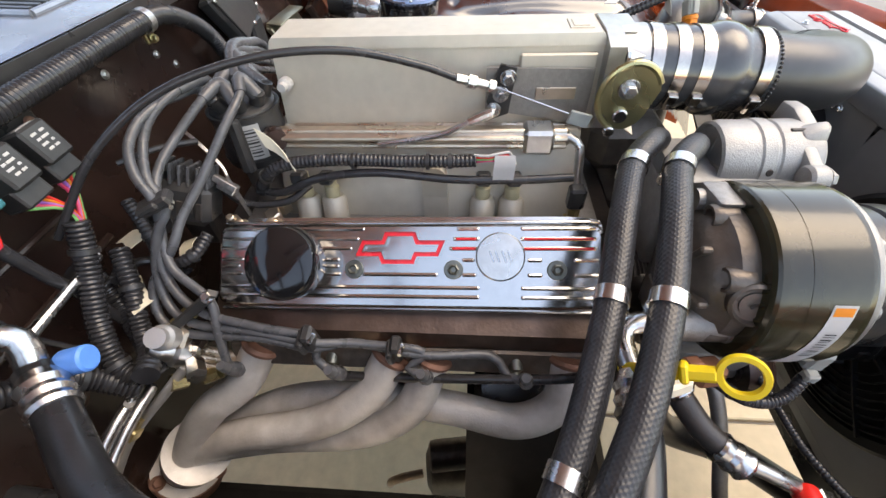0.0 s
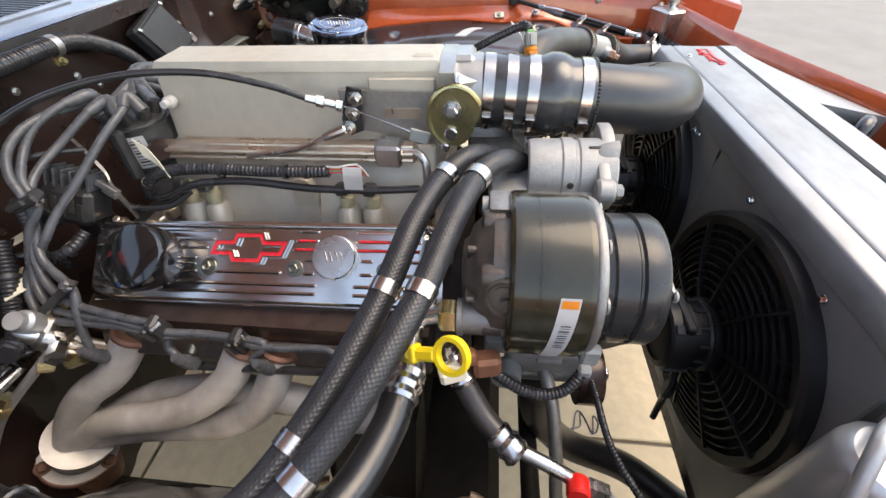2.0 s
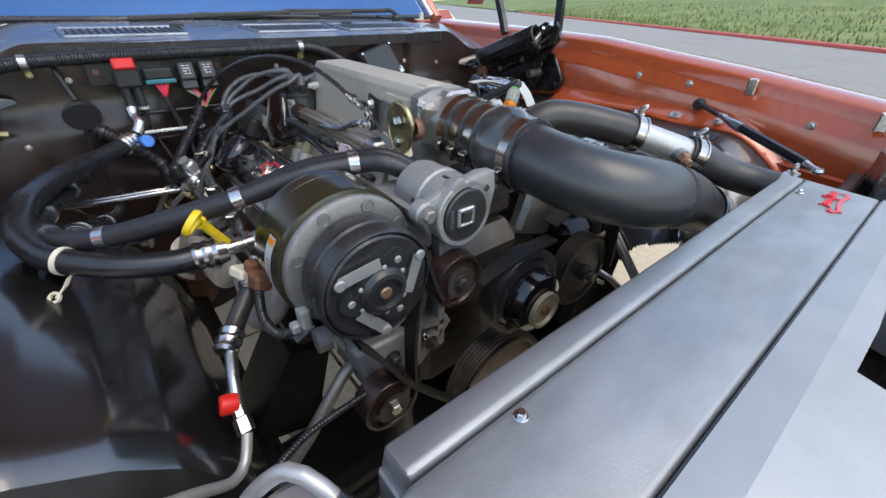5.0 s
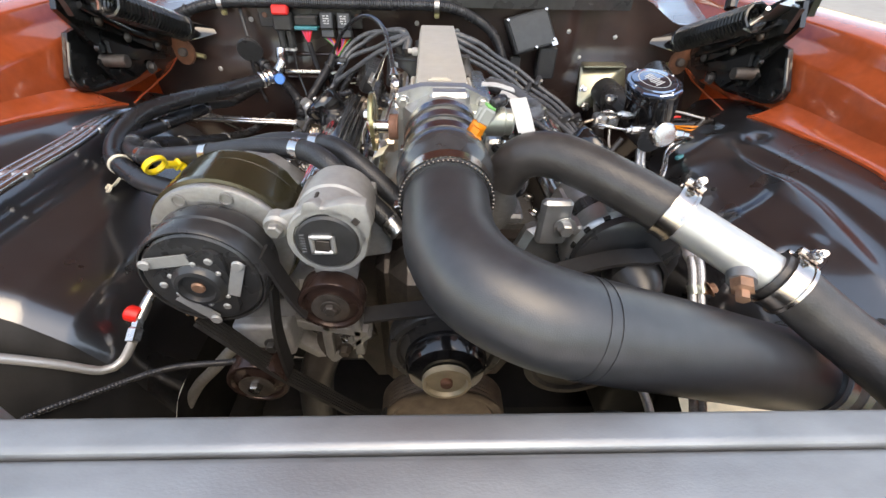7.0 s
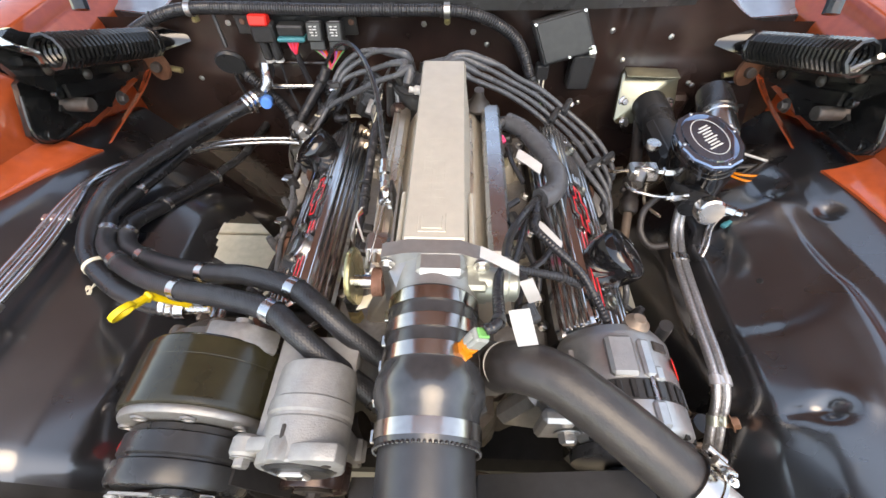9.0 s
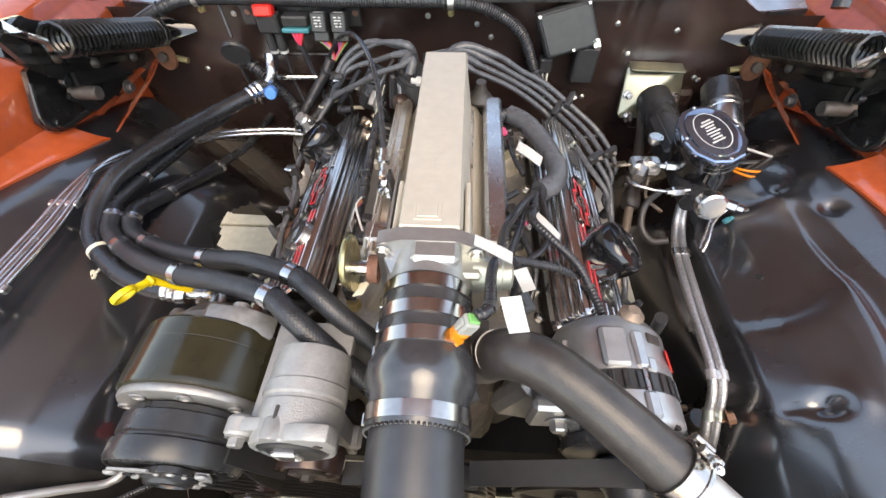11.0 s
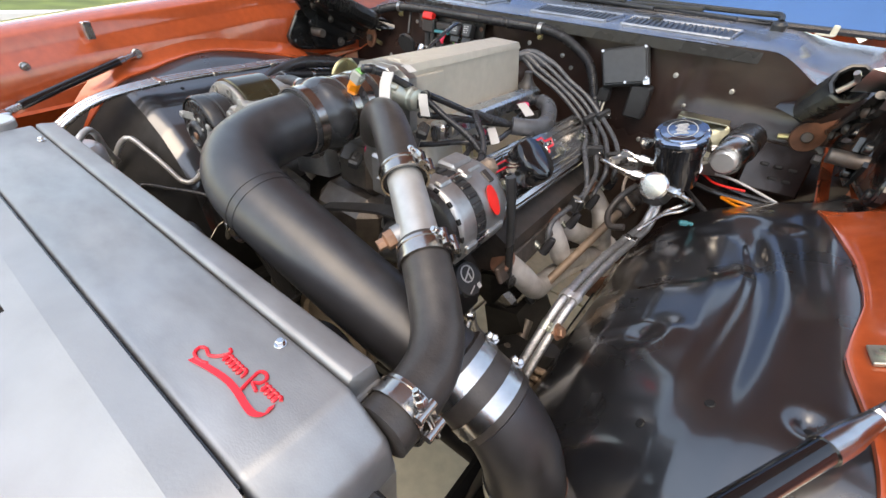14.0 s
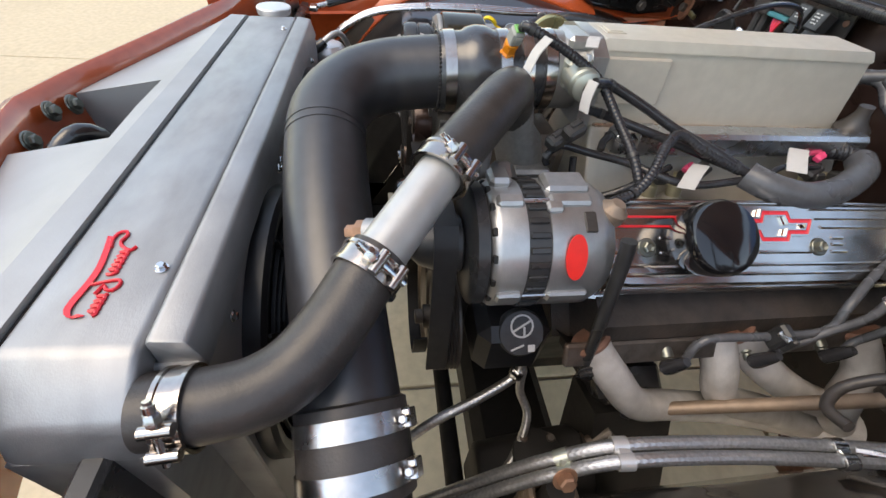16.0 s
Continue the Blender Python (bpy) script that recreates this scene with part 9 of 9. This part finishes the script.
for o in (0.0, 0.015, 0.030):
    rear = [(-0.49, 0.525 + o, 0.772), (-0.40, 0.56 + o, 0.755), (-0.34, 0.565 + o, 0.75)] if o < 0.02 else [(-0.515, 0.520, 0.77), (-0.50, 0.58, 0.72)]
    part("line", tube([(-0.585 - o, -0.33, 0.77), (-0.580 - o, -0.27, 0.822), (-0.576 - o, -0.20, 0.858), (-0.574 - o, -0.10, 0.874), (-0.570 - o, 0.03, 0.880), (-0.565 - o, 0.15, 0.880), (-0.572 - o * 0.7, 0.24, 0.880), (-0.584, 0.290 + o * 0.8, 0.872), (-0.57, 0.36 + o, 0.842), (-0.536, 0.455 + o, 0.803)] + rear, 0.0058, 12), "bright_steel", ln)
for p in ((-0.575, 0.05, 0.880), (-0.575, 0.205, 0.880), (-0.553, 0.415, 0.82), (-0.581, -0.07, 0.877)):
    part("clip", box(Vector(p) + Vector((-0.008, 0, 0)), (0.046, 0.012, 0.010), 0.002, tilt(0, 0, 0 if p[1] < 0.3 else 60)), "steel_plate", ln)

# ---- hood hinges ----
def hinge(s):
    h = thing("hood_hinge", "black sprung hood hinge with a rusty pivot plate", "hinge", (s * 0.64, 0.5, 0.85), "hood hinges")
    part("base_plate", hull([(s * (0.694 + d), y, z) for d in (0, 0.010) for y, z in ((0.354, 0.918), (0.358, 0.900), (0.375, 0.886), (0.40, 0.878), (0.46, 0.872), (0.53, 0.864), (0.62, 0.875), (0.63, 0.95), (0.52, 1.0), (0.40, 0.985))]), "hinge_black", h)
    part("plate_bead", tube([(s * 0.693, y, z) for y, z in ((0.39, 0.97), (0.362, 0.925), (0.364, 0.903), (0.38, 0.890), (0.405, 0.884), (0.46, 0.879), (0.53, 0.871), (0.61, 0.883))], 0.004, 8), "hinge_black", h)
    part("fender_flange", strip(spline([(s * 0.664, 0.39, 0.850), (s * 0.662, 0.42, 0.838), (s * 0.660, 0.46, 0.844), (s * 0.660, 0.53, 0.852), (s * 0.660, 0.60, 0.862), (s * 0.658, 0.645, 0.880)], 0.02), 0.026, 0.003, (-s * 0.75, 0.1, 0.45)), "body_paint", h, "orange-red painted flange")
    part("link_plate", hull([(s * (0.668 + d), y, z) for d in (0, 0.006) for y, z in ((0.44, 0.885), (0.52, 0.88), (0.60, 0.905), (0.60, 0.935), (0.46, 0.96), (0.41, 0.93))]), "hinge_black", h)
    part("spring_bracket", hull([(s * x, y, z) for x, y, z in ((0.60, 0.385, 1.035), (0.605, 0.365, 1.065), (0.64, 0.37, 1.06), (0.64, 0.40, 1.035), (0.60, 0.392, 1.03), (0.64, 0.38, 1.075))]), "steel_plate", h, "pale steel spring bracket")
    for y, z in ((0.378, 0.902), (0.45, 0.905), (0.50, 0.935), (0.56, 0.90), (0.42, 0.955), (0.585, 0.935)):
        part("rivet", disc(0.009, 0.010, (s * (0.694 if y < 0.4 else 0.667), y, z), (-s, 0, 0), 18), "hinge_black", h)
    a, b = Vector((s * 0.585, 0.605, 0.958)), Vector((s * 0.598, 0.395, 1.040))
    ax = (b - a).normalized()
    sd = ax.orthogonal().normalized()
    up = ax.cross(sd)
    turns = 24
    pts = [a.lerp(b, k / (turns * 10)) + (sd * math.cos(2 * math.pi * k / 10) + up * math.sin(2 * math.pi * k / 10)) * 0.0240 for k in range(turns * 10 + 1)]
    part("spring", rings(pts, 0.0040, 6), "hinge_black", h, "black coil spring")
    part("spring_hook", tube([b + sd * 0.018, b + ax * 0.014, b + ax * 0.03 - up * 0.01], 0.004, 8), "steel_plate", h)
    part("spring_hook", tube([a - sd * 0.018, a - ax * 0.014, a - ax * 0.03], 0.004, 8), "steel_plate", h)
    part("lower_arm", hull([(s * (0.635 + d), y, z) for d in (0, 0.010) for y, z in ((0.635, 0.935), (0.60, 0.90), (0.36, 1.02), (0.35, 1.06), (0.40, 1.07))]), "hinge_black", h)
    part("upper_arm", hull([(s * (0.660 + d), y, z) for d in (0, 0.010) for y, z in ((0.56, 0.92), (0.50, 0.88), (0.44, 0.93), (0.36, 1.03), (0.38, 1.07), (0.43, 1.06))]), "hinge_black", h)
    part("rusty_plate", slab([(0.030 * math.cos(t), 0.027 * math.sin(t)) for t in np.linspace(0.6, 2 * math.pi - 0.6, 22)] + [(0.050, -0.012), (0.050, 0.012)], 0.006, Matrix.Translation((s * 0.606, 0.617, 0.905)) @ tilt(75, 0, s * 18).to_4x4() @ tilt(0, 0, 35 if s > 0 else 145).to_4x4()), "hinge_rust", h, "rust-brown pivot plate")
    part("pivot", disc(0.010, 0.012, (s * 0.606, 0.610, 0.906), (0, -1, 0.2)), "iron", h)
    # pressed rib and rivet heads along the lower arm
    part("arm_rib", tube([(s * 0.631, 0.605, 0.925), (s * 0.630, 0.48, 0.975), (s * 0.630, 0.375, 1.035)], 0.006, 8), "hinge_black", h)
    for y, z in ((0.56, 0.93), (0.47, 0.965), (0.41, 1.005)):
        part("rivet", turned([(0.009, 0), (0.009, 0.003), (0.006, 0.006), (0.002, 0.007)], (s * 0.634, y, z), (-s, 0, 0), 16), "iron", h)
    part("link_bar", strip([(s * 0.650, 0.60, 0.905), (s * 0.652, 0.50, 0.925), (s * 0.652, 0.43, 0.955)], 0.022, 0.008, (0, 0.3, 1)), "hinge_black", h)
    part("hinge_pin", disc(0.012, 0.05, (s * 0.625, 0.43, 0.93), (s, 0, 0)), "iron", h)
    part("hinge_bolt", bolt((s * 0.63, 0.50, 0.90), (-s, 0, 0), 0.009, 0.01), "iron", h)
    part("tail", tube([(s * 0.585, 0.615, 0.90), (s * 0.562, 0.615, 0.895)], 0.006, 10), "zinc_yellow", h)
    part("hood_arm", strip(spline([(s * 0.690, 0.395, 1.045), (s * 0.690, 0.405, 1.16), (s * 0.685, 0.46, 1.34), (s * 0.68, 0.56, 1.52)], 0.03), 0.022, 0.014, (0, 1, 0.1)), "hinge_black", h, "black hinge arm rising to the hood")
    part("hood_arm", tube([(s * 0.655, 0.57, 1.03), (s * 0.665, 0.62, 1.12), (s * 0.675, 0.70, 1.25), (s * 0.68, 0.73, 1.34)], 0.013, 10), "hinge_black", h, "black hinge arm rising to the hood")
    part("gusset", hull([(s * 0.54, 0.655, 0.95), (s * 0.535, 0.65, 0.94), (s * 0.60, 0.63, 0.925), (s * 0.60, 0.63, 0.955), (s * 0.60, 0.655, 0.97)]), "gloss_black", h)


hinge(1)
hinge(-1)

solo("sensor_lead", loom([(-0.25, -0.10, 0.69), (-0.27, -0.123, 0.70), (-0.356, -0.134, 0.70), (-0.43, -0.169, 0.70), (-0.493, -0.206, 0.70), (-0.53, -0.25, 0.68)], 0.0045, 0.004), "loom_black", "thin corrugated sensor lead across the bay", "wiring")

# ---- below the engine ----
low = thing("starter_motor", "grimy black starter motor low beside the engine block", "starter", (-0.20, 0.3, 0.42))
part("motor", turned([(0.03, 0), (0.05, 0.01), (0.055, 0.02), (0.055, 0.18), (0.045, 0.19)], (-0.275, 0.30, 0.25), (0.15, -1, 0), 28), "block_black", low)
part("solenoid", turned([(0.022, 0), (0.028, 0.004), (0.028, 0.10)], (-0.275, 0.29, 0.335), (0.15, -1, 0), 20), "iron", low)
part("heat_pipe", tube([(-0.29, 0.305, 0.28), (-0.30, 0.34, 0.285), (-0.305, 0.365, 0.27), (-0.30, 0.375, 0.23)], 0.008, 12), "shaft_tan", low, "bent brown pipe")
# added block, shaped as a gearbox, hides bright floor where shade belongs
gear = thing("frame_gap_darkener", "black gearbox-shaped block added to darken the gap beside the frame", "gearbox", (0.34, 0.01, 0.42))
part("case", merge(soft(hull([(x, y, z) for y, q in ((-0.07, 0.012), (0.085, 0.0)) for x, z in ((0.285 + q, 0.44), (0.285 + q, 0.545 - q), (0.315, 0.575 - q), (0.375, 0.575 - q), (0.395, 0.545), (0.395, 0.44))]), 0.010, 3), turned([(0.030, 0), (0.034, 0.006), (0.034, 0.020), (0.026, 0.024)], (0.340, 0.01, 0.566), (0, 0, 1), 28)), "chassis_black", gear)
for k in range(4):
    part("cover_bolt", bolt((0.340 + 0.026 * math.cos(1.57 * k + 0.7), 0.01 + 0.026 * math.sin(1.57 * k + 0.7), 0.586), (0, 0, 1), 0.006, 0.006), "iron", gear)
part("input_shaft", turned([(0.018, 0), (0.018, 0.02), (0.011, 0.022), (0.011, 0.06)], (0.325, 0.083, 0.535), (-0.15, 0.75, 0.6), 20), "iron", gear, "rusty stub shaft added to the darkening block")
for s in (1, -1):
    mt = thing("engine_mount", "dark steel engine mount and frame stand", "mount", (s * 0.28, 0.2, 0.40), "engine mounts")
    part("stand", hull([(s * x, y, z) for y in (0.10, 0.22) for x, z in ((0.23, 0.58), (0.30, 0.60), (0.40, 0.43), (0.28, 0.40))]), "chassis_black", mt)
    part("rubber_block", box((s * 0.255, 0.16, 0.60), (0.06, 0.10, 0.06), 0.01, tilt(0, s * 30, 0)), "rubber", mt)
for cx, cy in ((0.405, -0.01), (-0.428, 0.02)):
    damp = thing("coil_spring", "pale coil spring round a damper low beside the frame", "spring", (cx, cy, 0.45), "coil springs")
    part("coil", rings(spline([(cx + 0.026 * math.cos(t), cy + 0.026 * math.sin(t), 0.50 + 0.020 * t / 6.28) for t in np.linspace(0, 6.28 * 8, 97)], 0.01), 0.0055, 8), "shaft_tan", damp)
    part("damper", turned([(0.015, 0), (0.015, 0.22)], (cx, cy, 0.46), (0, 0, 1), 18), "satin_black", damp)
solo("steering_link", tube([(-0.36, -0.08, 0.40), (0.36, -0.08, 0.40)], 0.016, 14), "chassis_black", "dark steering centre link under the engine", "link")
solo("front_brace", tube([(-0.235, -0.06, 0.70), (-0.275, -0.072, 0.693), (-0.305, -0.080, 0.668), (-0.340, -0.085, 0.630), (-0.384, -0.090, 0.580), (-0.430, -0.12, 0.50), (-0.470, -0.16, 0.42)], 0.0085, 14), "cast_aluminium", "bent grey steel tube in front of the engine", "pipe")
solo("heat_shield", hull([(0.20, 0.03, 0.70), (0.26, 0.04, 0.715), (0.22, 0.20, 0.60), (0.30, 0.20, 0.60), (0.24, 0.12, 0.56), (0.20, 0.10, 0.62)]), "chassis_black", "dark folded shield below the alternator", "shield")
